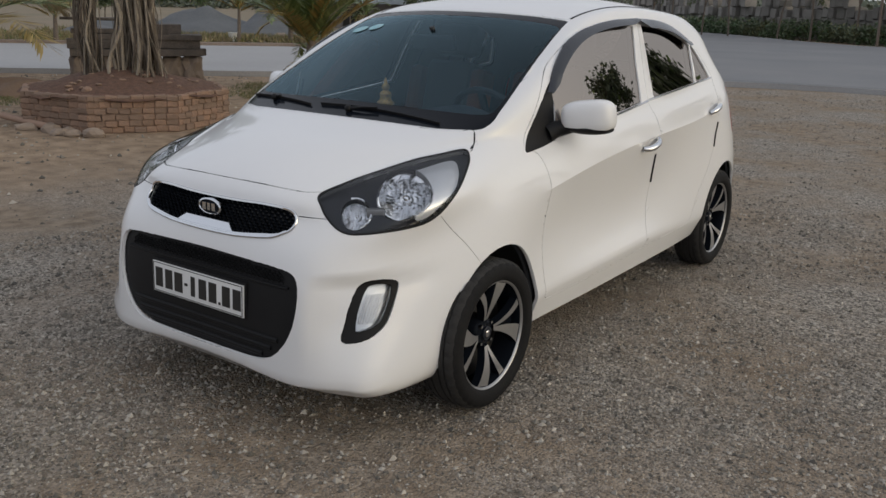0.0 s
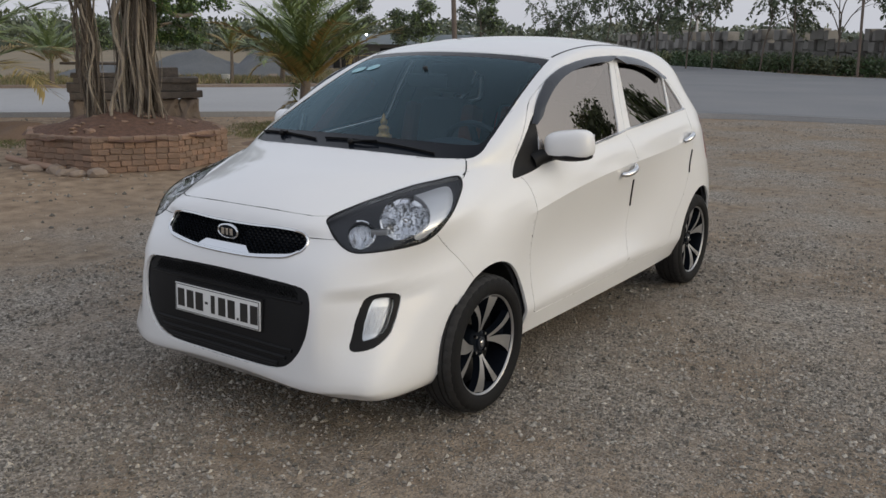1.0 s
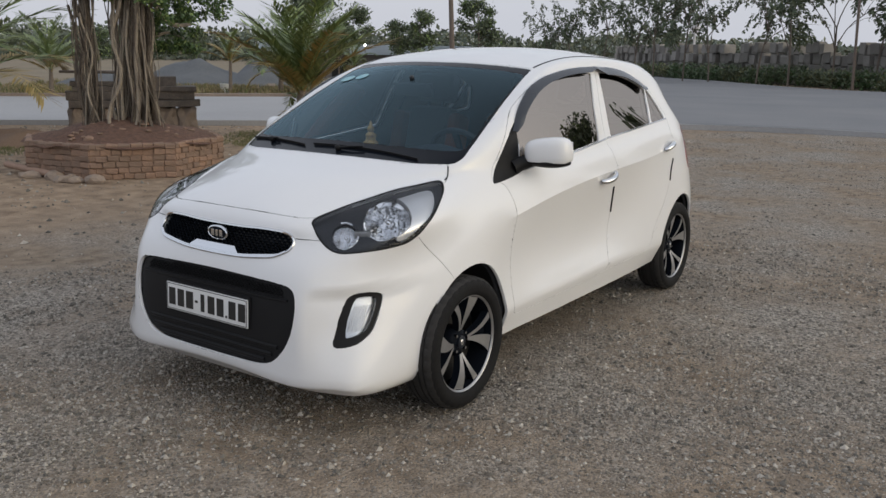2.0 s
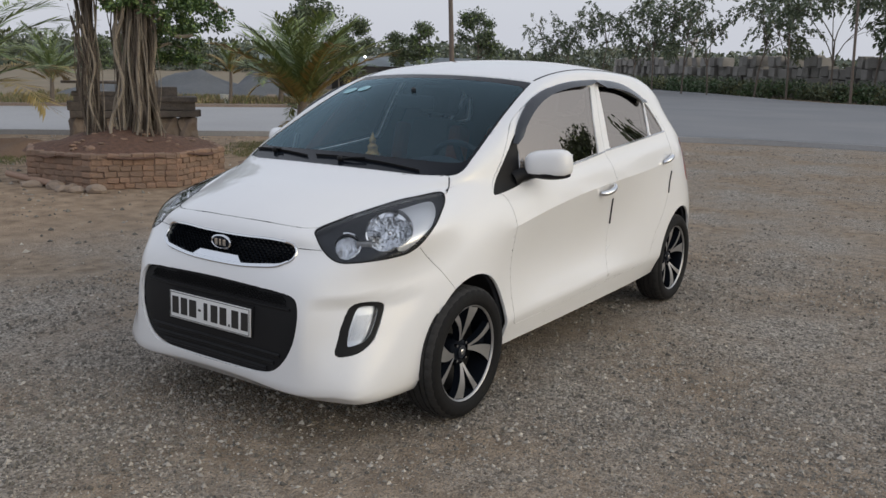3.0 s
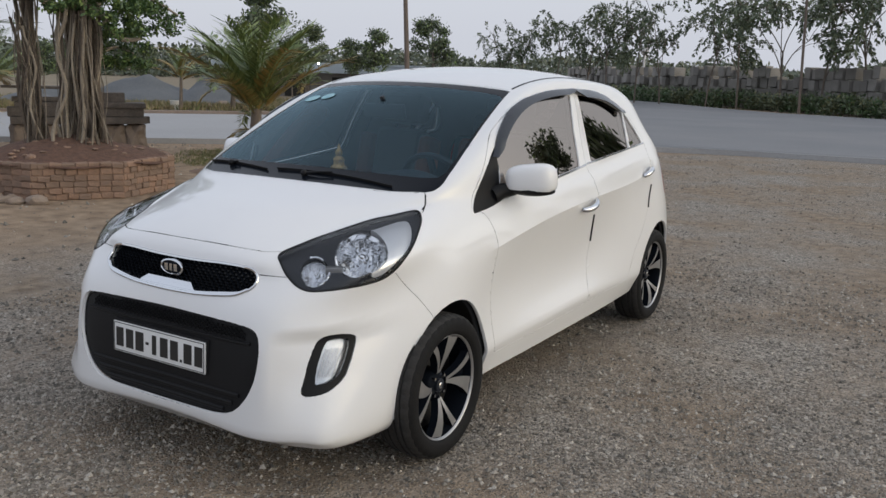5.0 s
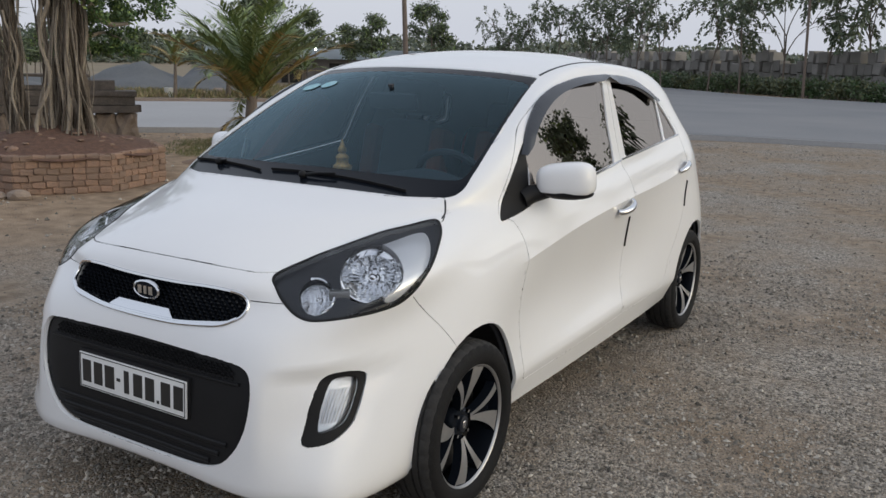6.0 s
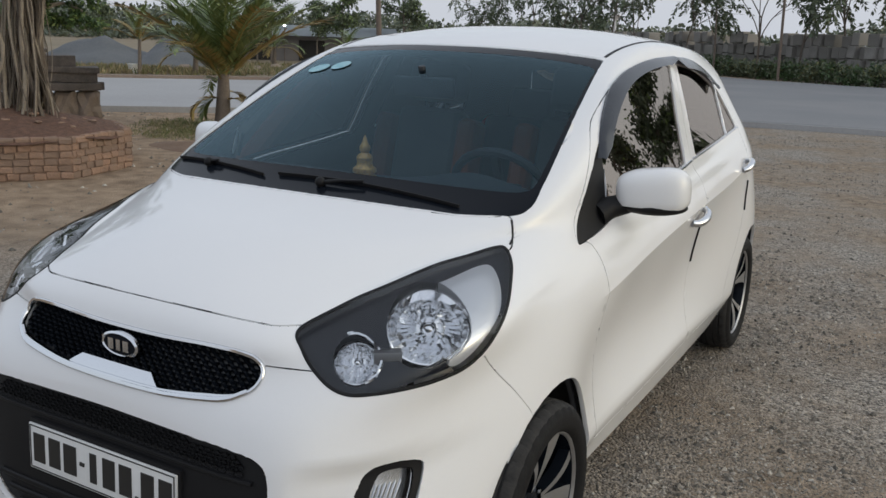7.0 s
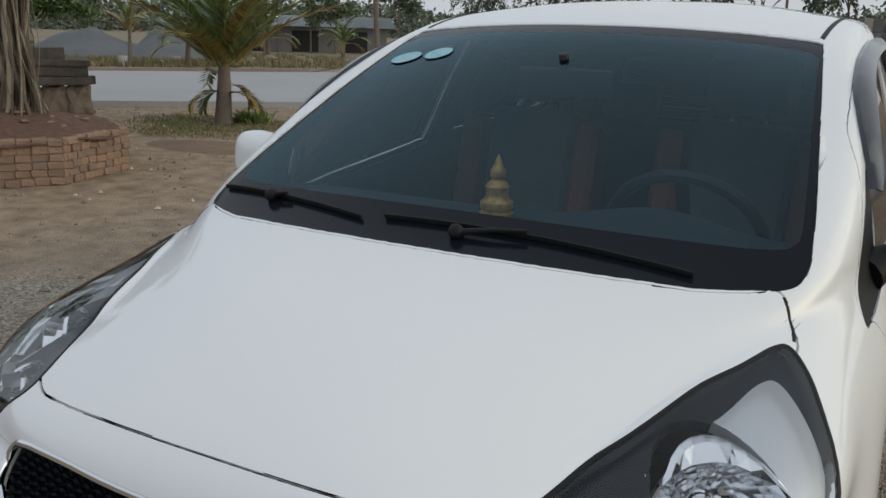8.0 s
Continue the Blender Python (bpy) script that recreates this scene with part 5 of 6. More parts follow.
def wind_tree(name, label, height, reach, seed, sprays, leaf, mats, wind, fork=0.4, stems=5):
    """A thin forked tree: long arching limbs with drooping sprays of leaves strung along them."""
    rng = random.Random(seed)
    root = empty(name, label, "tree")
    wood = bmesh.new()
    crown = Leaves()
    bend = Vector((rng.uniform(-0.5, 0.5), rng.uniform(-0.5, 0.5), 0))
    base = [Vector((0, 0, -0.1)), Vector((bend.x * 0.3, bend.y * 0.3, height * fork * 0.5)), Vector((bend.x, bend.y, height * fork))]
    base = [Vector(p) for p in spline(base, 4)]
    tube(wood, base, [0.0085 * height * (1 - 0.35 * i / (len(base) - 1)) for i in range(len(base))], 7)
    hang = []

    def limb(start, way, rise, length, r0, depth):
        p, d = start.copy(), (way * (1 - rise) + Vector((0, 0, rise))).normalized()
        pts = [p.copy()]
        n = 9
        for i in range(n):
            t = i / n
            d = (d + way * 0.10 + wind * 0.09 + Vector((0, 0, -0.02 - 0.14 * t)) + rand_dir(rng) * 0.10).normalized()
            p = p + d * length / n
            pts.append(p.copy())
        tube(wood, pts, [r0 * (1 - 0.85 * i / n) for i in range(n + 1)], 5)
        for i in range(4 if depth else 3, n + 1):
            hang.append((pts[i], (pts[i] - pts[i - 1]).normalized()))
        if depth:
            for k in range(3):
                i = rng.randint(2, n - 2)
                w = rand_dir(rng, 0.1)
                w.z = 0
                limb(pts[i], (w + way * 0.5).normalized(), rng.uniform(0.35, 0.8), length * rng.uniform(0.35, 0.6), r0 * 0.5, depth - 1)

    for k in range(stems):
        w = 6.283 * (k + rng.uniform(-0.3, 0.3)) / stems
        i = rng.randint(len(base) // 2, len(base) - 1) if k > 1 else len(base) - 1
        limb(base[i], Vector((math.cos(w), math.sin(w), 0)), rng.uniform(0.62, 0.93), height * (1 - fork) * rng.uniform(0.85, 1.2) * reach, 0.0048 * height, 1)
    for n in range(sprays):
        at, d = rng.choice(hang)
        p = at + rand_dir(rng) * 0.12
        w = (rand_dir(rng, 0.0) * 0.7 + d * 0.7 + wind * 0.6).normalized()
        for q in range(rng.randint(7, 12)):
            w = (w + Vector((0, 0, -0.16)) + wind * 0.05).normalized()
            p = p + w * leaf * 0.42
            for sd in (1, -1):
                side = w.cross(rand_dir(rng)).normalized()
                along = (w * 0.7 + side * sd * 0.8 + Vector((0, 0, -0.25))).normalized()
                s = leaf * rng.uniform(0.65, 1.2)
                crown.add(p, along, along.cross(rand_dir(rng)).normalized(), s, s * 0.46, 0 if rng.random() < 0.8 else 1)
    part("trunk", wood, BARK, root, "thin forked trunk with arching limbs")
    crown.done("crown", mats, root, "sparse drooping sprays of leaves")
    return root


def frond(leaves, rng, base, heading, rise, length, width, slot, bend=1.0):
    """A feathered palm leaf: a drooping rib with leaflets on both sides."""
    flat = Vector((math.cos(heading), math.sin(heading), 0))
    p, ang = Vector(base), rise
    steps = 16
    rib = []
    for i in range(steps + 1):
        rib.append(p.copy())
        p = p + (flat * math.cos(ang) + Vector((0, 0, math.sin(ang)))) * length / steps
        ang -= bend * (0.055 + 0.075 * i / steps) * rng.uniform(0.7, 1.3)
    sidew = Vector((-flat.y, flat.x, 0))
    for i in range(steps):
        d = (rib[i + 1] - rib[i]).normalized()
        leaves.add(rib[i], d, sidew, length / steps * 1.5, 0.035, slot)
        if i < 2:
            continue
        t = i / steps
        size = width * (0.55 + 0.9 * t) * (1.15 - t * 0.75)
        for sd in (1, -1):
            for q in range(3):
                at = rib[i].lerp(rib[i + 1], q / 3)
                along = (sidew * sd * (1 - 0.35 * t) + d * (0.55 + 0.3 * t) + Vector((0, 0, 0.15 - 0.5 * t * rng.random()))).normalized()
                leaves.add(at, along, along.cross(Vector((0, 0, 1)) + rand_dir(rng) * 0.3).normalized(), size * rng.uniform(0.85, 1.1), 0.036 * max(1.0, length / 2), slot)


def palm(label, at, trunk, length, count, seed, radius=0.09, bend=1.0, spread=1.25, dry=0.18, skirt=0):
    rng = random.Random(seed)
    root = empty("palm_tree", label, "palm", at=pose(*at))
    bm = bmesh.new()
    tube(bm, [(0, 0, -0.1), (0.02, 0.01, trunk * 0.3), (0.03, 0.02, trunk * 0.7), (0.03, 0.03, trunk)], [radius * 1.25, radius, radius * 0.85, radius * 0.7], 10)
    part("trunk", bm, BARK, root, "short rough trunk with leaf bases")
    leaves = Leaves()
    for k in range(count):
        w = k * 2.399 + rng.uniform(-0.2, 0.2)
        rise = 1.45 - spread * (k / count) + rng.uniform(-0.1, 0.1)
        slot = 1 if k > count * (1 - dry) else 0
        frond(leaves, rng, (0.03, 0.03, trunk - 0.15 * k / count), w, rise, length * rng.uniform(0.8, 1.1), length * 0.27, slot, bend)
    for k in range(skirt):                    # old fronds hanging round the trunk
        frond(leaves, rng, (0.03, 0.03, trunk * rng.uniform(0.45, 0.95)), rng.uniform(0, 6.283), rng.uniform(0.1, 0.8), length * rng.uniform(0.3, 0.5), length * 0.15, rng.choice((1, 1, 0)), 1.3)
    leaves.done("crown", [PALM_LEAF, LEAF_DRY], root, "feathered green fronds, lowest ones dry")
    return root


palm("young coconut palm with green and yellowing fronds beside the road", (-7.9, 7.8, 0), 0.80, 1.70, 32, 3, 0.11, 0.50, 0.68, 0.2, 5)
palm("young coconut palm beyond the road", (-21.14, 11.14, 0), 0.85, 1.60, 16, 5, 0.07, 0.65, 0.95, 0.3)
palm("slender young palm with pale fronds beyond the road", (-20.23, 16.93, 0), 1.10, 1.15, 9, 6, 0.06, 0.5, 0.9, 0.7)
palm("tall coconut palm at the near edge of the road", (-11.9, 4.1, 0), 0.95, 2.30, 22, 8, 0.13, 0.8, 1.1)
palm("young coconut palm beyond the road", (-19.62, 18.63, 0), 0.80, 1.59, 14, 11)
palm("small palm far beyond the road", (-23.41, 26.72, 0), 0.88, 1.43, 12, 12)
palm("small palm far beyond the road", (-22.06, 30.06, 0), 0.74, 1.37, 12, 13)

# ---- octagonal brick planter with a banyan ----
SOIL = material("red_soil", (0.085, 0.048, 0.034), 0.95, second=(0.17, 0.095, 0.065), scale=14, fine=90, amount=0.9, bump=1.0)
BRICK = material("old_brick", (0.275, 0.178, 0.125), 0.92, second=(0.19, 0.135, 0.102), scale=7, fine=60, amount=0.9, bump=0.5, by_object=0.35)
MORTAR = material("mortar", (0.25, 0.168, 0.12), 0.95, second=(0.18, 0.128, 0.098), scale=12, fine=80, bump=0.5)
STONE = material("rubble_stone", (0.30, 0.24, 0.19), 0.9, second=(0.18, 0.14, 0.11), scale=14, fine=90, bump=0.5, by_object=0.4)
PC, PR, PTURN, COURSES, PS = Vector((-6.81, 3.67, 0)), 1.47, -8.0, 6, 0.82
corner = [Vector((PC.x + PR * math.cos(radians(PTURN + 45 * k)), PC.y + PR * math.sin(radians(PTURN + 45 * k)), 0)) for k in range(8)]
planter = tagged(new("planter"), "octagonal raised planter of rough red bricks, filled with soil", "planter")
planter.matrix_world = Matrix.Translation(PC) @ Matrix.Scale(PS, 4)
bm = bmesh.new()
low = [bm.verts.new((c - PC) * 0.984 + Vector((0, 0, -0.05))) for c in corner]
high = [bm.verts.new((c - PC) * 0.984 + Vector((0, 0, 0.475))) for c in corner]
for k in range(8):
    bm.faces.new((low[k], low[(k + 1) % 8], high[(k + 1) % 8], high[k]))
part("core", bm, MORTAR, planter, "mortar core", smooth=False)
bm = bmesh.new()
rings = []
for q in range(9):
    r = (1 - q / 8) * 1.43
    ring = []
    for i in range(40):
        w = 2 * math.pi * i / 40
        lim = r * (0.97 if q else 1.0)
        z = 0.435 + 0.33 * (q / 8) ** 0.8 + 0.05 * noise.noise(Vector((math.cos(w) * r * 4, math.sin(w) * r * 4, 1.3)))
        ring.append(bm.verts.new((lim * math.cos(w), lim * math.sin(w), z)))
    rings.append(ring)
for a, b in zip(rings, rings[1:]):
    for i in range(40):
        bm.faces.new((a[i], a[(i + 1) % 40], b[(i + 1) % 40], b[i]))
part("soil", bm, SOIL, planter, "heaped reddish soil")
rng = random.Random(21)
brick_meshes = []
for v in range(5):
    bm = bmesh.new()
    box(bm, -0.094, 0.094, -0.05, 0.05, -0.039, 0.039, 0.013, None, 1)
    for vert in bm.verts:
        vert.co += Vector((rng.uniform(-1, 1), rng.uniform(-1, 1), rng.uniform(-1, 1))) * 0.009
    me = bpy.data.meshes.new("brick")
    bm.to_mesh(me)
    bm.free()
    me.materials.append(BRICK)
    brick_meshes.append(me)
hidden = bmesh.new()
for k in range(8):
    a, b = corner[k] - PC, corner[(k + 1) % 8] - PC
    d = (b - a).normalized()
    out = Vector((d.y, -d.x, 0))
    length = (b - a).length
    seen = k in (4, 5, 6, 7, 0)
    for c in range(COURSES):
        cuts = [0.0]
        while cuts[-1] < 1.0:
            cuts.append(cuts[-1] + rng.uniform(0.125, 0.16) * (0.5 if len(cuts) == 1 and c % 2 else 1))
        cuts = [t / cuts[-1] for t in cuts]
        for t0, t1 in zip(cuts, cuts[1:]):
            t = (t0 + t1) / 2
            p = a + d * length * t - out * (0.047 + rng.uniform(-0.010, 0.010)) + Vector((0, 0, 0.035 + 0.081 * c + rng.uniform(-0.004, 0.004)))
            m = pose(p.x, p.y, p.z, rng.uniform(-3, 3), rng.uniform(-2, 2), math.degrees(math.atan2(d.y, d.x)) + rng.uniform(-4, 4)) @ Matrix.Diagonal(((t1 - t0) * length / 0.188, 1, rng.uniform(0.98, 1.06), 1))
            mesh = rng.choice(brick_meshes)
            if seen:
                ob = new("brick", mesh)
                ob.parent = planter
                ob.matrix_basis = m
            else:
                old = len(hidden.verts)
                hidden.from_mesh(mesh)
                hidden.verts.ensure_lookup_table()
                for vert in hidden.verts[old:]:
                    vert.co = m @ vert.co
tagged(part("brick_courses", hidden, BRICK, planter, smooth=False), kind="stuff")

RIGHT, AWAY = Vector((0.524, 0.852, 0)), Vector((-0.852, 0.524, 0))


def bpos(u, v, z):
    return RIGHT * u + AWAY * v + Vector((0, 0, z))


ROOT_PALE = material("aerial_root_bark", (0.30, 0.26, 0.205), 0.9, second=(0.15, 0.125, 0.10), scale=5, fine=40, bump=0.4)
banyan = tagged(new("banyan_tree"), "old banyan with hanging aerial roots growing in the brick planter", "tree")
banyan.matrix_world = Matrix.Translation(PC) @ Matrix.Scale(PS, 4)
rng = random.Random(5)
bm = bmesh.new()
for u, v, r, top, du in ((0.08, 0.0, 0.075, 2.35, 0.12), (0.16, 0.06, 0.065, 2.6, 0.02), (0.30, 0.10, 0.070, 2.6, 0.06), (0.40, -0.05, 0.055, 2.3, 0.05), (0.05, 0.1, 0.045, 2.5, 0.12), (-0.44, 0.0, 0.045, 2.9, -0.08), (-0.34, 0.08, 0.038, 3.0, -0.04), (0.24, 0.18, 0.08, 2.5, 0.1), (0.22, -0.10, 0.05, 2.4, 0.10)):
    wave, ph = rng.uniform(0.03, 0.06), rng.uniform(0, 6)
    pts = [bpos(u + du * t + wave * math.sin(ph + 5 * t), v + wave * math.cos(ph + 4 * t), 0.42 + (top - 0.42) * t) for t in [i / 11 for i in range(12)]]
    tube(bm, pts, [r * (1.0 + 0.6 * (1 - i / 11) ** 4 - 0.2 * i / 11) * rng.uniform(0.8, 1.2) for i in range(12)], 9)
part("trunk", bm, ROOT_BARK, banyan, "thick fused grey-brown stems")
for line, v, r in (([(0.0, 2.45), (0.22, 2.56), (0.48, 2.44), (0.60, 2.20), (0.78, 2.10), (1.02, 2.12)], -0.28, 0.075), ([(0.18, 2.50), (0.24, 2.30), (0.23, 2.12), (0.30, 1.97)], -0.34, 0.028), ([(0.10, 2.2), (-0.02, 2.42), (-0.18, 2.54), (-0.5, 2.75), (-0.9, 2.8)], -0.25, 0.085), ([(-0.5, 2.6), (-0.8, 2.68), (-1.2, 2.58), (-1.7, 2.62)], -0.1, 0.05),
                    ([(0.3, 2.4), (0.45, 2.8), (0.9, 3.2), (1.3, 3.3)], 0.15, 0.07), ([(0.2, 2.3), (0.2, 2.8), (0.0, 3.4), (-0.2, 3.8)], 0.1, 0.085), ([(0.35, 2.1), (0.5, 1.95), (0.75, 2.0), (1.0, 1.9)], 0.35, 0.04), ([(0.3, 2.4), (0.7, 2.75), (1.2, 2.72), (1.6, 2.5)], 0.2, 0.05)):
    pts = spline([bpos(u, v * min(1.0, n / 2), z) for n, (u, z) in enumerate(line)], 6)
    bm = bmesh.new()
    tube(bm, pts, [r * (1 - 0.72 * i / (len(pts) - 1)) * rng.uniform(0.85, 1.15) for i in range(len(pts))], 8)
    part("limb", bm, ROOT_PALE, banyan, "crooked pale spreading limb")
for k in range(160):
    left = k % 4 == 0
    u = min(-0.30, max(-0.58, rng.gauss(-0.43, 0.06))) if left else min(0.50, max(-0.10, rng.gauss(0.20, 0.16)))
    v = rng.gauss(-0.08, 0.10 if left else 0.18)
    top = rng.uniform(1.9, 3.0) if left else rng.uniform(2.3, 2.75)
    drift = (-0.05 + rng.gauss(0, 0.09)) if left else (0.22 - u) * rng.uniform(-0.1, 0.8) + rng.gauss(0, 0.05)
    splay, wave = rng.choice((0, 0.04, 0.08, 0.16)) * rng.choice((1, -1)), rng.uniform(0.015, 0.065)
    ph, turns = rng.uniform(0, 6), rng.uniform(4, 14)
    bm = bmesh.new()
    pts = [bpos(u + drift * t + splay * (1 - t) ** 5 + wave * math.sin(ph + t * turns), v + 0.025 * math.sin(ph * 2 + t * turns), 0.44 + (top - 0.44) * t) for t in [i / 13 for i in range(14)]]
    r = rng.choice((0.004, 0.005, 0.006, 0.008, 0.010, 0.012, 0.016, 0.024))
    tube(bm, pts, [r * rng.uniform(0.75, 1.3) * (1.5 if i == 0 else 1) for i in range(14)], 6)
    part("aerial_root", bm, ROOT_PALE if rng.random() < 0.5 else ROOT_BARK, banyan)
leaves = Leaves()
# clumps: count, reach along and across the view of the road, heights, size
for count, u0, u1, v0, v1, z0, z1, size in ((9, -1.75, -0.80, -0.5, 0.3, 2.62, 2.85, 0.17), (16, -0.30, 0.62, -0.65, -0.2, 2.50, 2.78, 0.15), (14, 0.55, 1.05, -0.5, 0.1, 2.10, 2.55, 0.14), (10, 0.10, 0.90, -0.6, -0.1, 2.40, 2.62, 0.14), (20, 0.36, 1.10, 0.1, 0.6, 1.70, 2.30, 0.15), (5, -0.85, -0.3, -0.5, 0.1, 2.65, 2.85, 0.15), (18, 0.95, 1.7, -0.3, 0.5, 2.25, 2.75, 0.17), (4, -0.22, 0.1, -0.5, -0.2, 2.45, 2.60, 0.10), (50, -1.6, 1.7, -0.7, 0.8, 2.90, 3.9, 0.26)):
    for n in range(count):
        c = bpos(rng.uniform(u0, u1), rng.uniform(v0, v1), rng.uniform(z0, z1))
        for q in range(int(110 * size / 0.19)):
            off = rand_dir(rng) * size * rng.random() ** 0.5
            off.z *= 0.6
            along = rand_dir(rng, 0.1)
            leaves.add(c + off, along, along.cross(rand_dir(rng)).normalized(), rng.uniform(0.05, 0.085), rng.uniform(0.028, 0.045), 0 if rng.random() < 0.7 else 1)
leaves.done("crown", [LEAF_DARK, LEAF_FRESH], banyan, "dense small glossy leaves in clumps")


def rock(name, label, at, size, seed, mat=STONE, category="stone", group=""):
    r = random.Random(seed)
    bm = bmesh.new()
    bmesh.ops.create_icosphere(bm, subdivisions=2, radius=1.0)
    for v in bm.verts:
        n = noise.noise(v.co * 1.3 + Vector((seed * 3.1, 0, 0)))
        v.co = Vector((v.co.x * size[0], v.co.y * size[1], v.co.z * size[2])) * (1 + 0.35 * n)
        v.co.z = max(v.co.z, -size[2] * 0.55)
    ob = finish(name, bm, mat, smooth=False)
    ob.matrix_world = pose(at[0], at[1], at[2] + size[2] * 0.5, 0, 0, r.uniform(0, 360))
    return tagged(ob, label, category, group)


for n, (x, y, s) in enumerate(((-6.79, 2.41, (0.16, 0.09, 0.06)), (-6.47, 2.51, (0.17, 0.12, 0.07)), (-6.21, 2.47, (0.16, 0.10, 0.06)), (-6.03, 2.50, (0.12, 0.10, 0.06)), (-5.86, 2.62, (0.13, 0.10, 0.08)), (-6.61, 2.61, (0.20, 0.10, 0.07)), (-6.32, 2.62, (0.10, 0.08, 0.05)))):
    rock("stone", "broken pale stone lying by the planter", (x, y, 0), tuple(PS * q for q in s), n + 1, group="rubble by the planter")
rock("brick_lump", "broken reddish brick on the planter soil", (PC.x + 0.45, PC.y - 0.78, 0.385), (0.082, 0.057, 0.057), 9, BRICK, "brick")
clods = random.Random(4)
for n in range(26):
    u, v = clods.uniform(-1.1, 1.1), clods.uniform(-1.0, -0.2)
    if math.hypot(u, v) > 1.25:
        continue
    p = PC + PS * bpos(u, v, 0.43 + 0.33 * max(0.0, 1 - math.hypot(u, v) / 1.43) ** 0.8)
    rock("clod", "small reddish chip on the planter soil", p, (clods.uniform(0.02, 0.05), 0.025, 0.015), 30 + n, BRICK, "stone", "chips on the soil")
bm = bmesh.new()
tube(bm, [(-7.46, 2.50, 0.082), (-7.04, 2.50, 0.066), (-6.54, 2.51, 0.049)], 0.037, 12, False)
tube(bm, [(-6.54, 2.51, 0.049), (-7.46, 2.50, 0.082)], 0.029, 12, False)
tagged(finish("pipe", bm, material("clay_pipe", (0.33, 0.22, 0.16), 0.8, second=(0.24, 0.16, 0.12), scale=9, fine=60, bump=0.2)), "dusty brown pipe lying by the planter", "pipe")

# weathered beams on stone blocks behind the planter
TIMBER = material("weathered_timber", (0.055, 0.047, 0.041), 0.85, second=(0.12, 0.10, 0.085), scale=5, fine=45, amount=0.9, bump=0.6)
BOULDER = material("weathered_boulder", (0.21, 0.165, 0.13), 0.92, second=(0.13, 0.105, 0.085), scale=6, fine=40, bump=0.6)
BX, BS = Vector((-10.50, 6.36, 0)), 0.74
beam_turn = math.degrees(math.atan2(RIGHT.y, RIGHT.x))


def beam(u, v, z, l, w, h, turn, seed, name="timber_beam", label="dark weathered timber beam in a stack"):
    bm = bmesh.new()
    box(bm, -l / 2, l / 2, -w / 2, w / 2, 0, h, 0.02)
    bmesh.ops.bisect_plane(bm, geom=bm.verts[:] + bm.edges[:] + bm.faces[:], plane_co=(l * 0.2, 0, 0), plane_no=(1, 0, 0))
    bmesh.ops.bisect_plane(bm, geom=bm.verts[:] + bm.edges[:] + bm.faces[:], plane_co=(-l * 0.22, 0, 0), plane_no=(1, 0, 0))
    for vert in bm.verts:
        vert.co += Vector((0, 0.03 * noise.noise(vert.co * 1.5 + Vector((seed, 3, 0))), 0.018 * noise.noise(vert.co * 2 + Vector((seed, 0, 0)))))
    ob = tagged(finish(name, bm, TIMBER), label, "beam", "stacked beams")
    p = BX + BS * bpos(u, v, z)
    ob.matrix_world = pose(p.x, p.y, p.z, 0, 0, beam_turn + turn) @ Matrix.Scale(BS, 4)


for n, row in enumerate(((0.10, 0.10, 0.63, 2.9, 0.30, 0.16), (0.05, -0.20, 0.63, 2.8, 0.28, 0.15), (0.0, 0.05, 0.79, 2.8, 0.56, 0.19), (0.10, 0.0, 0.98, 2.7, 0.48, 0.12), (-0.3, 0.1, 1.10, 2.0, 0.40, 0.10), (-0.5, 0.1, 1.38, 2.0, 0.42, 0.06))):
    beam(*row, 1.5 * (n % 3) - 2, n)
for n, (u, l) in enumerate(((0.72, 0.56), (-1.1, 0.16), (0.1, 0.16))):
    beam(u, 0.0, 1.10 if n == 0 else 1.20, l, 0.36, 0.22 if n == 0 else 0.18, 4 - 5 * n, 20 + n, "timber_block", "short dark timber block on the stack")
for n, (u, v, wide) in enumerate(((1.22, -0.02, 0.24), (0.80, 0.05, 0.25), (0.36, 0.02, 0.23), (-0.10, 0.05, 0.25), (-0.6, 0.0, 0.24), (-1.1, 0.0, 0.26))):
    bm = bmesh.new()
    bmesh.ops.create_icosphere(bm, subdivisions=3, radius=1.0)
    for vert in bm.verts:
        c = vert.co.copy()
        s = (abs(c.x) ** 4 + abs(c.y) ** 4 + abs(c.z) ** 4) ** -0.25
        c = c * s * (1 + 0.28 * noise.noise(c * 1.7 + Vector((u * 5, 0, 0))) + 0.10 * noise.noise(c * 5))
        vert.co = Vector((c.x * wide, c.y * 0.26, 0.30 + max(-0.34, min(0.335, c.z * 0.33))))
    ob = tagged(finish("stone_block", bm, BOULDER, smooth=False), "rough weathered boulder under the beams", "stone", "boulders under the beams")
    p = BX + BS * bpos(u, v, 0)
    ob.matrix_world = pose(p.x, p.y, 0, 0, 0, beam_turn) @ Matrix.Scale(BS, 4)

# earth heap and low plants at the yard's edge
GRASS = leaf_material("grass_blades", (0.06, 0.09, 0.025), (0.17, 0.18, 0.06))
DRY = leaf_material("dry_grass", (0.18, 0.145, 0.075), (0.29, 0.235, 0.13))


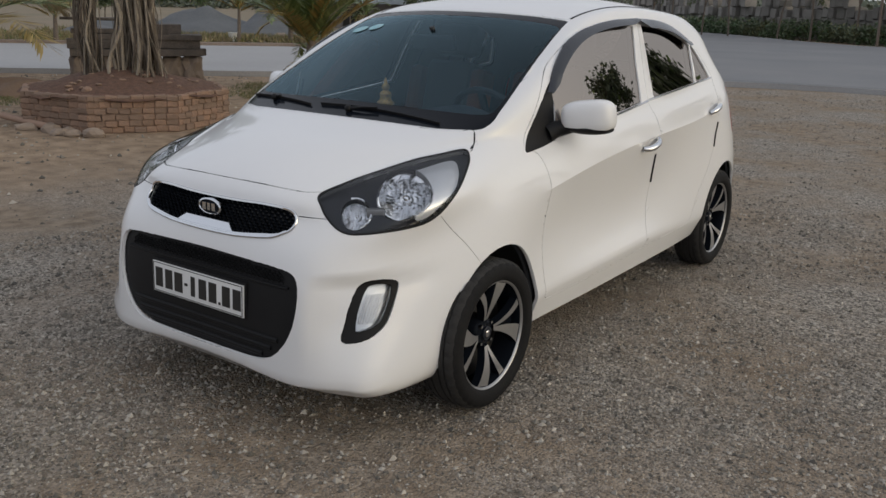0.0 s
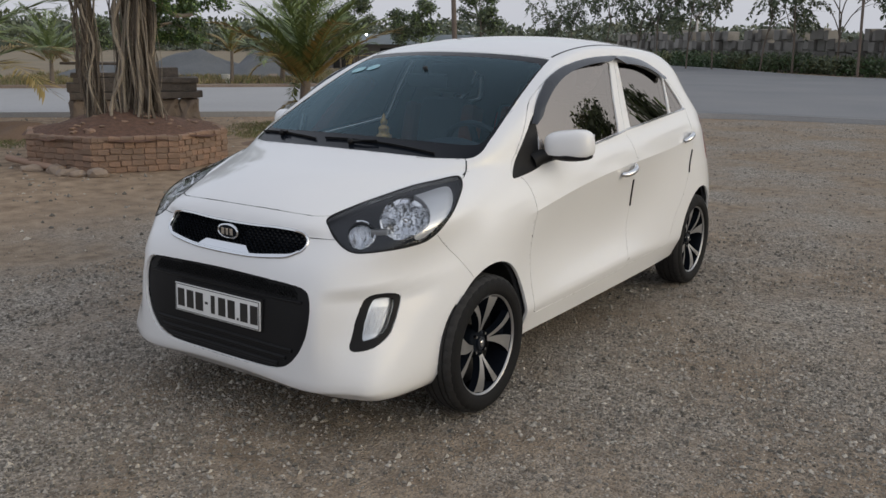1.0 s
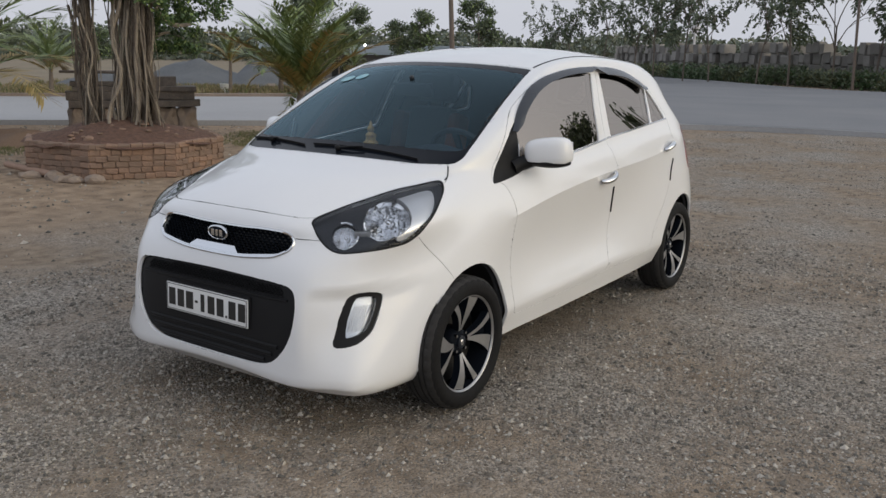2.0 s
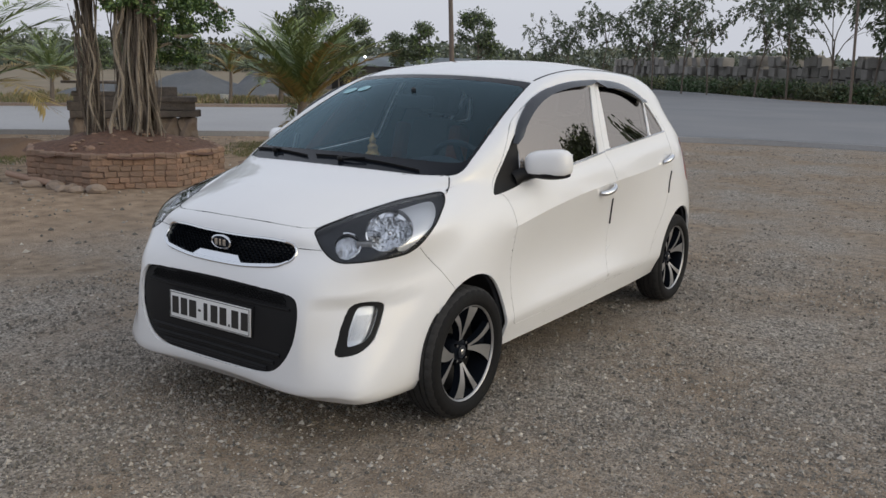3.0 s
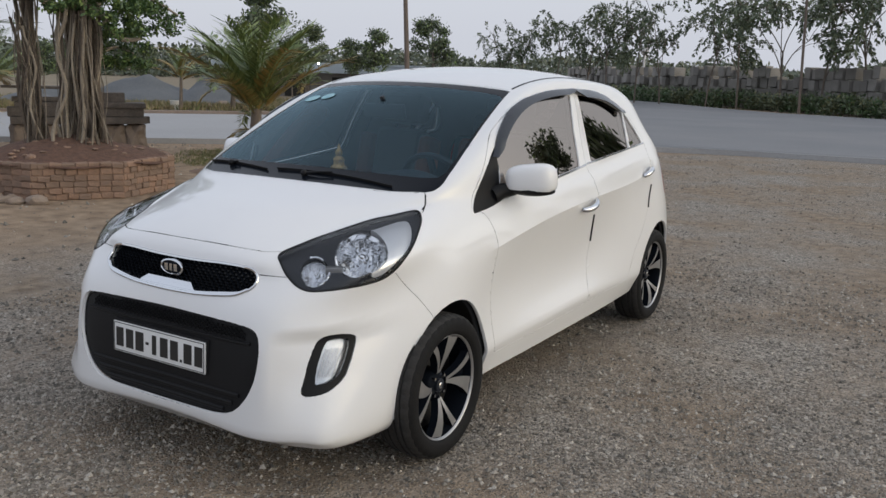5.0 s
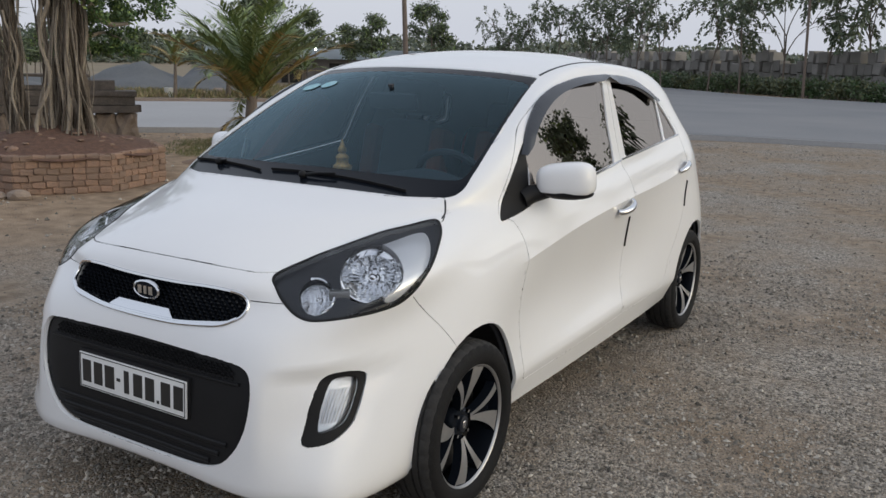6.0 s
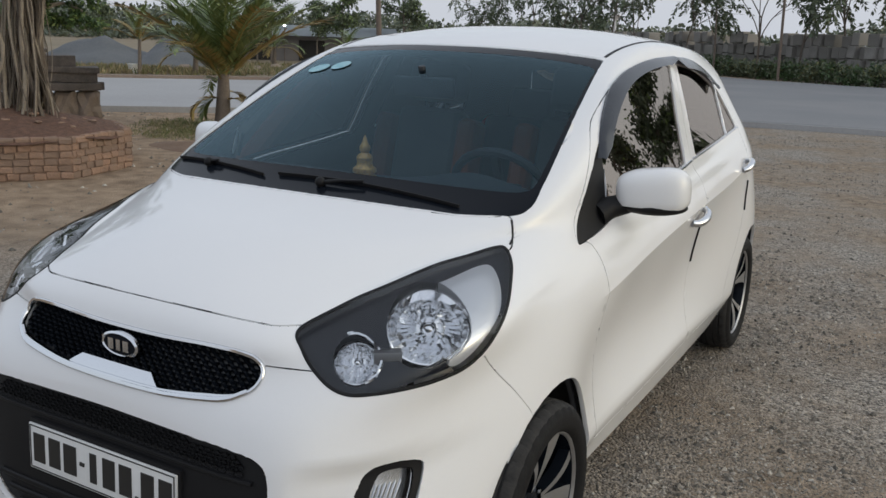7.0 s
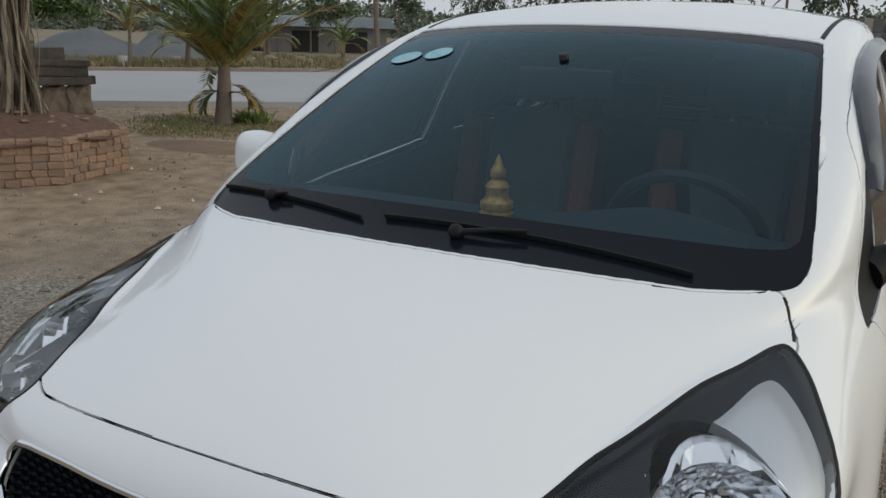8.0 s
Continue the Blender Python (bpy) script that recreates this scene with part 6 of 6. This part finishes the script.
def heap(name, label, at, size, mat, seed, kind=""):
    bm = bmesh.new()
    n = 22
    verts = [[None] * (n + 1) for _ in range(n + 1)]
    for i in range(n + 1):
        for j in range(n + 1):
            a, b = i / n * 2 - 1, j / n * 2 - 1
            r = math.hypot(a, b)
            z = max(0.0, 1 - r) ** 0.8 * (1 + 0.6 * noise.noise(Vector((a * 2.2 + seed, b * 2.2, 0.5)))) + 0.06 * noise.noise(Vector((a * 8 + seed, b * 8, 0)))
            verts[i][j] = bm.verts.new((a * size[0], b * size[1], z * size[2] - 0.03 if r < 1 else -0.08))
    for i in range(n):
        for j in range(n):
            bm.faces.new((verts[i][j], verts[i + 1][j], verts[i + 1][j + 1], verts[i][j + 1]))
    ob = finish(name, bm, mat)
    ob.matrix_world = pose(*at)
    return tagged(ob, label, "heap", kind=kind)


GREY_HEAP = material("grey_gravel_heap", (0.11, 0.118, 0.125), 0.95, second=(0.17, 0.175, 0.18), scale=1.2, fine=14, bump=0.6)
EARTH = material("brown_earth", (0.17, 0.11, 0.075), 0.95, second=(0.24, 0.17, 0.115), scale=3, fine=30, bump=0.7)
heap("earth_mound", "low heap of brown earth at the yard's edge", (-10.60, 4.17, 0), (0.98, 0.83, 0.30), EARTH, 1)
heap("earth_mound", "low ridge of brown earth beside the planter", (-6.41, 5.98, 0), (1.00, 0.58, 0.11), EARTH, 4)
heap("gravel_mound", "large heap of grey gravel beyond the road", (-24.10, 21.55, 0), (3.24, 2.16, 1.02), GREY_HEAP, 2)
heap("gravel_mound", "large heap of grey gravel beyond the road", (-26.66, 20.70, 0), (3.49, 2.49, 1.10), GREY_HEAP, 3)
heap("gravel_mound", "heap of grey gravel beyond the road", (-25.92, 15.98, 0), (2.55, 2.04, 0.61), GREY_HEAP, 6)


def tufts(name, label, spots, count, height, mats, seed, spread=1.0):
    r = random.Random(seed)
    lv = Leaves()
    for n in range(count):
        cx, cy, cr = r.choice(spots)
        w, d = r.uniform(0, 6.283), cr * r.random() ** 0.6
        base = Vector((cx + d * math.cos(w), cy + d * math.sin(w), 0.0))
        for q in range(5):
            along = Vector((r.uniform(-0.6, 0.6) * spread, r.uniform(-0.6, 0.6) * spread, 1)).normalized()
            lv.add(base + Vector((r.uniform(-0.05, 0.05), r.uniform(-0.05, 0.05), -0.01)), along, along.cross(rand_dir(r)).normalized(), height * r.uniform(0.5, 1.2), height * 0.13, 0 if r.random() < 0.7 else 1)
    root = lv.done(name, mats, None)
    return tagged(root, label, "grass", kind="stuff")


tufts("grass", "short green grass round the palm", [(-7.80, 7.73, 0.89), (-8.21, 7.01, 0.80), (-7.53, 6.94, 0.73), (-8.80, 7.91, 0.71), (-6.89, 8.38, 0.82), (-9.54, 3.69, 0.70)], 1700, 0.06, [GRASS, DRY], 3)
tufts("dry_grass", "dry straw-coloured grass on the far field", [(-22.93, 14.01, 3.35), (-24.77, 16.54, 4.23), (-21.49, 19.34, 2.91), (-25.98, 11.76, 4.07), (-19.97, 22.60, 3.03), (-27.93, 19.88, 4.78), (-23.44, 25.03, 4.40)], 5200, 0.26, [DRY, GRASS], 4)
tufts("weeds", "low green weeds at the foot of the palm", [(-7.73, 8.20, 0.23)], 60, 0.24, [LEAF_FRESH, GRASS], 6, 1.6)

# far kerb, field and rubble
KERB = material("earth_kerb", (0.20, 0.15, 0.12), 0.9, second=(0.30, 0.26, 0.22), scale=1.5, fine=20, bump=0.4)
bm = bmesh.new()
line = [(p[0], p[1]) for p in spline([(-34.21, -7.41), (-21.02, 10.63), (-17.76, 15.05), (-15.03, 18.80)], 8)]
rows = []
for i, (x, y) in enumerate(line):
    a, b = line[max(0, i - 1)], line[min(len(line) - 1, i + 1)]
    d = Vector((b[0] - a[0], b[1] - a[1], 0)).normalized()
    o = Vector((-d.y, d.x, 0))
    rows.append([bm.verts.new(Vector((x, y, 0)) + o * s + Vector((0, 0, z))) for s, z in ((0.0, -0.05), (0.02, 0.17), (0.15, 0.18), (0.8, 0.07), (1.3, -0.05))])
for a, b in zip(rows, rows[1:]):
    for j in range(4):
        bm.faces.new((a[j], b[j], b[j + 1], a[j + 1]))
bmesh.ops.recalc_face_normals(bm, faces=bm.faces)
tagged(finish("kerb", bm, KERB), "earth-stained kerb along the far side of the road", "kerb", kind="structure")
FIELD = material("dry_field", (0.235, 0.185, 0.125), 0.95, second=(0.165, 0.14, 0.085), scale=0.15, fine=3, amount=0.9, bump=0.3)
bm = bmesh.new()
ring = [bm.verts.new((x, y, 0.02)) for x, y in ((-300, -100), (-34.51, -6.47), (-21.30, 11.40), (-18.09, 15.84), (-15.70, 19.33), (-20.61, 31.85), (-31.19, 52.11), (-120, 250), (-300, 200))]
bm.faces.new(ring)
tagged(finish("field", bm, FIELD, smooth=False), "dry straw-coloured field beyond the road", "field", kind="structure")
for n, (x, y, s) in enumerate(((-21.31, 19.13, 0.20), (-20.75, 20.33, 0.18), (-21.83, 20.34, 0.29), (-20.35, 22.38, 0.24), (-22.49, 22.27, 0.34), (-21.08, 23.14, 0.26), (-19.78, 21.78, 0.18), (-20.25, 24.88, 0.30), (-19.16, 24.02, 0.25), (-21.50, 24.66, 0.29), (-18.74, 25.86, 0.25), (-22.86, 19.19, 0.22))):
    rock("boulder", "grey boulder on the far field", (x, y, 0), (s, s * 0.8, s * 0.6), 70 + n, STONE, "stone", "boulders on the field")
bm = bmesh.new()
lathe(bm, [(0.0, 0.0), (0.0, 0.20), (0.45, 0.26), (0.46, 0.27), (0.45, 0.25), (0.05, 0.19)], 20)
bucket = tagged(finish("bucket", bm, material("white_plastic", (0.7, 0.7, 0.68), 0.5)), "white plastic bucket standing on the far kerb", "bucket")
bucket.matrix_world = pose(-21.37, 17.67, 0.02, 0, -90, 0) @ Matrix.Scale(0.62, 4)

# ---- stacked concrete blocks along the far road, with shrubs and trees ----
BLOCK = material("grey_concrete_block", (0.30, 0.285, 0.265), 0.9, second=(0.19, 0.18, 0.165), scale=1.3, fine=14, amount=0.9, bump=0.4, by_object=0.5)
wall = tagged(new("wall_blocks"), "long uneven wall of stacked grey concrete slabs", "wall", kind="structure")
rng = random.Random(8)
block_meshes = []
for v in range(4):
    bm = bmesh.new()
    box(bm, -0.5, 0.5, -0.5, 0.5, -0.5, 0.5, 0.03, None, 1)
    for vert in bm.verts:
        vert.co += Vector((rng.uniform(-1, 1), rng.uniform(-1, 1), rng.uniform(-1, 1))) * 0.02
    me = bpy.data.meshes.new("block")
    bm.to_mesh(me)
    bm.free()
    me.materials.append(BLOCK)
    block_meshes.append(me)
start, end = Vector((3.03, 39.45, 0)), Vector((-28.05, 62.71, 0))
wd = (end - start).normalized()
wo = Vector((wd.y, -wd.x, 0))
s, piece = 0.0, 0
total = (end - start).length
far_blocks = bmesh.new()
while s < total:
    wide = rng.uniform(0.40, 0.72)
    z = 0.0
    rows_here = 4 if rng.random() < 0.78 else rng.choice((3, 3, 5))
    if 13 < s < 15:
        rows_here = 3
    for k in range(rows_here):
        tall = rng.uniform(0.54, 0.64)
        mesh = rng.choice(block_meshes)
        p = start + wd * (s + wide / 2) + wo * (1.2 + rng.uniform(-0.2, 0.2)) + Vector((0, 0, z + tall / 2))
        m = pose(p.x, p.y, p.z, rng.uniform(-3, 3), rng.uniform(-3, 3), math.degrees(math.atan2(wd.y, wd.x)) + rng.uniform(-8, 8)) @ Matrix.Diagonal((wide * 0.90, rng.uniform(0.5, 0.9), tall * 0.96, 1))
        if piece < 300:
            ob = new("block", mesh)
            ob.parent = wall
            ob.matrix_basis = m
        else:
            old = len(far_blocks.verts)
            far_blocks.from_mesh(mesh)
            far_blocks.verts.ensure_lookup_table()
            for vert in far_blocks.verts[old:]:
                vert.co = m @ vert.co
        piece += 1
        z += tall
    s += wide
tagged(part("far_blocks", far_blocks, BLOCK, wall, smooth=False), kind="stuff")


SHRUB_LEAF = leaf_material("shrub_leaves", (0.10, 0.115, 0.045), (0.22, 0.21, 0.09))


def bush(seed, size, label, mats):
    r = random.Random(seed)
    root = empty("shrub", label, "shrub", "shrubs along the wall")
    lv = Leaves()
    for n in range(9):
        c = Vector((r.uniform(-1, 1) * size, r.uniform(-0.6, 0.6) * size, r.uniform(0.15, 0.9) * size))
        for q in range(65):
            off = rand_dir(r) * size * 0.42 * r.random() ** 0.5
            along = rand_dir(r, 0.3)
            lv.add(c + off, along, along.cross(rand_dir(r)).normalized(), r.uniform(0.13, 0.24), r.uniform(0.06, 0.1), 0 if r.random() < 0.7 else 1)
    lv.done("foliage", mats, root)
    for q in range(3):
        bm = bmesh.new()
        tube(bm, [(0, 0, -0.05), (r.uniform(-0.5, 0.5) * size, r.uniform(-0.3, 0.3) * size, 0.4 * size), (r.uniform(-0.9, 0.9) * size, r.uniform(-0.5, 0.5) * size, 0.85 * size)], [0.02, 0.015, 0.006], 4)
        part("stem", bm, BARK, root)
    return root


kinds = [bush(1, 0.9, "leafy yellow-green shrub in front of the block wall", [SHRUB_LEAF, LEAF_HAZE]), bush(2, 1.0, "leafy dark shrub in front of the block wall", [LEAF_DARK, LEAF_HAZE]), bush(3, 0.8, "low dull green shrub in front of the block wall", [LEAF_HAZE, SHRUB_LEAF])]
rng = random.Random(17)
s, first = 0.5, 0
while s < total:
    p = start + wd * s - wo * rng.uniform(0.2, 0.9)
    m = pose(p.x, p.y, 0, 0, 0, math.degrees(math.atan2(wd.y, wd.x)) + rng.choice((0, 180)) + rng.uniform(-20, 20))
    if first < 3:
        kinds[first].matrix_world = m
        first += 1
    else:
        copy_thing(rng.choice(kinds), m)
    s += rng.uniform(0.6, 1.0)

WIND = Vector((-0.45, -0.25, -0.05))
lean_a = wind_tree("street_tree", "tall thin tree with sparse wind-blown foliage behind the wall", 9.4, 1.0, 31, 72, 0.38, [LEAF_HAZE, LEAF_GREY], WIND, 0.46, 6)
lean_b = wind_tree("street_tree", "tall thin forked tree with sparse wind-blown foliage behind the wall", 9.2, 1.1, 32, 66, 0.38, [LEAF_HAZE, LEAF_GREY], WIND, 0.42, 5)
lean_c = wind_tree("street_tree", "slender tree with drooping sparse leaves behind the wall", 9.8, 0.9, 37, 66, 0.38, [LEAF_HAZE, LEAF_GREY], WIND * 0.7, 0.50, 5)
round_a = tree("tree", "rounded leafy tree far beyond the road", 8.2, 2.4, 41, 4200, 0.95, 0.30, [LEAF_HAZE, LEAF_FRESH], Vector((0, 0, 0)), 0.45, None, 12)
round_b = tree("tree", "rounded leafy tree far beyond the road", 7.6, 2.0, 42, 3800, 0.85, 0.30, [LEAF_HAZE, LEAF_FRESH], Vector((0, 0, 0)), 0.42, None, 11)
spots = [(lean_a, -3.5, 46.2, 0.85, 10), (lean_b, -7.7, 46.3, 0.79, 60), (lean_c, -10.1, 47.1, 0.74, 200), (lean_a, -12.0, 47.7, 0.68, 150), (lean_b, -14.8, 48.0, 0.68, 300), (lean_c, -16.5, 48.4, 0.68, 20), (lean_a, -18.3, 48.2, 0.65, 260), (lean_b, -19.8, 48.7, 0.63, 110), (lean_c, -21.5, 47.8, 0.57, 70), (lean_a, -23.5, 47.7, 0.54, 330), (lean_b, -25.1, 46.7, 0.50, 190), (lean_c, -5.7, 46.4, 0.74, 80), (lean_a, -1.0, 44.2, 0.87, 220),
         (round_a, -24.6, 38.6, 0.57, 0), (round_b, -26.4, 35.4, 0.52, 40), (round_b, -27.3, 34.5, 0.44, 130), (round_a, -27.9, 31.7, 0.48, 210), (round_b, -28.7, 31.6, 0.44, 300), (round_a, -22.8, 23.2, 0.63, 100), (round_b, -29.3, 18.0, 0.32, 70), (round_a, -30.7, 13.7, 0.30, 10), (round_b, -31.1, 20.4, 0.34, 160), (round_a, -32.3, 25.2, 0.32, 250), (round_b, -28.5, 10.8, 0.28, 20), (round_a, -33.9, 8.1, 0.30, 45)]
# trees further along the road, mirrored in the side windows
spots += [(round_a, 17.3, 36.6, 1.42, 60), (round_b, 12.2, 38.6, 1.42, 120), (round_b, 9.6, 40.2, 1.05, 30), (round_a, 22.0, 36.0, 1.0, 210), (round_b, 27.5, 34.0, 0.95, 300)]
used = set()
for kind, x, y, sc, turn in spots:
    m = pose(x, y, 0, 0, 0, turn)
    if kind.name in used:
        ob = copy_thing(kind, m)
    else:
        used.add(kind.name)
        ob, kind.matrix_world = kind, m
    ob.scale = (sc, sc, sc)

# far belt of woods on the horizon
FAR_GREEN = leaf_material("far_woods", (0.075, 0.095, 0.065), (0.13, 0.15, 0.10))
r = random.Random(77)
lv = Leaves()
for n in range(60000):
    a = radians(r.uniform(-5, 100))
    d = r.uniform(120, 190)
    h = r.uniform(0.0, 1.0) ** 1.2 * (4.5 + 2.5 * noise.noise(Vector((a * 9, 0, 0))))
    along = rand_dir(r)
    lv.add(Vector((-math.sin(a) * d, math.cos(a) * d, h)), along, along.cross(rand_dir(r)).normalized(), r.uniform(0.5, 1.0), r.uniform(0.4, 0.7), 0)
tagged(lv.done("far_woods", [FAR_GREEN], None), "hazy belt of distant trees", "woods", kind="stuff")

# poles, shed and site lamps
POLE = material("pole_wood", (0.14, 0.11, 0.09), 0.85, second=(0.20, 0.16, 0.13), scale=4, fine=30, bump=0.3)
bm = bmesh.new()
tube(bm, [(0, 0, -0.3), (-0.10, -0.16, 4), (-0.24, -0.40, 9.5)], [0.17, 0.15, 0.11], 12)
pole = finish("pole_shaft", bm, POLE)
utility = empty("utility_pole", "brown wooden utility pole beyond the road", "pole", at=pose(-17.51, 26.01, 0) @ Matrix.Scale(0.64, 4))
pole.parent = utility
bm = bmesh.new()
box(bm, -0.6, 0.6, -0.05, 0.05, 8.6, 8.72, 0.01)
part("cross_arm", bm, POLE, utility)
bm = bmesh.new()
tube(bm, [(0, 0, -0.3), (-0.13, -0.20, 5), (-0.26, -0.40, 10.0)], [0.08, 0.075, 0.07], 12)
light_pole = empty("concrete_pole", "pale concrete pole behind the block wall", "pole", at=pose(-5.9, 42.25, 0) @ Matrix.Scale(0.82, 4))
part("pole_shaft", bm, POLE, light_pole)
bm = bmesh.new()
tube(bm, [(-0.25, -0.39, 9.6), (-0.7, -0.6, 9.9), (-1.3, -1.0, 9.95)], [0.05, 0.04, 0.04], 8)
part("lamp_arm", bm, CONCRETE, light_pole)

shed = empty("shed", "low open shed with a pale sheet roof among far trees", "shed", at=pose(-30.41, 35.81, 0, 0, 0, 42) @ Matrix.Scale(0.43, 4))
WALLPAINT = material("shed_wall", (0.16, 0.15, 0.145), 0.8, second=(0.22, 0.20, 0.19), scale=1, fine=10)
ROOFMAT = material("sheet_roof", (0.42, 0.47, 0.50), 0.5, second=(0.34, 0.38, 0.40), scale=0.8, fine=8)
bm = bmesh.new()
box(bm, -13, 13, -3, 3, 0, 3.1, 0.02)
part("wall", bm, WALLPAINT, shed, smooth=False)
bm = bmesh.new()
v = [bm.verts.new(p) for p in ((-14, -4, 3.1), (14, -4, 3.1), (14, 0.5, 4.4), (-14, 0.5, 4.4), (14, 4, 3.5), (-14, 4, 3.5))]
bm.faces.new((v[0], v[1], v[2], v[3]))
bm.faces.new((v[3], v[2], v[4], v[5]))
bmesh.ops.solidify(bm, geom=bm.faces[:], thickness=0.12)
part("roof", bm, ROOFMAT, shed, smooth=False)
for x in (-9, -3, 3, 9):
    # thin dark panel on the wall stands for the shade inside an open bay
    bm = bmesh.new()
    box(bm, x - 1.6, x + 1.6, -3.06, -2.98, 0.1, 2.6, 0.01)
    part("opening", bm, UNDERBODY, shed, "dark panel painted as the shade in a bay")
GLOW = bpy.data.materials.new("site_lamp_glow")
GLOW.use_nodes = True
GLOW.node_tree.nodes["Principled BSDF"].inputs["Emission Color"].default_value = (1, 0.97, 0.9, 1)
GLOW.node_tree.nodes["Principled BSDF"].inputs["Emission Strength"].default_value = 12
for x, y in ((-29.6, 34.7), (-28.6, 36.2)):
    lamp = empty("site_lamp", "small lit lamp on a thin post by the shed", "lamp", "lamps by the shed", at=pose(x, y, 0) @ Matrix.Scale(0.43, 4))
    bm = bmesh.new()
    tube(bm, [(0, 0, -0.1), (0, 0, 4.2)], 0.05, 6)
    part("post", bm, POLE, lamp)
    bm = bmesh.new()
    bmesh.ops.create_uvsphere(bm, u_segments=10, v_segments=8, radius=0.13)
    bmesh.ops.translate(bm, verts=bm.verts, vec=(0, 0, 4.28))
    part("globe", bm, GLOW, lamp, "glowing lamp globe")

# tower colour paled, with the haze of distance mixed into it
TOWER = material("hazy_tower_paint", (0.55, 0.55, 0.56), 0.8, second=(0.48, 0.48, 0.49), scale=0.5, fine=4)
tower = empty("tower", "slim pale tower with a rounded top far away", "tower", at=pose(-31.82, 92.05, 0) @ Matrix.Scale(0.38, 4))
bm = bmesh.new()
tube(bm, [(0, 0, -0.5), (0, 0, 6), (0, 0, 11.5)], [0.45, 0.35, 0.30], 8)
part("shaft", bm, TOWER, tower)
bm = bmesh.new()
lathe(bm, [(-1.4, 0.1), (-1.0, 0.9), (0.0, 1.35), (0.9, 1.1), (1.3, 0.4), (1.35, 0.0)], 14)
bmesh.ops.transform(bm, matrix=Matrix.Translation((0, 0, 12.3)) @ pose(0, 0, 0, 0, -90, 0), verts=bm.verts)
bmesh.ops.recalc_face_normals(bm, faces=bm.faces)
part("tank", bm, TOWER, tower, "pale rounded tank")

# ---- loose gravel ----
PEBBLE = bpy.data.materials.new("pebbles")
PEBBLE.use_nodes = True
pn, pl = PEBBLE.node_tree.nodes, PEBBLE.node_tree.links
pr = pn.new("ShaderNodeValToRGB")
pr.color_ramp.elements[0].color, pr.color_ramp.elements[1].color = (0.087, 0.080, 0.069, 1), (0.512, 0.469, 0.409, 1)
mid = pr.color_ramp.elements.new(0.6)
mid.color = (0.229, 0.207, 0.174, 1)
pl.new(pn.new("ShaderNodeNewGeometry").outputs["Random Per Island"], pr.inputs[0])
pl.new(pr.outputs[0], pn["Principled BSDF"].inputs["Base Color"])
pn["Principled BSDF"].inputs["Roughness"].default_value = 0.85

PALE_STONE = material("pale_stone_chips", (0.42, 0.39, 0.34), 0.85, second=(0.27, 0.25, 0.22), scale=60, fine=300)


def scatter(name, label, count, x0, x1, y0, y1, small, large, seed, mat):
    g = np.random.default_rng(seed)
    pts = g.uniform((x0, y0), (x1, y1), (count, 2))
    dense = np.array([noise.noise(Vector((x * 0.7, y * 0.7, 2.0))) + 0.5 * noise.noise(Vector((x * 2.5, y * 2.5, 5.0))) for x, y in pts])
    pts = pts[dense + g.uniform(-0.5, 0.5, count) > -0.12]
    n = len(pts)
    size = small * (large / small) ** (g.random(n) ** 2.6)
    unit = np.array([(1, 0, 0), (0, 1, 0), (-1, 0, 0), (0, -1, 0), (0.1, 0.1, 0.75), (0, 0, -0.6)], float)
    tri = np.array([(0, 1, 4), (1, 2, 4), (2, 3, 4), (3, 0, 4), (1, 0, 5), (2, 1, 5), (3, 2, 5), (0, 3, 5)])
    w = g.uniform(0, 2 * np.pi, n)
    shape = unit[None] * g.uniform(0.55, 1.3, (n, 6, 1)) * size[:, None, None]
    shape[:, :, 1] *= g.uniform(0.5, 1.0, n)[:, None]
    c, s_ = np.cos(w)[:, None], np.sin(w)[:, None]
    co = np.stack([shape[:, :, 0] * c - shape[:, :, 1] * s_, shape[:, :, 0] * s_ + shape[:, :, 1] * c, shape[:, :, 2]], -1)
    z = np.array([ground_z(x, y) for x, y in pts])
    co += np.concatenate([pts, (z + size * 0.15)[:, None]], 1)[:, None, :]
    me = bpy.data.meshes.new(name)
    faces = (tri[None] + 6 * np.arange(n)[:, None, None]).reshape(-1, 3)
    me.from_pydata(co.reshape(-1, 3).tolist(), [], faces.tolist())
    me.materials.append(mat)
    return tagged(new(name, me), label, "gravel", kind="stuff")


scatter("gravel", "pale angular stones among the gravel", 17000, -2.6, 5.0, -2.6, 3.0, 0.005, 0.0135, 5, PALE_STONE)
scatter("gravel", "fine grey chippings between the stones", 100000, -1.4, 4.2, -2.4, 1.6, 0.0035, 0.009, 7, PEBBLE)
scatter("gravel", "loose grey gravel chips on the yard", 125000, -2.6, 5.0, -2.6, 4.5, 0.004, 0.0175, 1, PEBBLE)
scatter("gravel", "loose grey gravel chips on the yard", 34000, -5.0, 6.0, 4.5, 14.5, 0.005, 0.018, 2, PEBBLE)
scatter("gravel", "sparse stones on the brown earth", 9000, -13.0, -2.6, -1.0, 12.5, 0.007, 0.035, 3, PEBBLE)
